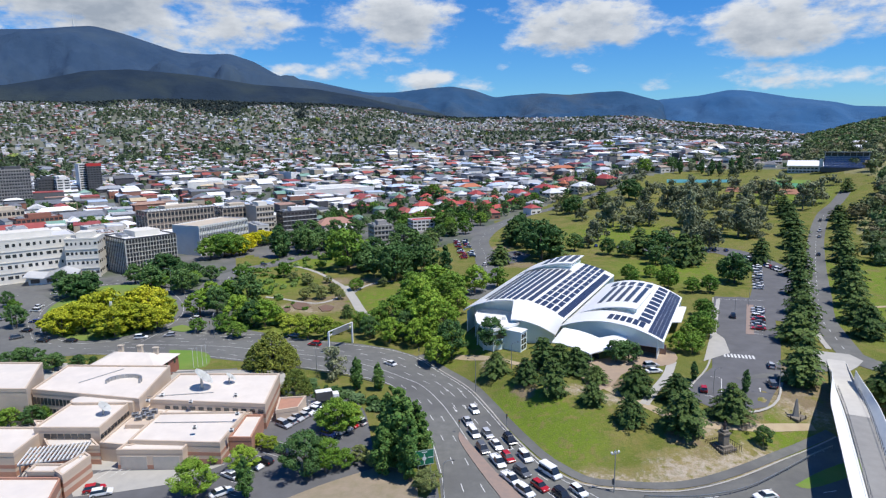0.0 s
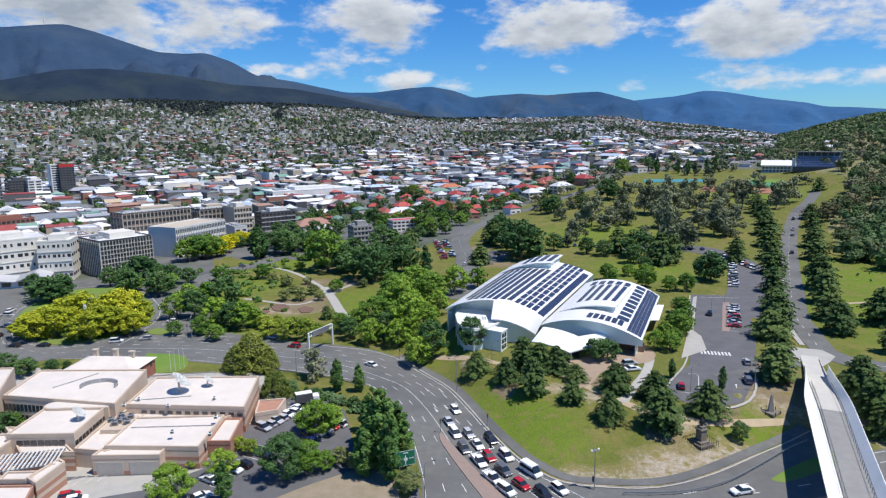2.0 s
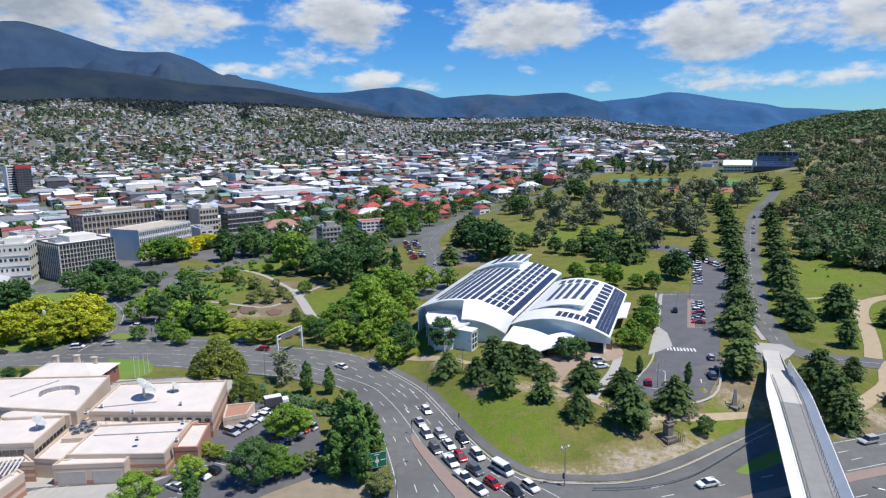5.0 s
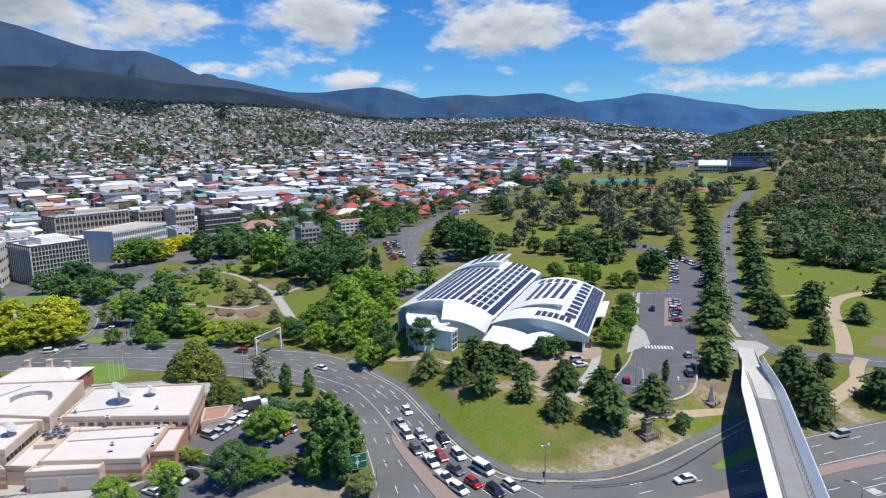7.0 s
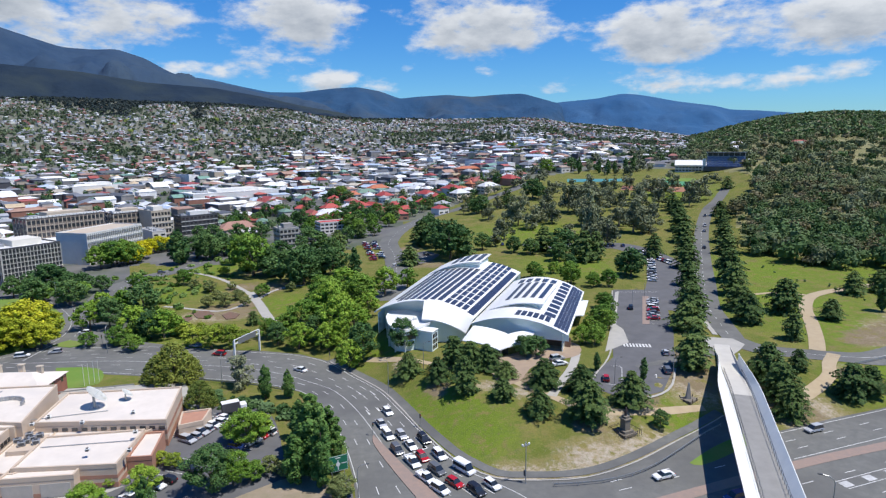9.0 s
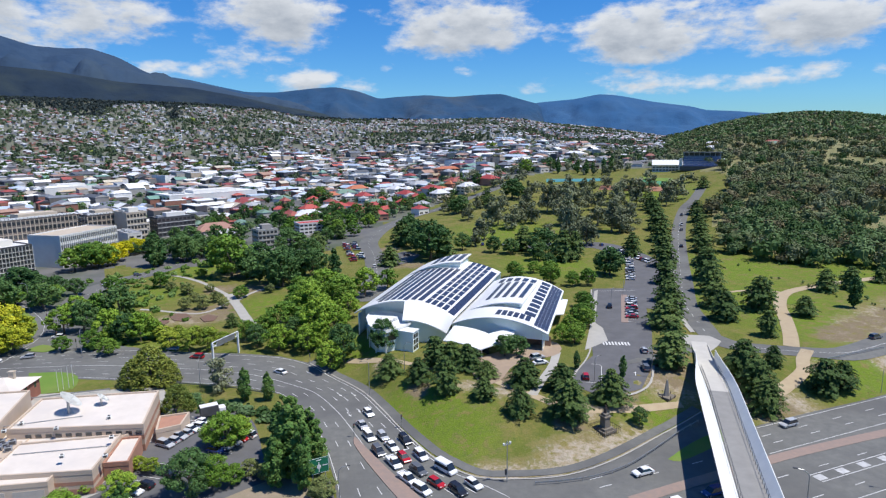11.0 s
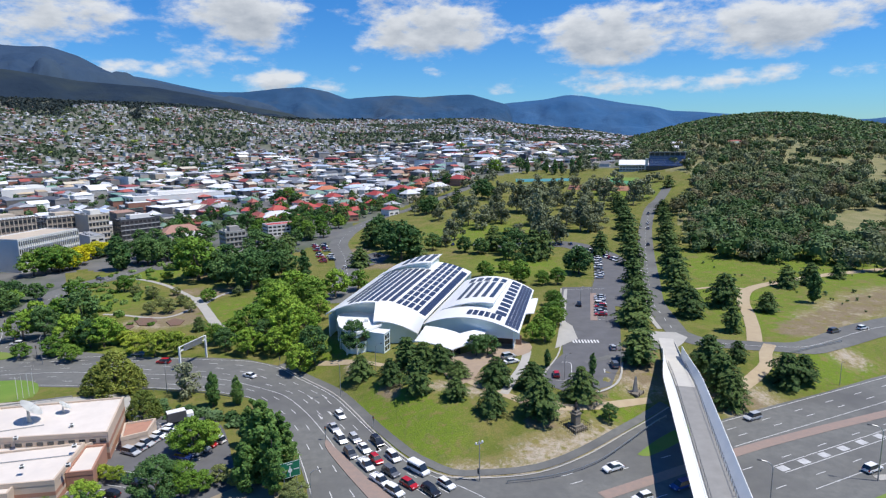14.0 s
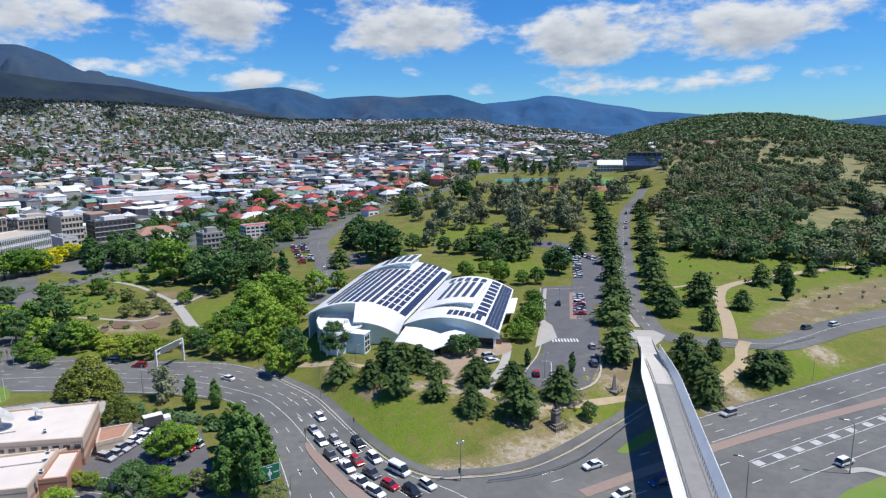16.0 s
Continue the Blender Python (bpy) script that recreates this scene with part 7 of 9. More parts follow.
office("brick_building", (-320.1, 490.7, 33.2, 11.7, -33.1), 16, 20, BRICK_RED, FLAT_ROOFS[3], 3, 10, "old red brick building with small windows")
office("stone_building", (-351.7, 501.4, 22.6, 15.6, -35.0), 18, 20, TAN, FLAT_ROOFS[2], 3, 7, "tan building with small windows")
office("warehouse", (-119.1, 694.9, 96.0, 12.0, -9.7), 40, 24, OFF_WHITE, WHITE_ROOF, 2, 9, "long white-roofed warehouse in the town", blank=("front",))
office("warehouse", (-289.6, 781.8, 59.9, 9.2, -20.3), 40, 24, OFF_WHITE, WHITE_ROOF, 2, 5, "white-roofed warehouse among town blocks", blank=("front",))
office("apartment_block", (-39.4, 406.6, 12.7, 12.9, -5.5), 12, 20, CONCRETE, FLAT_ROOFS[1], 4, 5, "grey stone apartment block among trees", GREY_CONC)
office("hotel_block", (-11.2, 458.4, 22.8, 7.6, -1.4), 12, 20, OFF_WHITE, RED_PAINT, 3, 7, "white block with a bright red roof", penthouse=False)
single("civic_hall", (-84.0, 478.0, 30, 17, 6.5, 5.0, 28), False, "large old hall with a faded rust-red hip roof", "hall", "", material("faded_tiles", (0.37, 0.20, 0.15), 0.8, 0, (0.30, 0.17, 0.13), 0.4, 0.8))
single("red_roof_house", (*(-18.3, 535.3, 33.3, 9.8, -2.0)[:2], 26, 15, 6.0, 4.0, 20), False, "large house with bright red tiled roofs", "house", "")
sports_hall = office("sports_hall", (363.5, 625.5, 30.0, 6.0, 30.2), 24, 0, OFF_WHITE, WHITE_ROOF, 2, 9, "white-roofed sports hall on the hill", penthouse=False)
meshed("canopy_roof", [(-16, -2, 6.9), (16, -2, 6.9), (16, 25, 11.4), (-16, 25, 11.4), (-16, -2, 7.3), (16, -2, 7.3), (16, 25, 11.8), (-16, 25, 11.8)], [(3, 2, 1, 0), (4, 5, 6, 7), (0, 1, 5, 4), (1, 2, 6, 5), (2, 3, 7, 6), (3, 0, 4, 7)], WHITE_ROOF, sports_hall, "sloping white sheet roof")
BLUE_SEAT = material("blue_seats", (0.07, 0.11, 0.26), 0.7, 0, (0.24, 0.27, 0.36), 0.5, 0.8)


def make_grandstand():
    x, y, w, h, az = (383.0, 592.0, 36.0, 18.0, 33.0)
    t = empty("grandstand", x, y, gz(x, y), -az, "blue-seated sports grandstand with a dark roof on the hill", "grandstand")
    for i in range(7):
        part("seat_tier", boxed((-w / 2, i * 1.7, -1, w / 2, i * 1.7 + 1.7, 3.0 + i * 1.75)), BLUE_SEAT, t)
    for i in range(8):
        u = -w / 2 + w * i / 7
        part("column", boxed((u - 0.3, 11.9, -1, u + 0.3, 12.5, h - 0.8)), STEEL, t)
        part("roof_truss", boxed((u - 0.2, 8.2, h - 1.3, u + 0.2, 12.5, h - 0.8)), STEEL, t)
    part("roof", boxed((-w / 2 - 1, 6.5, h - 0.8, w / 2 + 1, 14, h - 0.3)), FLAT_ROOFS[3], t)
    part("fascia", boxed((-w / 2 - 1.1, 6.3, h - 1.0, w / 2 + 1.1, 6.6, h - 0.2)), GREY_CONC, t)
    part("front_wall", boxed((-w / 2 - 3, -1.2, -1.5, w / 2 + 3, -0.6, 3.2)), CHARCOAL, t)
    for i in range(9):
        part("stair_flight", boxed((w / 2 + 4.2 + i * 1.1, 0, -1.5, w / 2 + 5.3 + i * 1.1, 3.0, h * 0.55 - i * 1.05)), OFF_WHITE, t)
    for i in range(7):
        part("tier_rail", boxed((-w / 2, i * 1.7 - 0.02, 3.0 + i * 1.75 - 0.5, w / 2, i * 1.7 + 0.06, 3.0 + i * 1.75 - 0.15)), STEEL, t)
    for i in range(6):
        u = -w / 2 + w * (i + 0.5) / 6
        for m_ in range(7):
            part("aisle_step", boxed((u - 0.45, m_ * 1.7 - 0.05, 2.5 + m_ * 1.75, u + 0.45, m_ * 1.7 + 1.6, 3.06 + m_ * 1.75)), CONCRETE, t)
    part("rear_wall", boxed((-w / 2, 12.6, -1, w / 2, 13.2, h - 0.85)), CHARCOAL, t)
    for u in (-w / 2 - 2.5, w / 2 + 2.5):
        part("side_wing", boxed((u - 1.5, 2, -1, u + 1.5, 13, h * 0.6)), OFF_WHITE, t)


make_grandstand()
# ---------------------------------------------------------------- yards, lawns and crossings
patch("studio_site", [(-100.7, 111.0), (-160.2, 184.6), (-134.3, 193.7), (-82.3, 184.4), (-50.3, 183.3), (-43.1, 167.6), (-44.3, 143.1), (-47.8, 124.5), (-72.7, 110.4)], CONCRETE, 0.03, "pale paved ground under the studio buildings", category="paving", round_=False)
patch("studio_yard", [(-96.6, 114.4), (-91.7, 110.8), (0.9, 98.6), (-1.3, 112.3), (-2.3, 121.2), (-6.2, 130.9), (-12.7, 148.5), (-22.1, 167.0), (-36.6, 167.4), (-43.1, 167.6), (-43.9, 156.2), (-44.8, 144.7), (-49.6, 128.2), (-56.4, 124.7), (-72.4, 124.7), (-81.9, 124.2), (-79.6, 114.4)], ASPHALT_DARK, 0.06, "dark asphalt yard and car park with white bays", category="car park", round_=False)
patch("studio_forecourt", [(-73.3, 124.0), (-56.2, 124.3), (-48.4, 126.5), (-57.4, 118.5), (-66.6, 115.8), (-75.0, 114.3), (-79.9, 120.7)], CONCRETE, 0.09, "pale worn concrete forecourt", category="paving", round_=False)
patch("gravel_lot", [(-31.9, 112.6), (-26.6, 116.9), (-20.2, 121.1), (-13.4, 124.9), (-9.1, 125.5), (-6.4, 119.0), (-7.5, 108.1), (-29.3, 108.6)], BARE, 0.10, "bare stony vacant lot", category="ground")
patch("verge_1", [(-46.4, 167.7), (-42.7, 180.7), (-31.4, 174.8), (-20.5, 167.7), (-13.2, 155.3), (-7.3, 142.1), (-4.2, 128.3), (-2.8, 114.8), (-5.6, 112.8), (-9.0, 123.6), (-12.7, 131.1), (-16.8, 133.8), (-18.5, 142.4), (-22.2, 155.6), (-29.8, 165.2), (-35.8, 163.4)], GRASS, 0.08, "grass verge under the roadside trees", category="verge")
patch("roundabout_island", [(-148.8, 224.3), (-163.9, 245.9), (-172.6, 270.5), (-169.2, 299.5), (-143.4, 298.2), (-118.5, 267.0), (-109.1, 240.3), (-114.1, 222.9), (-129.3, 214.3)], LAWN, 0.03, "round green traffic island planted with golden trees", category="traffic island", depth=0.18, cell=60)
patch("traffic_island", [(-105.0, 226.7), (-101.8, 232.3), (-94.3, 226.2), (-98.2, 223.6)], LAWN, 0.03, "small green splitter island", category="traffic island", depth=0.16, cell=60)
patch("front_lawn", [(-94.0, 203.2), (-83.8, 201.7), (-77.8, 197.0), (-75.4, 186.6), (-82.3, 184.4), (-87.0, 187.0)], LAWN, 0.10, "mown green lawn with flagpoles", category="lawn")
patch("pool_forecourt", [(37.2, 172.1), (44.1, 175.9), (53.2, 179.6), (69.6, 184.6), (67.6, 173.1), (52.0, 166.9), (44.0, 156.0), (38.6, 155.3)], material("buff_paving", (0.36, 0.27, 0.19), 0.9, 0, (0.29, 0.22, 0.16), 0.6, 0.9, 3.0, 0.01), 0.1, "buff brick-paved forecourt before the entrance", category="paving")
patch("pool_plaza", [(89.3, 199.4), (110.9, 244.5), (113.2, 246.2), (91.7, 200.5), (91.7, 194.5), (87.4, 181.1), (79.3, 175.9), (76.4, 174.1)], CONCRETE, 0.14, "pale concrete plaza and walkway", category="paving", round_=False)
patch("shoulder_lawn", [(89.0, 81.9), (106.8, 88.7), (119.5, 91.1), (143.9, 93.8), (190.0, 60.0), (140.0, 40.0)], LAWN, 0.08, "green grass beside the highway", category="verge", round_=False)
patch("ramp_island", [(70.8, 115.4), (80.2, 121.1), (91.1, 125.7), (97.1, 126.2), (89.6, 121.3), (80.3, 116.7), (72.8, 114.0)], LAWN, 0.08, "narrow green traffic island by the ramp", category="traffic island")
patch("sports_oval", [(294.2, 560.7), (321.1, 604.8), (341.5, 577.3), (319.9, 530.2)], LAWN, 0.15, "green sports ground on the hill", category="court", round_=False)
patch("sports_court", [(251.0, 551.1), (264.1, 574.6), (312.5, 531.9), (301.7, 507.3)], material("clay_court", (0.34, 0.16, 0.09), 0.9, 0, (0.28, 0.14, 0.09), 0.2, 0.8), 0.32, "orange-brown clay tennis courts", category="court", round_=False)
patch("sports_court", [(228.2, 632.5), (288.4, 613.7), (280.8, 597.1), (221.0, 612.0)], material("blue_court", (0.05, 0.20, 0.28), 0.7, 0, (0.06, 0.24, 0.2), 0.1, 0.8), 0.3, "blue-green sports court", category="court", round_=False)
patch("sports_court", [(311.0, 580.7), (326.7, 562.2), (315.4, 539.6), (298.3, 558.2)], material("green_court", (0.06, 0.22, 0.12), 0.7, 0, (0.07, 0.26, 0.10), 0.1, 0.8), 0.3, "green sports court on the hill", category="court", round_=False)
ribbon("footpath_14", [(168.2, 278.9), (149.3, 246.1), (134.6, 218.9), (124.3, 197.9), (119.0, 183.3)], 1.6, CONCRETE, 0.2, label="pale footway edge beside the avenue", category="path")
patch("car_park_3", [(29.9, 347.8), (42.7, 360.3), (50.1, 346.6), (42.5, 328.7), (30.2, 316.8)], ASPHALT_DARK, 0.12, "small asphalt parking area by the curving street", category="car park", round_=False)
for bay in range(7):
    a, b = np.array((30.3, 329.1)), np.array((45.1, 343.0))
    q = a + (b - a) * bay / 6
    dashes("bay_line", [tuple(q), tuple(q + np.array((1.6, 4.2)))], 5.0, 0, 0.16, lift=0.15)
ribbon("footpath_11", [(-81.2, 275.1), (-73.6, 271.7), (-66.5, 267.4), (-60.8, 264.2), (-54.4, 262.9), (-49.1, 268.5), (-45.3, 279.4)], 1.8, CONCRETE, 0.08, label="narrow stone garden path", category="path")
ribbon("footpath_12", [(-90.2, 347.6), (-79.3, 340.6), (-66.4, 325.0), (-55.8, 306.9), (-48.4, 293.0)], 2.2, CONCRETE, 0.08, label="narrow stone garden path", category="path")
ribbon("footpath_13", [(-42.6, 279.0), (-37.9, 292.0), (-31.1, 297.9), (-23.5, 297.3)], 2.0, CONCRETE, 0.08, label="narrow stone garden path", category="path")
BED = material("planted_bed", (0.13, 0.105, 0.07), 0.95, 0, (0.20, 0.10, 0.075), 0.9, 0.8, 3.0, 0.25)
for ring_pts in ([(-65.5, 259.7), (-64.1, 264.3), (-59.9, 263.2), (-56.9, 257.5), (-58.7, 252.2), (-62.7, 253.3)], [(-53.4, 255.5), (-51.1, 260.0), (-46.5, 256.1), (-47.1, 249.9), (-50.5, 249.2)], [(-68.5, 253.5), (-67.2, 258.0), (-64.2, 252.5), (-65.5, 248.2)]):
    patch("flower_bed", ring_pts, BED, 0.04, "low planted flower bed with a stone edge", category="flower bed", depth=0.25, round_=False)
ribbon("road_5", [(-100.4, 244.8), (-111.0, 282.9), (-115.0, 314.1), (-107.7, 336.3), (-94.4, 357.8), (-86.5, 382.8), (-73.6, 411.0)], 12.0, ASPHALT, 0.09, label="grey town street leading off the roundabout", category="road")
ribbon("road_6", [(-212.2, 267.6), (-211.5, 288.0), (-200.8, 296.5), (-186.6, 310.3), (-172.2, 316.0)], 10.0, ASPHALT, 0.09, label="grey town street before the hospital", category="road")
for k in range(9):
    a, b = np.array((84.6, 179.2)), np.array((92.2, 176.9))
    p = a + (b - a) * k / 8
    d = (b - a) / np.linalg.norm(b - a)
    n = np.array((-d[1], d[0]))
    vs = [(*(p + d * u + n * v), gz(*p) + 0.13) for u, v in ((0, -1.6), (0.55, -1.6), (0.55, 1.6), (0, 1.6))]
    tagged(meshed("crossing_stripe", vs, [(0, 1, 2, 3)], WHITE_PAINT), "white zebra crossing stripe", "road marking", "zebra crossing", "structure")


def bays(p, q, depth, n, lift):
    """White bay lines, n along the line from p to q."""
    p, q = np.array(p), np.array(q)
    d = (q - p) / np.linalg.norm(q - p)
    nn = np.array((-d[1], d[0])) * depth
    for i in range(n + 1):
        c = p + (q - p) * i / n
        dashes("bay_line", [tuple(c), tuple(c + nn)], 5.0, 0, 0.14, lift=lift)


bays((-42.6, 119.9), (-35.3, 134.3), 4.8, 9, 0.085)
bays((-40.8, 145.5), (-33.4, 157.4), 4.8, 8, 0.085)
bays((-26.1, 134.1), (-20.9, 144.9), 4.8, 6, 0.085)
bays((-44.6, 108.9), (-40.6, 117.3), 4.8, 5, 0.085)
bays((124.0, 232.2), (106.2, 198.2), -4.6, 10, 0.15)
dashes("lane_marking", spline([(120.5, 174.9), (128.1, 195.1), (137.4, 218.0), (158.4, 255.4), (193.6, 316.3), (229.7, 376.4), (267.4, 432.0)], 3), 3.0, 6.0, 0.15, lift=0.18)
dashes("lane_marking", spline([(123.8, 168.8), (132.9, 162.4), (143.6, 157.3), (151.3, 155.0), (161.8, 157.0), (185.3, 163.9), (210.8, 168.2)], 3), 3.0, 0, 0.15, lift=0.16)
dashes("lane_marking", spline([(22.0, 304.5), (24.0, 351.0), (24.5, 401.8), (41.4, 466.7), (66.7, 513.1), (94.4, 537.6)], 3), 3.0, 5.0, 0.15, lift=0.15)

# ---------------------------------------------------------------- broadcasting centre: fittings
def dish(x, y, z, r, turn):
    t = empty("satellite_dish", x, y, z, turn, "large white satellite dish on a steel mount on the roof", "satellite dish", "roof dishes")
    bm = bmesh.new()
    rings, seg = 6, 24
    rows = [[bm.verts.new((0, 0, 0))]]
    for i in range(1, rings + 1):
        q = r * i / rings
        rows.append([bm.verts.new((q * math.cos(6.2832 * j / seg), q * math.sin(6.2832 * j / seg), 0.24 * q * q / r)) for j in range(seg)])
    for j in range(seg):
        bm.faces.new((rows[0][0], rows[1][j], rows[1][(j + 1) % seg]))
        for i in range(1, rings):
            bm.faces.new((rows[i][j], rows[i + 1][j], rows[i + 1][(j + 1) % seg], rows[i][(j + 1) % seg]))
    bmesh.ops.solidify(bm, geom=list(bm.faces), thickness=0.06)
    rod(bm, (0, 0, 0), (0, 0, 0.9 * r), 0.05, seg=6)
    bmesh.ops.transform(bm, matrix=pose(0, -0.3, r * 1.1, 42, 0, 0), verts=bm.verts)
    part("reflector", bm, WHITE_METAL, t, "white parabolic reflector", smooth=False)
    bm = bmesh.new()
    rod(bm, (0, 0, 0), (0, 0, r * 1.05), 0.14 * r, 0.10 * r, 8)
    for a in (0, 2.1, 4.2):
        rod(bm, (r * 0.45 * math.cos(a), r * 0.45 * math.sin(a), 0), (0, 0, r * 0.8), 0.05, seg=5)
    part("mount", bm, STEEL, t)


dish(*(-63.6, 153.9), 6.25, 2.8, 104)
dish(*(-57.6, 157.4), 6.25, 1.55, 104)
dish(*(-80.8, 137.8), 6.75, 1.65, 96)


def between(p, q):
    p, q = np.array(p), np.array(q)
    return np.degrees(np.arctan2(q[1] - p[1], q[0] - p[0]))


def make_old_house():
    x, y = (-94.2, 179.6)
    t = empty("old_house", x, y, 0, between((-106.2, 180.2), (-88.0, 178.1)), "old two-storey brick house with a pale tin hip roof", "house")
    w, d, h = 21, 13, 5.0
    part("wall", boxed((-w / 2, -d / 2, -0.3, w / 2, d / 2, h)), BRICK_RED, t)
    k = 5.5
    vs = [(-w / 2 - 0.6, -d / 2 - 0.6, h), (w / 2 + 0.6, -d / 2 - 0.6, h), (w / 2 + 0.6, d / 2 + 0.6, h), (-w / 2 - 0.6, d / 2 + 0.6, h), (-w / 2 + k, 0, h + 2.6), (w / 2 - k, 0, h + 2.6)]
    meshed("roof", vs, [(0, 1, 5, 4), (2, 3, 4, 5), (1, 2, 5), (3, 0, 4), (3, 2, 1, 0)], PALE_ROOF, t, "pale tin hip roof")
    for u, v in ((-5.5, 2.5), (0.5, 3.0), (6.5, 1.5)):
        c = part("chimney", boxed((u - 0.7, v - 0.5, h + 0.2, u + 0.7, v + 0.5, h + 3.6)), TAN, t)
        part("chimney_cap", boxed((u - 0.85, v - 0.65, h + 3.6, u + 0.85, v + 0.65, h + 3.85)), TAN, c)
    for i in range(6):
        for z in (0.9, 3.2):
            u = -w / 2 + w * (i + 0.5) / 6
            part("window", boxed((u - 0.5, -d / 2 - 0.05, z, u + 0.5, -d / 2 + 0.05, z + 1.4)), DARK_GLASS, t)
    for i in range(3):
        v = -d / 2 + d * (i + 0.5) / 3
        part("window", boxed((w / 2 - 0.05, v - 0.5, 3.0, w / 2 + 0.05, v + 0.5, 4.4)), DARK_GLASS, t)


make_old_house()


def wall_row(name, thing, p, q, z0, z1, n, fill, mat, proud=0.08):
    """n panels in a row along the wall foot from p to q."""
    p, q = np.array(p), np.array(q)
    d = (q - p) / np.linalg.norm(q - p)
    nn = np.array((d[1], -d[0]))
    for i in range(n):
        a, b = p + (q - p) * (i + 0.5 - fill / 2) / n, p + (q - p) * (i + 0.5 + fill / 2) / n
        vs = [(*(a + nn * o), z) for z in (z0, z1) for o in (-0.1, proud)] + [(*(b + nn * o), z) for z in (z0, z1) for o in (-0.1, proud)]
        meshed(name, vs, [(0, 1, 3, 2), (4, 6, 7, 5), (0, 4, 5, 1), (2, 3, 7, 6), (1, 5, 7, 3), (0, 2, 6, 4)], mat, thing)


studio = bpy.data.objects["broadcasting_centre"]
DOOR_GREY = material("roller_door", (0.46, 0.42, 0.37), 0.6, 0, (0.40, 0.37, 0.33), 0.8, 0.6)
wall_row("roller_door", studio, (-71.3, 124.9), (-56.9, 124.5), 0.1, 3.0, 2, 0.80, DOOR_GREY)
wall_row("window", studio, (-105.9, 150.6), (-90.4, 147.2), 4.2, 6.0, 14, 0.78, DARK_GLASS)
wall_row("window", studio, (-105.9, 150.6), (-90.4, 147.2), 1.6, 3.2, 14, 0.78, DARK_GLASS)
wall_row("window", studio, (-70.5, 146.3), (-44.1, 143.2), 4.3, 5.1, 12, 0.6, DARK_GLASS)
wall_row("window", studio, (-90.6, 130.7), (-79.7, 130.4), 4.4, 5.6, 7, 0.85, DARK_GLASS)
wall_row("window", studio, (-77.7, 130.4), (-77.7, 143.7), 4.2, 5.2, 9, 0.8, DARK_GLASS)


def roof_box(x, y, z, w, d, h, turn, mat, name="air_conditioner", label="grey rooftop air conditioning unit", cat="air conditioner"):
    t = empty(name, x, y, z, turn, label, cat, "roof plant")
    part("casing", boxed((-w / 2, -d / 2, 0.1, w / 2, d / 2, h), bevel=0.04), mat, t)
    part("grille", boxed((-w * 0.35, -d / 2 - 0.02, h * 0.25, w * 0.35, -d / 2 + 0.02, h * 0.85)), CHARCOAL, t)
    bm = bmesh.new()
    rod(bm, (0, 0, h), (0, 0, h + 0.12), min(w, d) * 0.35, seg=12)
    part("fan", bm, CHARCOAL, t)


for x, y in ([(-72.8, 138.3), (-72.3, 139.4), (-71.8, 140.7), (-70.1, 138.8), (-73.2, 142.6), (-74.5, 140.1), (-70.7, 141.9)]):
    roof_box(x, y, 5.1, 1.5, 1.1, 1.0, 20, STEEL)
for x, y in ([(-80.8, 144.7), (-79.6, 144.7), (-78.4, 144.6), (-74.0, 145.8), (-71.9, 149.2), (-62.9, 144.8), (-53.0, 148.6), (-56.4, 130.7), (-47.6, 129.1), (-49.1, 137.7)]):
    roof_box(x, y, 6.3, 0.9, 0.8, 0.7, 10, WHITE_METAL)
part("service_platform", boxed(((-74.0, 136.9)[0] - 1, (-74.0, 136.9)[1] - 1, 0.0, (-71.4, 142.3)[0] + 2, (-71.4, 142.3)[1] + 1, 5.05)), CREAM, studio)


# stair block with a rounded end and the curved screen on the rear roof
bm = bmesh.new()
prism(bm, [(-90.6 + 2.1 * math.cos(a), 145.4 + 2.1 * math.sin(a)) for a in np.radians(np.arange(90, 271, 15))] + [(-76.6, 143.3), (-76.6, 147.5)], 0.0, 7.35)
part("stair_block", bm, CREAM, studio, "cream stair block with a rounded end")
bm = bmesh.new()
prism(bm, [(-90.6 + 1.75 * math.cos(a), 145.4 + 1.75 * math.sin(a)) for a in np.radians(np.arange(90, 271, 15))] + [(-76.9, 143.65), (-76.9, 147.15)], 7.35, 7.42)
part("roof", bm, PALE_ROOF, studio)
for a0 in range(0, 12):
    a, b = radians(-10 + a0 * 17), radians(-10 + a0 * 17 + 15.5)
    bm = bmesh.new()
    prism(bm, [(-84.6 + q * math.cos(w), 155.2 + 0.8 * q * math.sin(w)) for q, w in ((4.6, a), (4.6, b), (4.15, b), (4.15, a))], 7.7, 8.75)
    part("screen_panel", bm, STEEL, studio, "grey curved roof screen")
for x, y, z, L, turn in ((-68.0, 150.0, 6.27, 17.0, 8.0), (-59.0, 137.0, 4.87, 19.0, 0.0), (-93.0, 160.0, 7.77, 12.0, 55.0)):
    t = empty("roof_pipe", x, y, z, turn, "thin grey service pipe along the flat roof", "pipe", "roof plant")
    part("run", rod(bmesh.new(), (-L / 2, 0, 0.16), (L / 2, 0, 0.16), 0.09, seg=6), STEEL, t)
    for u in np.linspace(-L / 2 + 0.5, L / 2 - 0.5, 6):
        part("bracket", boxed((u - 0.06, -0.15, 0.0, u + 0.06, 0.15, 0.12)), STEEL, t)


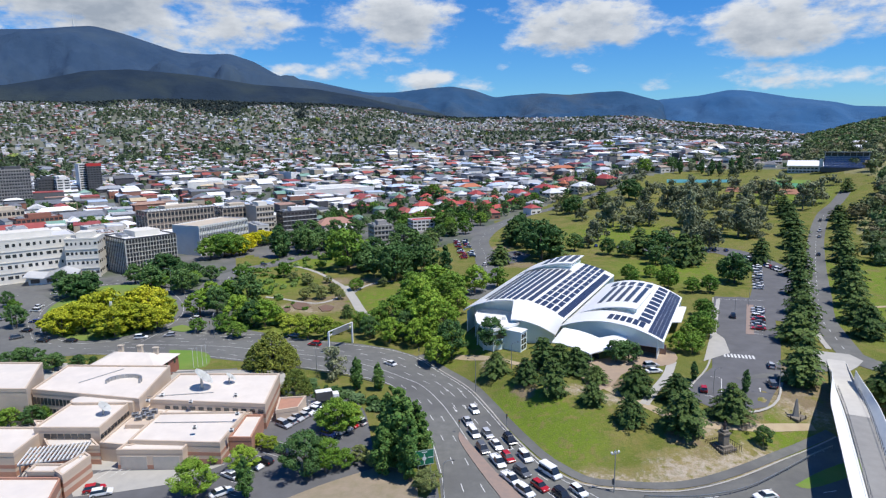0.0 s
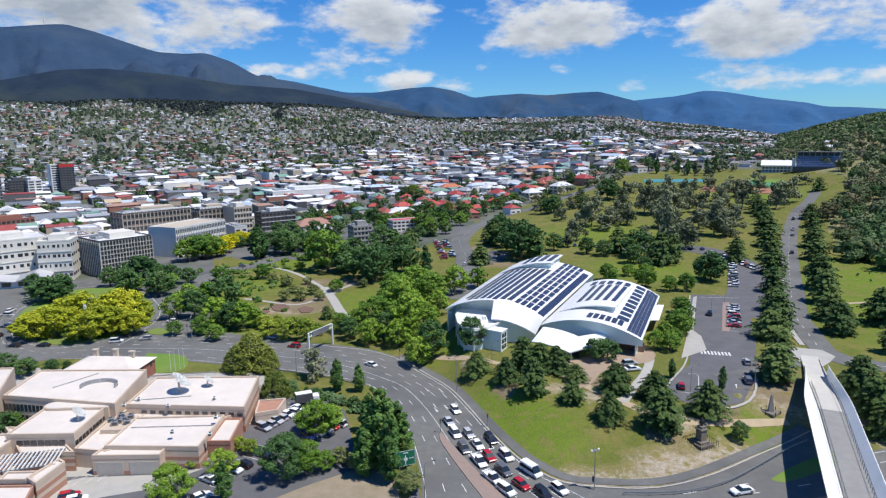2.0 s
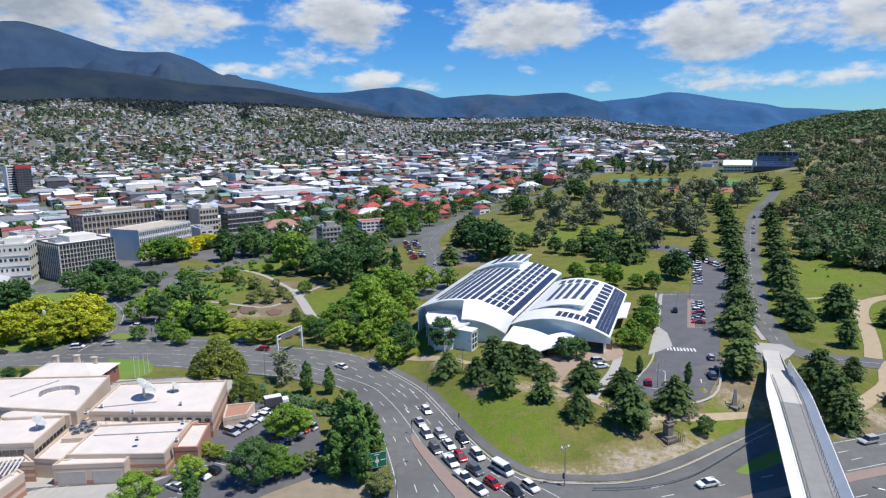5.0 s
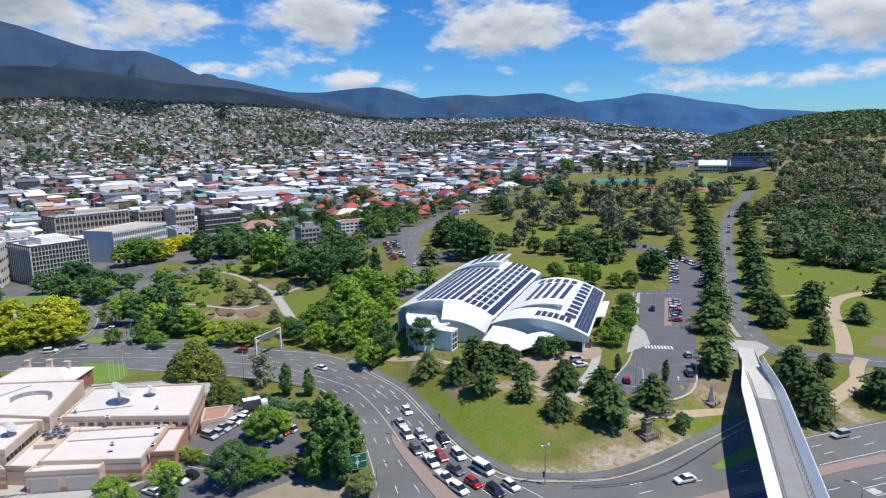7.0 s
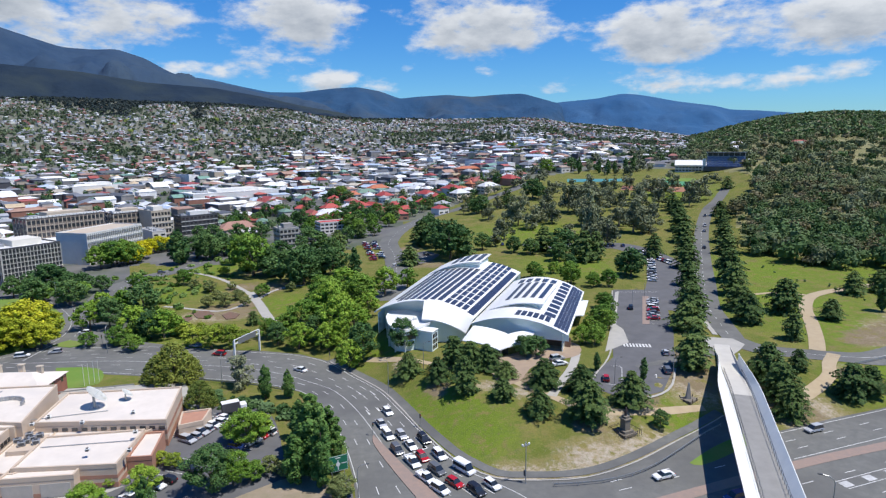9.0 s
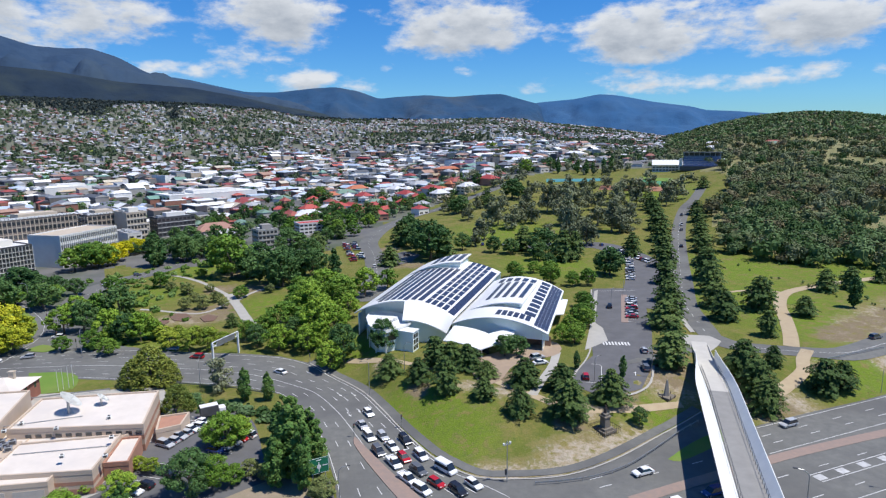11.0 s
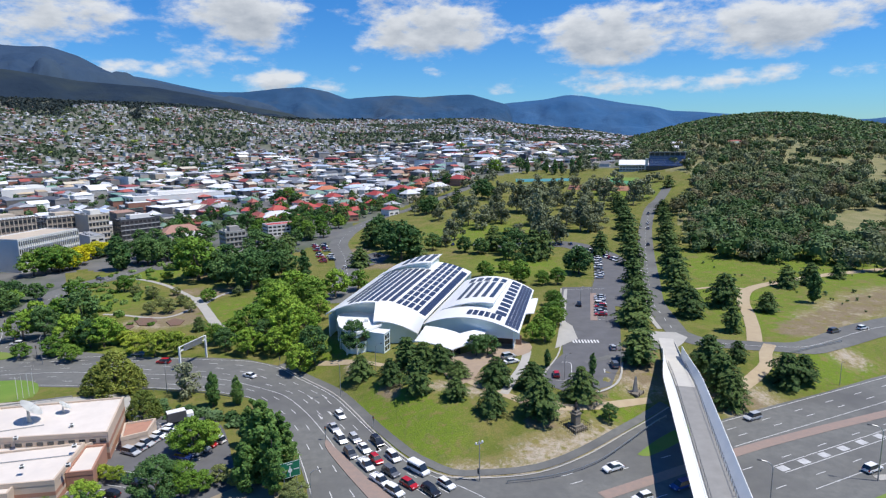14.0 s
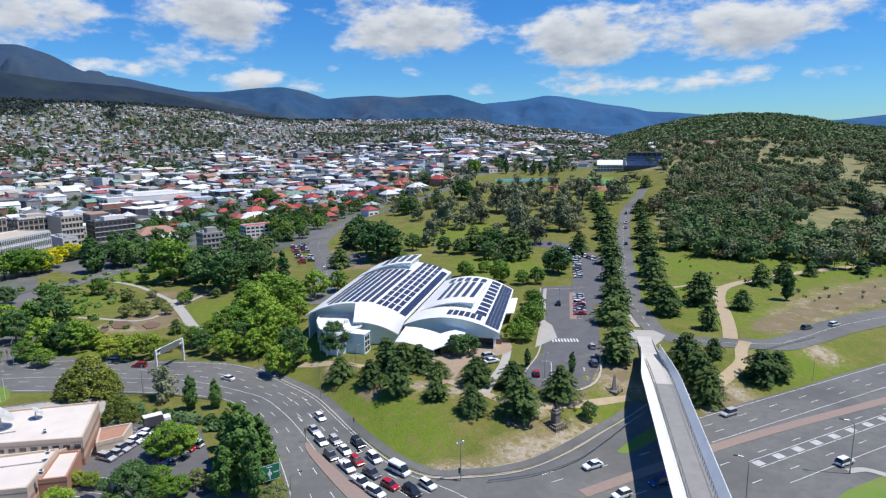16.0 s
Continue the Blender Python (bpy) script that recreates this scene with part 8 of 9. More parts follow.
def make_pergola():
    x, y = (-83.6, 123.5)
    t = empty("pergola", x, y, 0, 14, "open slatted entrance canopy with white slats on steel posts", "canopy")
    for u in (-5.6, 5.6):
        for v in (-3.4, 3.4):
            part("post", rod(bmesh.new(), (u, v, 0), (u, v, 4.4), 0.14, seg=8), STEEL, t)
    for v in (-3.5, -1.2, 1.2, 3.5):
        part("beam", boxed((-6, v - 0.12, 4.4, 6, v + 0.12, 4.7)), STEEL, t)
    for i in range(15):
        u = -5.8 + 11.6 * i / 14
        part("slat", boxed((u - 0.13, -3.8, 4.7, u + 0.13, 3.8, 4.95)), OFF_WHITE, t)


make_pergola()
block(tagged(empty("service_block"), "small cream service block with a red deck roof", "building"), [(-43.6, 154.4), (-36.8, 155.3), (-37.3, 148.3), (-42.5, 146.4)], 0, 3.0, CREAM, TERRACOTTA)
for i, (x, y) in enumerate([(-78.8, 185.7), (-77.8, 186.6), (-76.7, 187.6), (-76.0, 189.1)]):
    t = empty("flagpole", x, y, gz(x, y), 0, "slim white flagpole on the lawn", "flagpole", "flagpoles")
    part("pole", rod(bmesh.new(), (0, 0, 0), (0, 0, 6.5), 0.07, 0.04, 6), WHITE_METAL, t)
    part("finial", rod(bmesh.new(), (0, 0, 6.5), (0, 0, 6.65), 0.1, 0.02, 6), STEEL, t)

# ---------------------------------------------------------------- street furniture
def lamp_post(x, y, h, turn, label="tall grey street lamp with a single curved arm"):
    if "lamp" not in MADE:
        t = empty("street_lamp", 0, 0, 0, 0, label, "street lamp", "street lamps")
        bm = bmesh.new()
        rod(bm, (0, 0, -0.3), (0, 0, 9.6), 0.13, 0.08, 8)
        part("pole", bm, STEEL, t)
        bm = bmesh.new()
        pts = [(0, 0, 9.5), (0.35, 0, 10.2), (1.0, 0, 10.6), (2.0, 0, 10.75)]
        for a, b in zip(pts, pts[1:]):
            rod(bm, a, b, 0.07, 0.06, 6)
        part("arm", bm, STEEL, t)
        part("lamp_head", boxed((1.9, -0.16, 10.65, 2.7, 0.16, 10.85), bevel=0.05), CHARCOAL, t)
        MADE["lamp"] = t
        t.matrix_basis = pose(x, y, gz(x, y), 0, 0, turn) @ Matrix.Diagonal((h / 10.8, h / 10.8, h / 10.8, 1))
        return
    src = MADE["lamp"]
    keep = src.matrix_basis.copy()
    src.matrix_basis = Matrix.Identity(4)
    copy_thing(src, pose(x, y, gz(x, y), 0, 0, turn) @ Matrix.Diagonal((h / 10.8, h / 10.8, h / 10.8, 1)))
    src.matrix_basis = keep


MADE = {}
for (x, y, h), turn in zip([(-0.5, 110.8, 9.0), (8.7, 164.4, 10.3), (-39.1, 180.5, 8.6), (-127.5, 283.7, 12.4), (-82.8, 215.0, 9.4), (-144.9, 211.1, 10.2), (-164.5, 228.4, 8.8), (85.6, 149.9, 9.0), (68.7, 149.8, 6.0), (106.9, 220.1, 5.3)], (0, 200, 90, 200, 90, 20, 300, 180, 0, 0)):
    lamp_post(x, y, max(h, 7.5), turn)
for (x, y, h), turn in zip([(112.4, 93.4, 12.1), (82.2, 88.5, 11.2), (146.3, 136.1, 7.4), (118.8, 233.9, 7.4), (115.2, 199.2, 6.5), (19.3, 170.0, 8.4)], (150, 150, 250, 0, 0, 0)):
    lamp_post(x, y, max(h, 7.0), turn)


def signal_pole(x, y, h):
    t = empty("signal_pole", x, y, gz(x, y), 200, "tall grey pole with floodlights and a black signal box", "signal pole")
    part("pole", rod(bmesh.new(), (0, 0, -0.2), (0, 0, h), 0.12, 0.08, 8), STEEL, t)
    part("signal_box", boxed((-0.25, -0.5, 1.6, 0.25, -0.08, 2.8), bevel=0.05), CHARCOAL, t)
    part("crossbar", boxed((-0.9, -0.06, h - 0.9, 0.9, 0.06, h - 0.75)), STEEL, t)
    for u in (-0.8, 0.0, 0.8):
        part("floodlight", boxed((u - 0.2, -0.25, h - 0.75, u + 0.2, 0.05, h - 0.4), bevel=0.04), WHITE_METAL, t)


signal_pole(*(33.6, 113.6), 9.2)


def traffic_light(x, y, turn):
    t = empty("traffic_light", x, y, gz(x, y), turn, "black traffic light on a short pole", "traffic light", "traffic lights")
    part("pole", rod(bmesh.new(), (0, 0, 0), (0, 0, 3.6), 0.07, seg=6), STEEL, t)
    h = part("lamp_housing", boxed((-0.16, -0.2, 2.5, 0.16, 0.1, 3.6), bevel=0.03), CHARCOAL, t)
    for z, c in ((3.3, LENS_RED), (3.05, LENS_AMBER), (2.8, LENS_GREEN)):
        part("lens", rod(bmesh.new(), (0, -0.19, z), (0, -0.23, z), 0.09, seg=10), c, h)


LENS_RED, LENS_AMBER, LENS_GREEN = (material("signal_lens", c, 0.3) for c in ((0.4, 0.02, 0.02), (0.4, 0.2, 0.02), (0.02, 0.3, 0.1)))
for (x, y), turn in zip([(3.4, 140.0), (15.1, 142.4), (-88.2, 225.3), (-98.9, 236.8), (32.5, 202.9), (-112.4, 262.9), (-8.2, 192.4)], (20, 30, 0, 60, 0, 90, 200)):
    traffic_light(x, y, turn)


def make_gantry():
    p, q = np.array((-38.3, 197.8)), np.array((-32.1, 208.6))
    L, a = float(np.linalg.norm(q - p)), float(between(p, q))
    t = empty("sign_gantry", p[0], p[1], gz(*p), a, "white steel sign gantry over the road lanes", "sign gantry")
    for u in (0, L):
        part("post", boxed((u - 0.25, -0.25, -0.3, u + 0.25, 0.25, 7.4)), WHITE_METAL, t)
    for z in (6.0, 7.4):
        part("chord", boxed((-0.2, -0.15, z, L + 0.2, 0.15, z + 0.22)), WHITE_METAL, t)
    n = 9
    for i in range(n):
        part("brace", rod(bmesh.new(), (L * i / n, 0, 6.1 if i % 2 else 7.5), (L * (i + 1) / n, 0, 7.5 if i % 2 else 6.1), 0.08, seg=6), WHITE_METAL, t)
    part("sign_board", boxed((L * 0.15, -0.35, 5.7, L * 0.85, -0.2, 7.6)), STEEL, t)


make_gantry()
SIGN_GREEN = material("sign_green", (0.01, 0.13, 0.07), 0.4, 0, (0.012, 0.15, 0.08), 1.0, 0.5)


def make_green_sign():
    x, y = (-4.4, 119.0)
    t = empty("direction_sign", x, y, gz(x, y), 18, "green road direction sign with white arrows on posts", "road sign")
    for u in (-1.3, 1.3):
        part("post", rod(bmesh.new(), (u, 0.1, -0.2), (u, 0.1, 6.6), 0.09, seg=6), STEEL, t)
    b = part("board", boxed((-2.1, -0.05, 3.4, 2.1, 0.05, 6.8), bevel=0.03), SIGN_GREEN, t)
    part("border", boxed((-2.05, -0.065, 6.68, 2.05, -0.05, 6.75), (-2.05, -0.065, 3.45, 2.05, -0.05, 3.52), (-2.05, -0.065, 3.52, -1.98, -0.05, 6.68), (1.98, -0.065, 3.52, 2.05, -0.05, 6.68)), WHITE_PAINT, b)
    part("arrow_ring", rod(bmesh.new(), (0, -0.052, 4.9), (0, -0.07, 4.9), 0.45, seg=16), WHITE_PAINT, b)
    part("arrow_stem", boxed((-0.1, -0.068, 3.7, 0.1, -0.052, 4.5)), WHITE_PAINT, b)
    part("arrow_stem", boxed((-0.1, -0.068, 5.3, 0.1, -0.052, 5.9)), WHITE_PAINT, b)
    for u, z in ((-1.3, 5.0), (1.3, 5.0), (0.0, 6.3), (-1.3, 4.5)):
        part("legend_bar", boxed((u - 0.55, -0.068, z - 0.1, u + 0.55, -0.052, z + 0.1)), WHITE_PAINT, b)


make_green_sign()
STONE = material("weathered_stone", (0.22, 0.19, 0.15), 0.9, 0, (0.14, 0.125, 0.105), 1.2, 0.9, 4.0, 0.02)
IRON = material("dark_iron", (0.05, 0.045, 0.045), 0.6, 0.5, (0.09, 0.06, 0.05), 2.0, 0.8)


def make_memorial():
    x, y, h = (62.1, 128.7, 5.9)
    g = gz(x, y)
    t = empty("memorial_pedestal", x, y, g, 20, "stepped stone memorial pedestal within an iron fence", "memorial")
    part("step", boxed((-2.0, -2.0, -0.2, 2.0, 2.0, 0.4), bevel=0.05), STONE, t)
    part("step", boxed((-1.4, -1.4, 0.4, 1.4, 1.4, 0.9), bevel=0.05), STONE, t)
    bm = boxed((-0.85, -0.85, 0.9, 0.85, 0.85, 3.4), bevel=0.06)
    box(bm, -1.05, -1.05, 3.4, 1.05, 1.05, 3.75, 0.05)
    box(bm, -0.7, -0.7, 3.75, 0.7, 0.7, 4.3, 0.05)
    part("plinth", bm, STONE, t)
    for s in range(4):
        for i in range(9):
            u = -2.6 + 5.2 * i / 8
            p = [(u, -2.6), (2.6, u), (-u, 2.6), (-2.6, -u)][s]
            part("fence_post", rod(bmesh.new(), (*p, -0.2), (*p, 1.25), 0.05, seg=5), IRON, t)
        p, q = [((-2.6, -2.6), (2.6, -2.6)), ((2.6, -2.6), (2.6, 2.6)), ((2.6, 2.6), (-2.6, 2.6)), ((-2.6, 2.6), (-2.6, -2.6))][s]
        part("fence_rail", rod(bmesh.new(), (*p, 1.1), (*q, 1.1), 0.045, seg=5), IRON, t)
    bm = bmesh.new()
    rod(bm, (0, 0, 0), (0, 0, 1.2), 0.32, 0.26, 10)
    rod(bm, (0, 0, 1.1), (0, 0, 1.7), 0.36, 0.2, 10)
    bmesh.ops.create_icosphere(bm, subdivisions=2, radius=0.2, matrix=Matrix.Translation((0, 0, 1.9)))
    rod(bm, (0.3, 0, 1.5), (0.42, -0.2, 0.8), 0.1, 0.08, 6)
    rod(bm, (-0.3, 0, 1.5), (-0.42, -0.1, 0.8), 0.1, 0.08, 6)
    s = part("bronze_statue", bm, IRON, None)
    s.matrix_world = pose(x, y, g + 4.28)
    tagged(s, "dark bronze statue standing on the stone pedestal", "statue")


make_memorial()


def make_obelisk():
    x, y, h = (85.5, 141.7, 5.2)
    t = empty("obelisk", x, y, gz(x, y), 30, "dark stone obelisk ringed by low chains", "memorial")
    part("base", boxed((-1.8, -1.8, -0.2, 1.8, 1.8, 0.35), bevel=0.05), STONE, t)
    bm = bmesh.new()
    bmesh.ops.create_cone(bm, cap_ends=True, segments=4, radius1=0.85, radius2=0.3, depth=h - 1.2, matrix=Matrix.Translation((0, 0, 0.35 + (h - 1.2) / 2)))
    bmesh.ops.create_cone(bm, cap_ends=True, segments=4, radius1=0.3, radius2=0.0, depth=0.5, matrix=Matrix.Translation((0, 0, 0.6 + h - 1.2)))
    part("shaft", bm, GREY_CONC, t)
    for i in range(6):
        a = 6.283 * i / 6
        part("bollard", rod(bmesh.new(), (2.1 * math.cos(a), 2.1 * math.sin(a), -0.1), (2.1 * math.cos(a), 2.1 * math.sin(a), 0.9), 0.14, 0.1, 6), IRON, t)


make_obelisk()
x, y, h = (-125.8, 227.5, 11.0)
t = empty("white_pillar", x, y, gz(x, y), 0, "slim white monument pillar among golden trees", "monument")
part("shaft", boxed((-0.45, -0.3, 0.0, 0.45, 0.3, h), bevel=0.08), WHITE_METAL, t)
part("base", boxed((-1.6, -1.2, -0.2, 1.6, 1.2, 0.6), bevel=0.05), CONCRETE, t)


def guard_rail(pts, name="guard_rail", label="galvanised guard rail along the road edge"):
    c = spline(pts, 3.5)
    t = empty(name, 0, 0, 0, 0, label, "guard rail")
    for p in c:
        part("post", boxed((p[0] - 0.06, p[1] - 0.06, gz(*p) - 0.2, p[0] + 0.06, p[1] + 0.06, gz(*p) + 0.85)), STEEL, t)
    for p, q in zip(c, c[1:]):
        d = (q - p) / np.linalg.norm(q - p)
        n = np.array((-d[1], d[0])) * 0.05
        vs = []
        for e in (p, q):
            z = gz(*e)
            vs += [(*(e + n), z + 0.5), (*(e - n), z + 0.5), (*(e - n), z + 0.85), (*(e + n), z + 0.85)]
        meshed("rail", vs, [(0, 1, 5, 4), (1, 2, 6, 5), (2, 3, 7, 6), (3, 0, 4, 7)], STEEL, t)


guard_rail([(38.9, 111.3), (49.0, 110.9), (60.2, 113.8), (72.7, 121.2), (81.5, 126.9), (87.3, 129.8)])
guard_rail([(-84.1, 180.2), (-74.3, 181.7), (-64.2, 182.8)], "yard_fence", "low metal fence by the yard")
guard_rail([(-54.5, 185.8), (-43.0, 182.1), (-28.1, 175.6), (-20.9, 171.1)], "road_fence", "grey steel fence along the road")
guard_rail([(142.6, 151.4), (152.9, 153.3), (166.5, 155.8)], "slip_road_fence", "low steel fence beside the slip road")

# ---------------------------------------------------------------- cars
TYRE = material("tyre_rubber", (0.02, 0.02, 0.02), 0.9)
CAR_GLASS = material("car_glass", (0.02, 0.025, 0.03), 0.08, 0.0, spec=0.9)
CAR_PAINTS = {n: material("car_paint", c, 0.25, 0.0, tuple(v * 0.94 for v in c), 2.0, 0.6, spec=0.7) for n, c in {"white": (0.80, 0.80, 0.79), "silver": (0.45, 0.46, 0.48), "black": (0.02, 0.02, 0.024), "red": (0.42, 0.015, 0.02), "blue": (0.03, 0.06, 0.22), "grey": (0.12, 0.125, 0.135)}.items()}
LIGHT_CLEAR = material("headlight", (0.7, 0.7, 0.7), 0.15)
LIGHT_RED = material("tail_light", (0.3, 0.01, 0.01), 0.3)
CARS = {}


def car_template(form, paint):
    L, W, H = {"hatch": (4.2, 1.78, 1.5), "sedan": (4.7, 1.82, 1.45), "suv": (4.6, 1.88, 1.72), "van": (5.4, 2.0, 2.3), "ute": (5.2, 1.88, 1.78)}[form]
    t = empty({"hatch": "car", "sedan": "car", "suv": "car", "van": "van", "ute": "utility_truck"}[form], 0, 0, 0, 0, f"{paint} {dict(hatch='small hatchback car', sedan='sedan car', suv='sport utility car', van='passenger van', ute='utility truck with open tray')[form]} on the asphalt", "car")
    hw, belt = W / 2, 0.86 if form != "van" else 1.05
    # lower body, rounded at bonnet and tail
    prof = [(-L / 2, 0.35), (-L / 2 + 0.05, belt - 0.1), (-L / 2 + 0.25, belt), (L / 2 - 1.0, belt), (L / 2 - 0.15, belt - 0.18), (L / 2, 0.55), (L / 2 - 0.03, 0.32)]
    bm = bmesh.new()

    def loft(pr, y_of, caps=True):
        a = [bm.verts.new((x, -y_of(z), z)) for x, z in pr]
        b = [bm.verts.new((x, y_of(z), z)) for x, z in pr]
        n = len(pr)
        for i in range(n):
            bm.faces.new((a[i], a[(i + 1) % n], b[(i + 1) % n], b[i]))
        bm.faces.new(a[::-1]), bm.faces.new(b)

    loft(prof, lambda z: hw - 0.06 * abs(z - 0.6))
    bmesh.ops.recalc_face_normals(bm, faces=bm.faces)
    part("body", bm, CAR_PAINTS[paint], t)
    # cabin glass and roof
    if form == "van":
        c0, c1, r0, r1 = -L / 2 + 0.05, L / 2 - 0.7, -L / 2 + 0.2, L / 2 - 1.5
    elif form == "ute":
        c0, c1, r0, r1 = -0.5, L / 2 - 1.1, -0.3, L / 2 - 1.9
    elif form == "sedan":
        c0, c1, r0, r1 = -L / 2 + 0.6, L / 2 - 1.15, -L / 2 + 1.35, L / 2 - 2.0
    else:
        c0, c1, r0, r1 = -L / 2 + 0.1, L / 2 - 1.05, -L / 2 + 0.5, L / 2 - 1.85
    bm = bmesh.new()
    loft([(c0, belt - 0.02), (r0, H - 0.08), (r1, H - 0.08), (c1, belt - 0.02)], lambda z: hw - 0.05 - 0.22 * (z - belt) / (H - belt))
    bmesh.ops.recalc_face_normals(bm, faces=bm.faces)
    part("cabin_glass", bm, CAR_GLASS, t)
    bm = boxed((r0 - 0.06, -hw + 0.24, H - 0.1, r1 + 0.06, hw - 0.24, H), bevel=0.05)
    part("roof", bm, CAR_PAINTS[paint], t)
    if form in ("van", "ute"):
        bm = boxed((-L / 2 + 0.05, -hw, belt, -L / 2 + 0.1, hw, belt + 0.3), (-L / 2 + 0.1, -hw, belt, -0.55, -hw + 0.06, belt + 0.3), (-L / 2 + 0.1, hw - 0.06, belt, -0.55, hw, belt + 0.3)) if form == "ute" else boxed((-L / 2 + 0.1, -hw + 0.04, belt + 0.75, r1, hw - 0.04, H - 0.06), bevel=0.06)
        part("tray" if form == "ute" else "upper_body", bm, CAR_PAINTS[paint], t)
    for sx in (-0.31, 0.31):
        for sy in (-1, 1):
            w = part("wheel", rod(bmesh.new(), (sx * L, sy * (hw - 0.2), 0.33), (sx * L, sy * (hw + 0.02), 0.33), 0.33, seg=14), TYRE, t)
            part("rim", rod(bmesh.new(), (sx * L, sy * (hw + 0.015), 0.33), (sx * L, sy * (hw + 0.035), 0.33), 0.2, seg=10), STEEL, w)
    for sy in (-1, 1):
        part("headlight", boxed((L / 2 - 0.16, sy * hw * 0.68 - 0.18, 0.56, L / 2 - 0.02, sy * hw * 0.68 + 0.18, 0.7)), LIGHT_CLEAR, t)
        part("tail_light", boxed((-L / 2 - 0.02, sy * hw * 0.78 - 0.14, 0.6, -L / 2 + 0.1, sy * hw * 0.78 + 0.14, 0.8)), LIGHT_RED, t)
    return t


def car(form, paint, x, y, turn, lift=0.1, group=""):
    m_ = pose(x, y, gz(x, y) + lift, 0, 0, turn)
    if (form, paint) not in CARS:
        t = CARS[form, paint] = car_template(form, paint)
        t.matrix_basis = m_
    else:
        src = CARS[form, paint]
        keep = src.matrix_basis.copy()
        src.matrix_basis = Matrix.Identity(4)
        t = copy_thing(src, m_)
        src.matrix_basis = keep
    if group:
        t["group"] = group


lane = edge_line(0.72)


def along(x, y):
    i = int(np.argmin(np.hypot(lane[:, 0] - x, lane[:, 1] - y)))
    i = min(max(i, 2), len(lane) - 3)
    d = lane[i - 2] - lane[i + 2]
    return math.degrees(math.atan2(d[1], d[0]))


QUEUE = "van white,suv white,hatch red,suv grey,ute white,suv white,hatch white,suv black,ute white,hatch red,sedan white,suv black,suv grey,hatch silver,suv white,sedan silver,hatch white"
for (x, y), what in zip([(22.0, 120.4), (17.6, 127.2), (19.1, 115.4), (16.2, 121.0), (13.5, 118.3), (15.8, 113.6), (26.5, 113.4), (22.9, 111.9), (11.4, 125.3), (13.8, 127.0), (11.7, 132.8), (15.1, 135.2), (8.5, 131.1), (10.1, 138.1), (6.9, 138.6), (5.6, 145.0), (7.6, 151.6)], QUEUE.split(",")):
    car(*what.split(), x, y, along(x, y), 0.06, "queue at the lights")
for (x, y), what in zip([(-17.0, 186.5), (-99.7, 239.9), (-84.6, 227.3), (-44.9, 206.1), (-54.6, 216.5), (-173.1, 254.8), (-162.5, 237.9), (-133.7, 213.2), (-144.1, 213.6), (-158.0, 226.0)], "sedan white,hatch white,hatch white,suv red,hatch silver,suv white,hatch blue,sedan black,sedan black,hatch black".split(",")):
    car(*what.split(), x, y, along(x, y) + 180, 0.06)
for (x, y), what, a in zip([(72.1, 101.0), (62.4, 99.1), (107.8, 124.0), (114.7, 96.8), (172.3, 164.6), (184.2, 164.9), (62.4, 110.7)], "suv blue,hatch white,suv silver,suv white,suv grey,hatch white,sedan white".split(","), (191, 191, 191, 11, 11, 11, 191)):
    car(*what.split(), x, y, a, 0.15)
row_rng = np.random.default_rng(9)
PAINTS = ["white", "white", "silver", "black", "grey", "blue", "white", "red", "silver"]


def car_row(p, q, n, turn, group, skip=0.1, lift=0.12, paints=PAINTS):
    for i in range(n):
        if row_rng.uniform() < skip:
            continue
        x, y = np.array(p) + (np.array(q) - np.array(p)) * (i + 0.5) / n
        car(str(row_rng.choice(("hatch", "suv", "sedan"))), str(row_rng.choice(paints)), x, y, turn + row_rng.normal(0, 1.5) + 180 * int(row_rng.integers(0, 2)), lift, group)


across = between((105.3, 202.3), (112.8, 199.9))
car_row((120.2, 229.4), (106.5, 201.9), 8, across, "cars in the middle bays", 0.0)
car_row((157.6, 305.2), (134.8, 258.2), 9, across, "cars in the side bays", 0.05)
car_row((159.1, 332.8), (163.0, 292.5), 17, 60, "cars along the park", 0.05)
car_row((119.9, 354.1), (160.0, 341.4), 14, 80, "cars along the park", 0.35)
car_row((86.7, 366.2), (113.1, 353.2), 9, 80, "cars along the park", 0.4)
row_dir = between((-40.8, 145.5), (-33.4, 157.4))
car_row((-40.7, 143.6), (-33.1, 155.9), 7, row_dir + 90, "cars beside the studios", 0.0, 0.08, ["white", "white", "white", "white", "silver"])
car_row((-46.4, 120.0), (-35.3, 131.6), 6, row_dir + 90, "cars in the yard", 0.3, 0.08, ["white", "black", "white", "grey"])
car_row((-28.8, 138.3), (-21.0, 146.2), 5, row_dir + 90, "cars in the yard", 0.3, 0.08)
car_row((8.6, 399.0), (11.8, 336.0), 12, between((10.1, 353.8), (15.0, 352.4)), "cars beside the street", 0.1, 0.14, ["white", "red", "white", "silver", "red", "black"])
car_row((13.9, 399.0), (16.9, 340.0), 10, between((10.1, 353.8), (15.0, 352.4)), "cars beside the street", 0.2, 0.14, ["white", "red", "white", "black", "silver"])
car_row((257.4, 419.3), (187.4, 303.5), 8, between((257.4, 419.3), (187.4, 303.5)), "cars on the avenue", 0.5, 0.2)
for (x, y), what, a in zip([(-71.7, 116.3), (-69.5, 114.8), (58.9, 165.7), (59.5, 170.1), (67.5, 152.7), (93.6, 168.9), (86.6, 155.1), (105.7, 218.7), (-45.2, 114.3), (21.8, 318.7), (26.6, 333.8)], "hatch red,hatch white,sedan white,suv silver,hatch red,hatch silver,suv grey,suv black,sedan white,hatch white,hatch silver".split(","), (20, 20, 10, 10, 70, 70, 75, 65, 40, 80, 80)):
    car(*what.split(), x, y, a, 0.12)


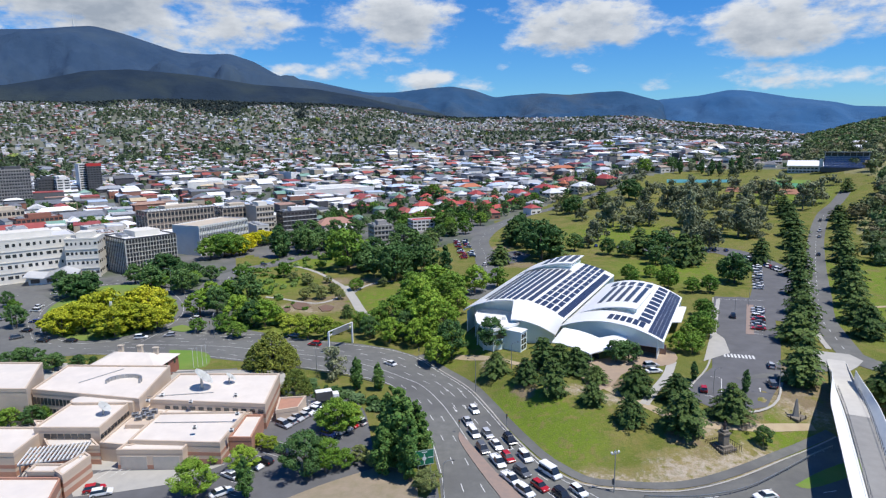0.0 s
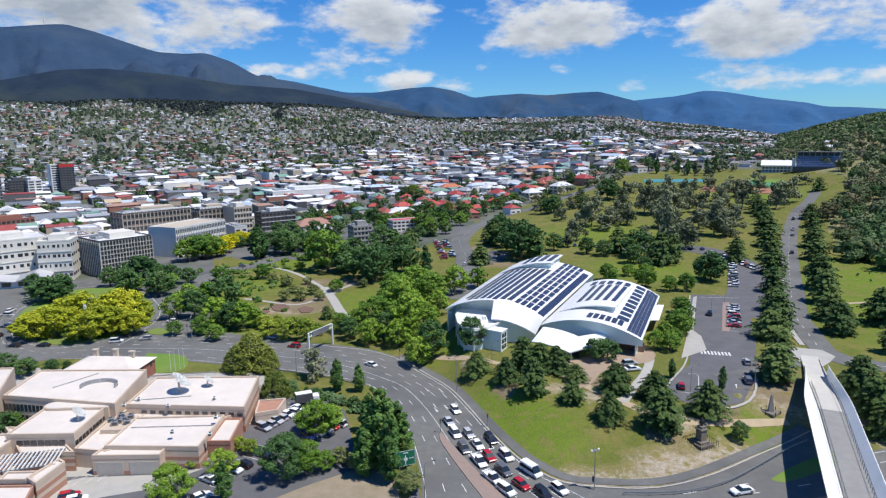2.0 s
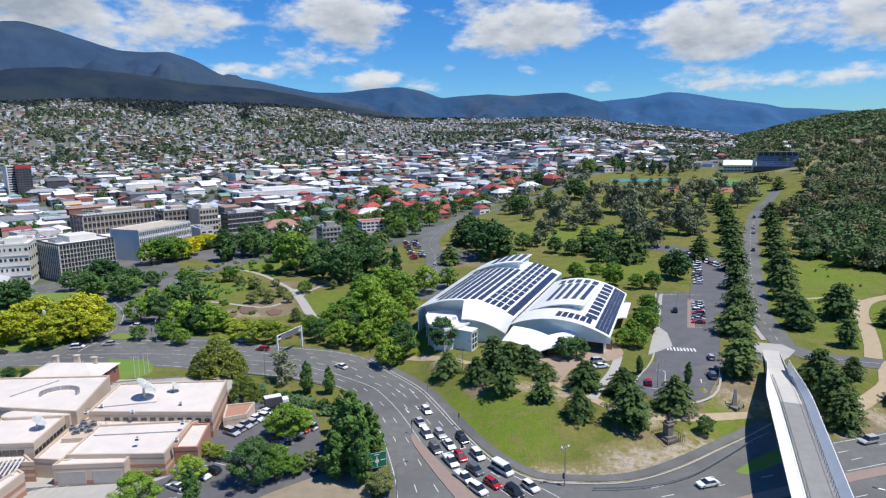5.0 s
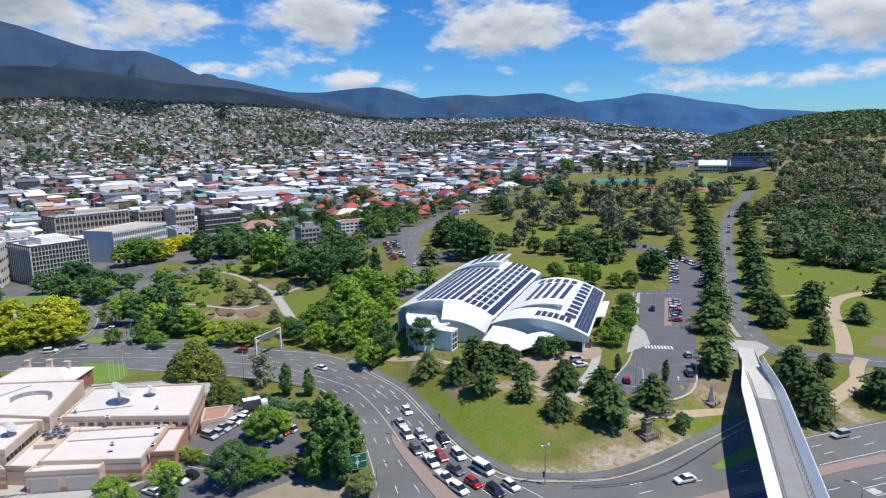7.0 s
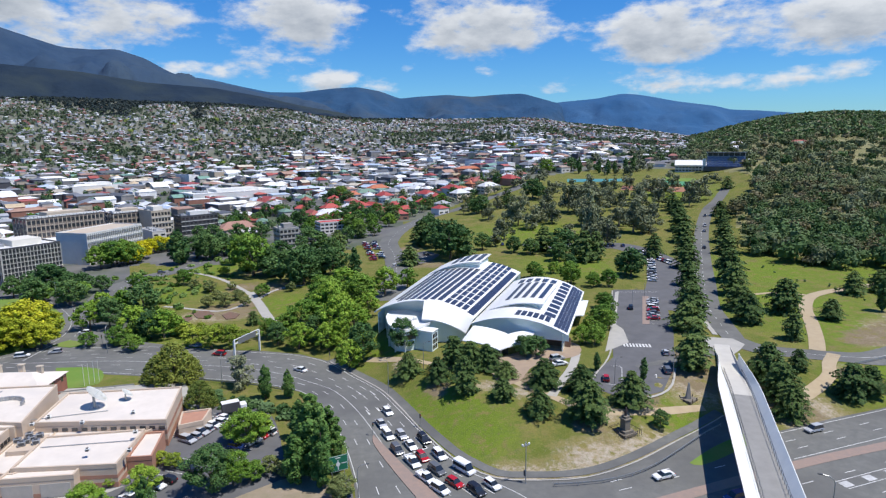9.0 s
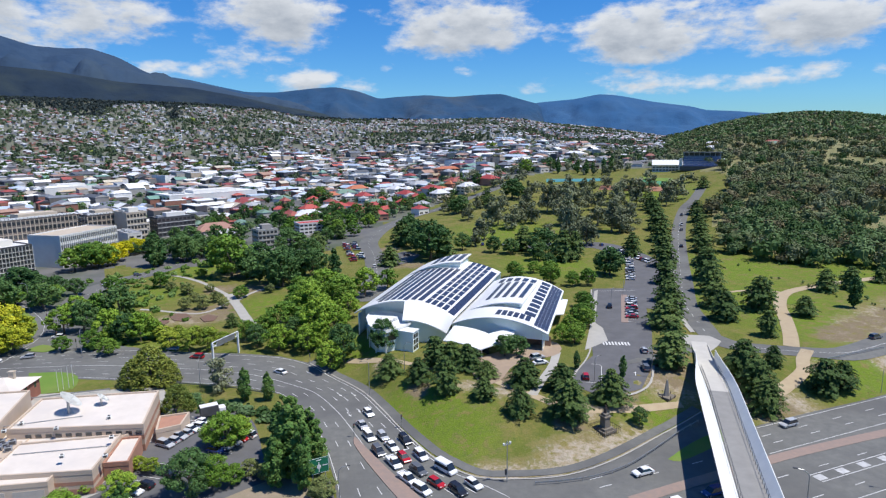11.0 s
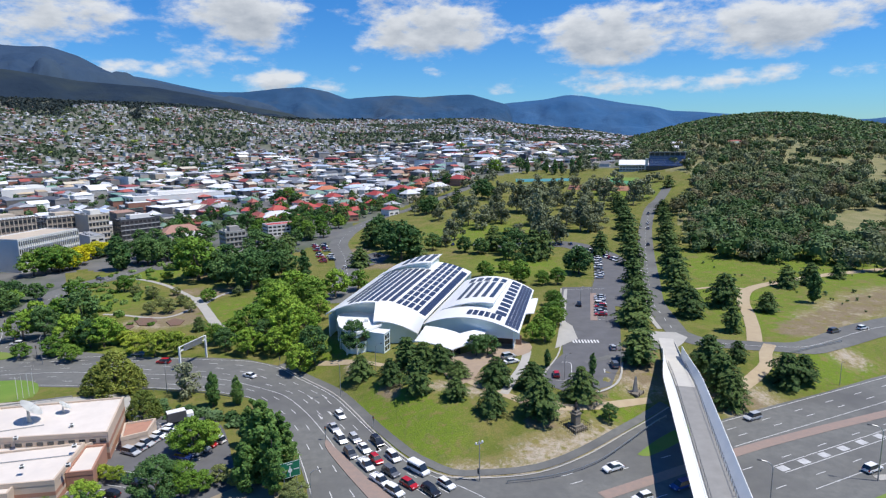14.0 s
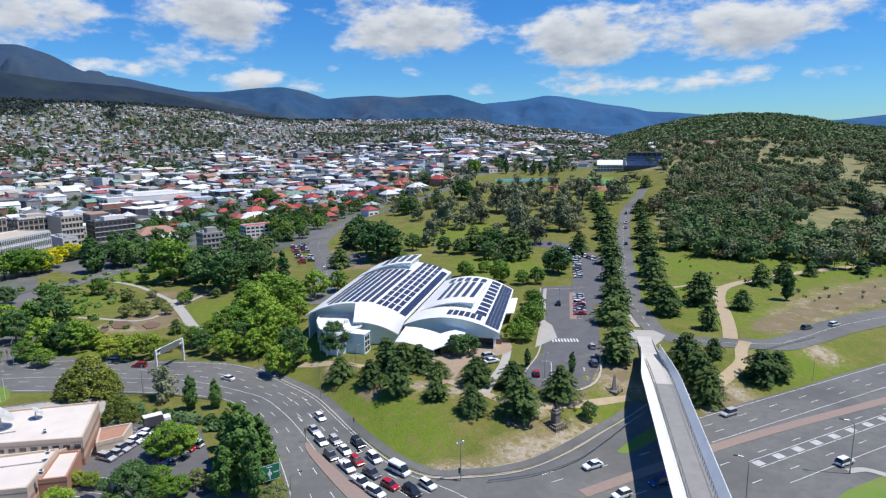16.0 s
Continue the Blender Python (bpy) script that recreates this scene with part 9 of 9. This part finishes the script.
def make_truck():
    x, y = (-31.8, 158.8)
    t = empty("box_truck", x, y, gz(x, y) + 0.06, 20, "white box truck parked by the studio yard", "truck")
    part("cargo_box", boxed((-3.2, -1.15, 0.9, 1.2, 1.15, 3.4), bevel=0.05), CHARCOAL, t)
    part("box_roof", boxed((-3.2, -1.1, 3.4, 1.2, 1.1, 3.46)), WHITE_METAL, t)
    part("cab", boxed((1.3, -1.05, 0.6, 3.0, 1.05, 2.5), bevel=0.15), CAR_PAINTS["white"], t)
    part("windscreen", boxed((2.95, -0.9, 1.5, 3.03, 0.9, 2.25)), CAR_GLASS, t)
    for u in (-2.2, 2.1):
        for s in (-1, 1):
            part("wheel", rod(bmesh.new(), (u, s * 0.85, 0.45), (u, s * 1.12, 0.45), 0.45, seg=14), TYRE, t)


make_truck()


# painted turn arrows in the lanes
def arrow(x, y, turn, bend):
    t = radians(turn)
    c, s_ = math.cos(t), math.sin(t)
    shape = [(-1.6, -0.1), (0.4, -0.1), (0.4, bend * 0.9 - 0.1), (0.1, bend * 0.9 - 0.1), (0.55, bend * 1.5), (1.0, bend * 0.9 - 0.1), (0.7, bend * 0.9 - 0.1), (0.7, 0.12), (-1.6, 0.12)] if bend else [(-1.8, -0.1), (0.4, -0.1), (0.4, -0.4), (1.4, 0.0), (0.4, 0.4), (0.4, 0.1), (-1.8, 0.1)]
    vs = [(x + u * c - v * s_, y + u * s_ + v * c, gz(x, y) + 0.078) for u, v in shape]
    bm = bmesh.new()
    f = bm.faces.new([bm.verts.new(v) for v in vs])
    bmesh.ops.triangulate(bm, faces=[f])
    ob = part("lane_arrow", bm, WHITE_PAINT)
    tagged(ob, "white painted turn arrow on the asphalt", "road marking", "lane arrows", "structure")


for (x, y), b in zip([(2.7, 152.8), (5.6, 154.1), (8.5, 156.1), (9.2, 129.8), (12.2, 131.0), (15.3, 132.2), (0.5, 166.2), (4.4, 165.3)], (0, 1, -1, 0, 0, -1, 0, 0)):
    arrow(x, y, along(x, y), b)
for (x, y) in [(90.6, 188.9), (82.4, 153.0), (85.4, 173.8), (98.0, 187.5)]:
    arrow(x, y, 65, 0)


def make_pavilion():
    x, y = (-200.1, 311.1)
    t = empty("entrance_pavilion", x, y, gz(x, y), 20, "low grey folded-roof pavilion before the hospital", "pavilion")
    part("wall", boxed((-10, -4, -0.2, 10, 5, 3.6)), OFF_WHITE, t)
    for i, (u0, u1, z0, z1) in enumerate(((-12, -3, 4.8, 3.4), (-3, 5, 3.4, 6.2), (5, 12, 6.2, 4.0))):
        vs = [(u0, -6, z0), (u1, -6, z1), (u1, 7, z1 + 0.8), (u0, 7, z0 + 0.8)]
        vs += [(a, b, c - 0.3) for a, b, c in vs]
        meshed("roof", vs, [(0, 1, 2, 3), (7, 6, 5, 4), (0, 4, 5, 1), (1, 5, 6, 2), (2, 6, 7, 3), (3, 7, 4, 0)], FLAT_ROOFS[3 if i == 1 else 1], t)
    for u in (-7, 0, 7):
        part("window", boxed((u - 2, -4.06, 0.8, u + 2, -3.95, 3.0)), DARK_GLASS, t)


make_pavilion()
ribbon("footpath_8", [(112.9, 94.2), (116.8, 93.8), (119.1, 90.8), (121.9, 86.8)], 1.8, CONCRETE, 0.14, label="pale concrete path beside the highway", category="path")


def make_mast():
    a, e = radians(-29.41), 4300
    x, y = e * math.sin(a), e * math.cos(a)
    t = empty("transmission_mast", x, y, 728, 0, "slim white transmission mast on the mountain summit", "mast")
    part("base_tower", rod(bmesh.new(), (0, 0, -40), (0, 0, 40), 4.0, 3.0, 8), WHITE_METAL, t)
    part("antenna", rod(bmesh.new(), (0, 0, 40), (0, 0, 75), 1.2, 0.5, 6), WHITE_METAL, t)


make_mast()

# lines round the traffic island and on the town streets
def ring(f):
    pts = np.array([(-148.8, 224.3), (-163.9, 245.9), (-172.6, 270.5), (-169.2, 299.5), (-143.4, 298.2), (-118.5, 267.0), (-109.1, 240.3), (-114.1, 222.9), (-129.3, 214.3), (-148.8, 224.3)])
    c = pts[:-1].mean(0)
    return spline([tuple(c + (q - c) * f) for q in pts], 2.0)


dashes("lane_marking", ring(1.08), 3.0, 0, 0.14, lift=0.08)
dashes("lane_marking", ring(1.22), 2.5, 3.5, 0.14, lift=0.08)
dashes("lane_marking", spline([(-99.7, 239.9), (-109.1, 272.4), (-113.5, 300.2), (-110.2, 324.8), (-98.4, 348.2), (-85.7, 378.9)], 3), 3.0, 4.0, 0.14, lift=0.13)
dashes("lane_marking", spline([(-108.0, 212.2), (-106.9, 218.5), (-106.1, 223.9), (-105.4, 229.6)], 3), 3.0, 0, 0.2, lift=0.08)
dashes("lane_marking", spline([(-203.5, 262.5), (-202.6, 279.0), (-194.8, 287.2)], 3), 3.0, 4.0, 0.14, lift=0.13)
for (x, y), what, a in zip([(-191.5, 266.6), (-177.9, 243.3), (-182.3, 284.4), (-156.1, 217.9), (-175.5, 261.2), (-108.5, 282.8), (-111.2, 327.7), (-102.4, 348.4), (-109.8, 216.0), (-100.5, 218.3)], "suv white,hatch silver,sedan white,suv grey,hatch white,hatch white,sedan silver,hatch grey,suv white,hatch silver".split(","), (60, 70, 20, 40, 80, 60, 30, 20, 10, 190)):
    car(*what.split(), x, y, a, 0.12)

# banded low wing and steps of the broadcasting centre
low = tagged(empty("entry_wing"), "low terracotta and cream banded entrance wing", "building")
block(low, [(-79.3, 116.0), (-77.2, 123.4), (-75.2, 121.9), (-76.3, 113.8)], 0, 4.6, CREAM, PALE_ROOF, ((0.0, 1.3), (2.2, 3.1)), TERRACOTTA)
block(low, [(-85.2, 119.1), (-78.9, 119.0), (-78.3, 115.8), (-84.8, 116.0)], 0, 4.3, CREAM, PALE_ROOF, ((0.0, 1.2), (2.0, 2.8)), TERRACOTTA)
for q in range(4):
    x, y = np.array((-76.0, 120.2)) + q * (np.array((-69.3, 122.3)) - np.array((-76.0, 120.2))) / 3
    dashes("bay_line", [(x, y), (x + 1.6, y + 4.6)], 4, 0, 0.12, lift=0.12)

patch("bay_island", [(119.0, 235.9), (121.3, 235.2), (103.3, 198.3), (100.9, 199.1)], REDBRICK_PAVE, 0.06, "pinkish paved strip between parking bays", category="paving", round_=False, depth=0.1, cell=60)
dashes("lane_marking", [(73.4, 162.3), (76.1, 161.5), (70.3, 148.5), (66.4, 149.7)], 3, 0, 0.16, lift=0.12)
dashes("lane_marking", spline([(111.7, 244.7), (128.1, 241.6)], 3), 3, 0, 0.2, lift=0.13)
ribbon("kerb_2", [(110.7, 247.2), (92.4, 206.4), (80.7, 179.2), (74.1, 167.2), (67.9, 159.1), (64.2, 153.9)], 0.5, CONCRETE, 0.22, label="pale concrete kerb round the car park", category="kerb")
ribbon("kerb_3", [(90.3, 157.1), (84.2, 147.5), (79.4, 143.5), (74.1, 141.3), (69.0, 140.9)], 0.6, CONCRETE, 0.3, label="low white kerb wall at the car park end", category="kerb")

for (x, y), what in zip([(35.8, 340.8), (42.2, 345.7)], "suv grey,hatch black".split(",")):
    car(*what.split(), x, y, 20, 0.14)
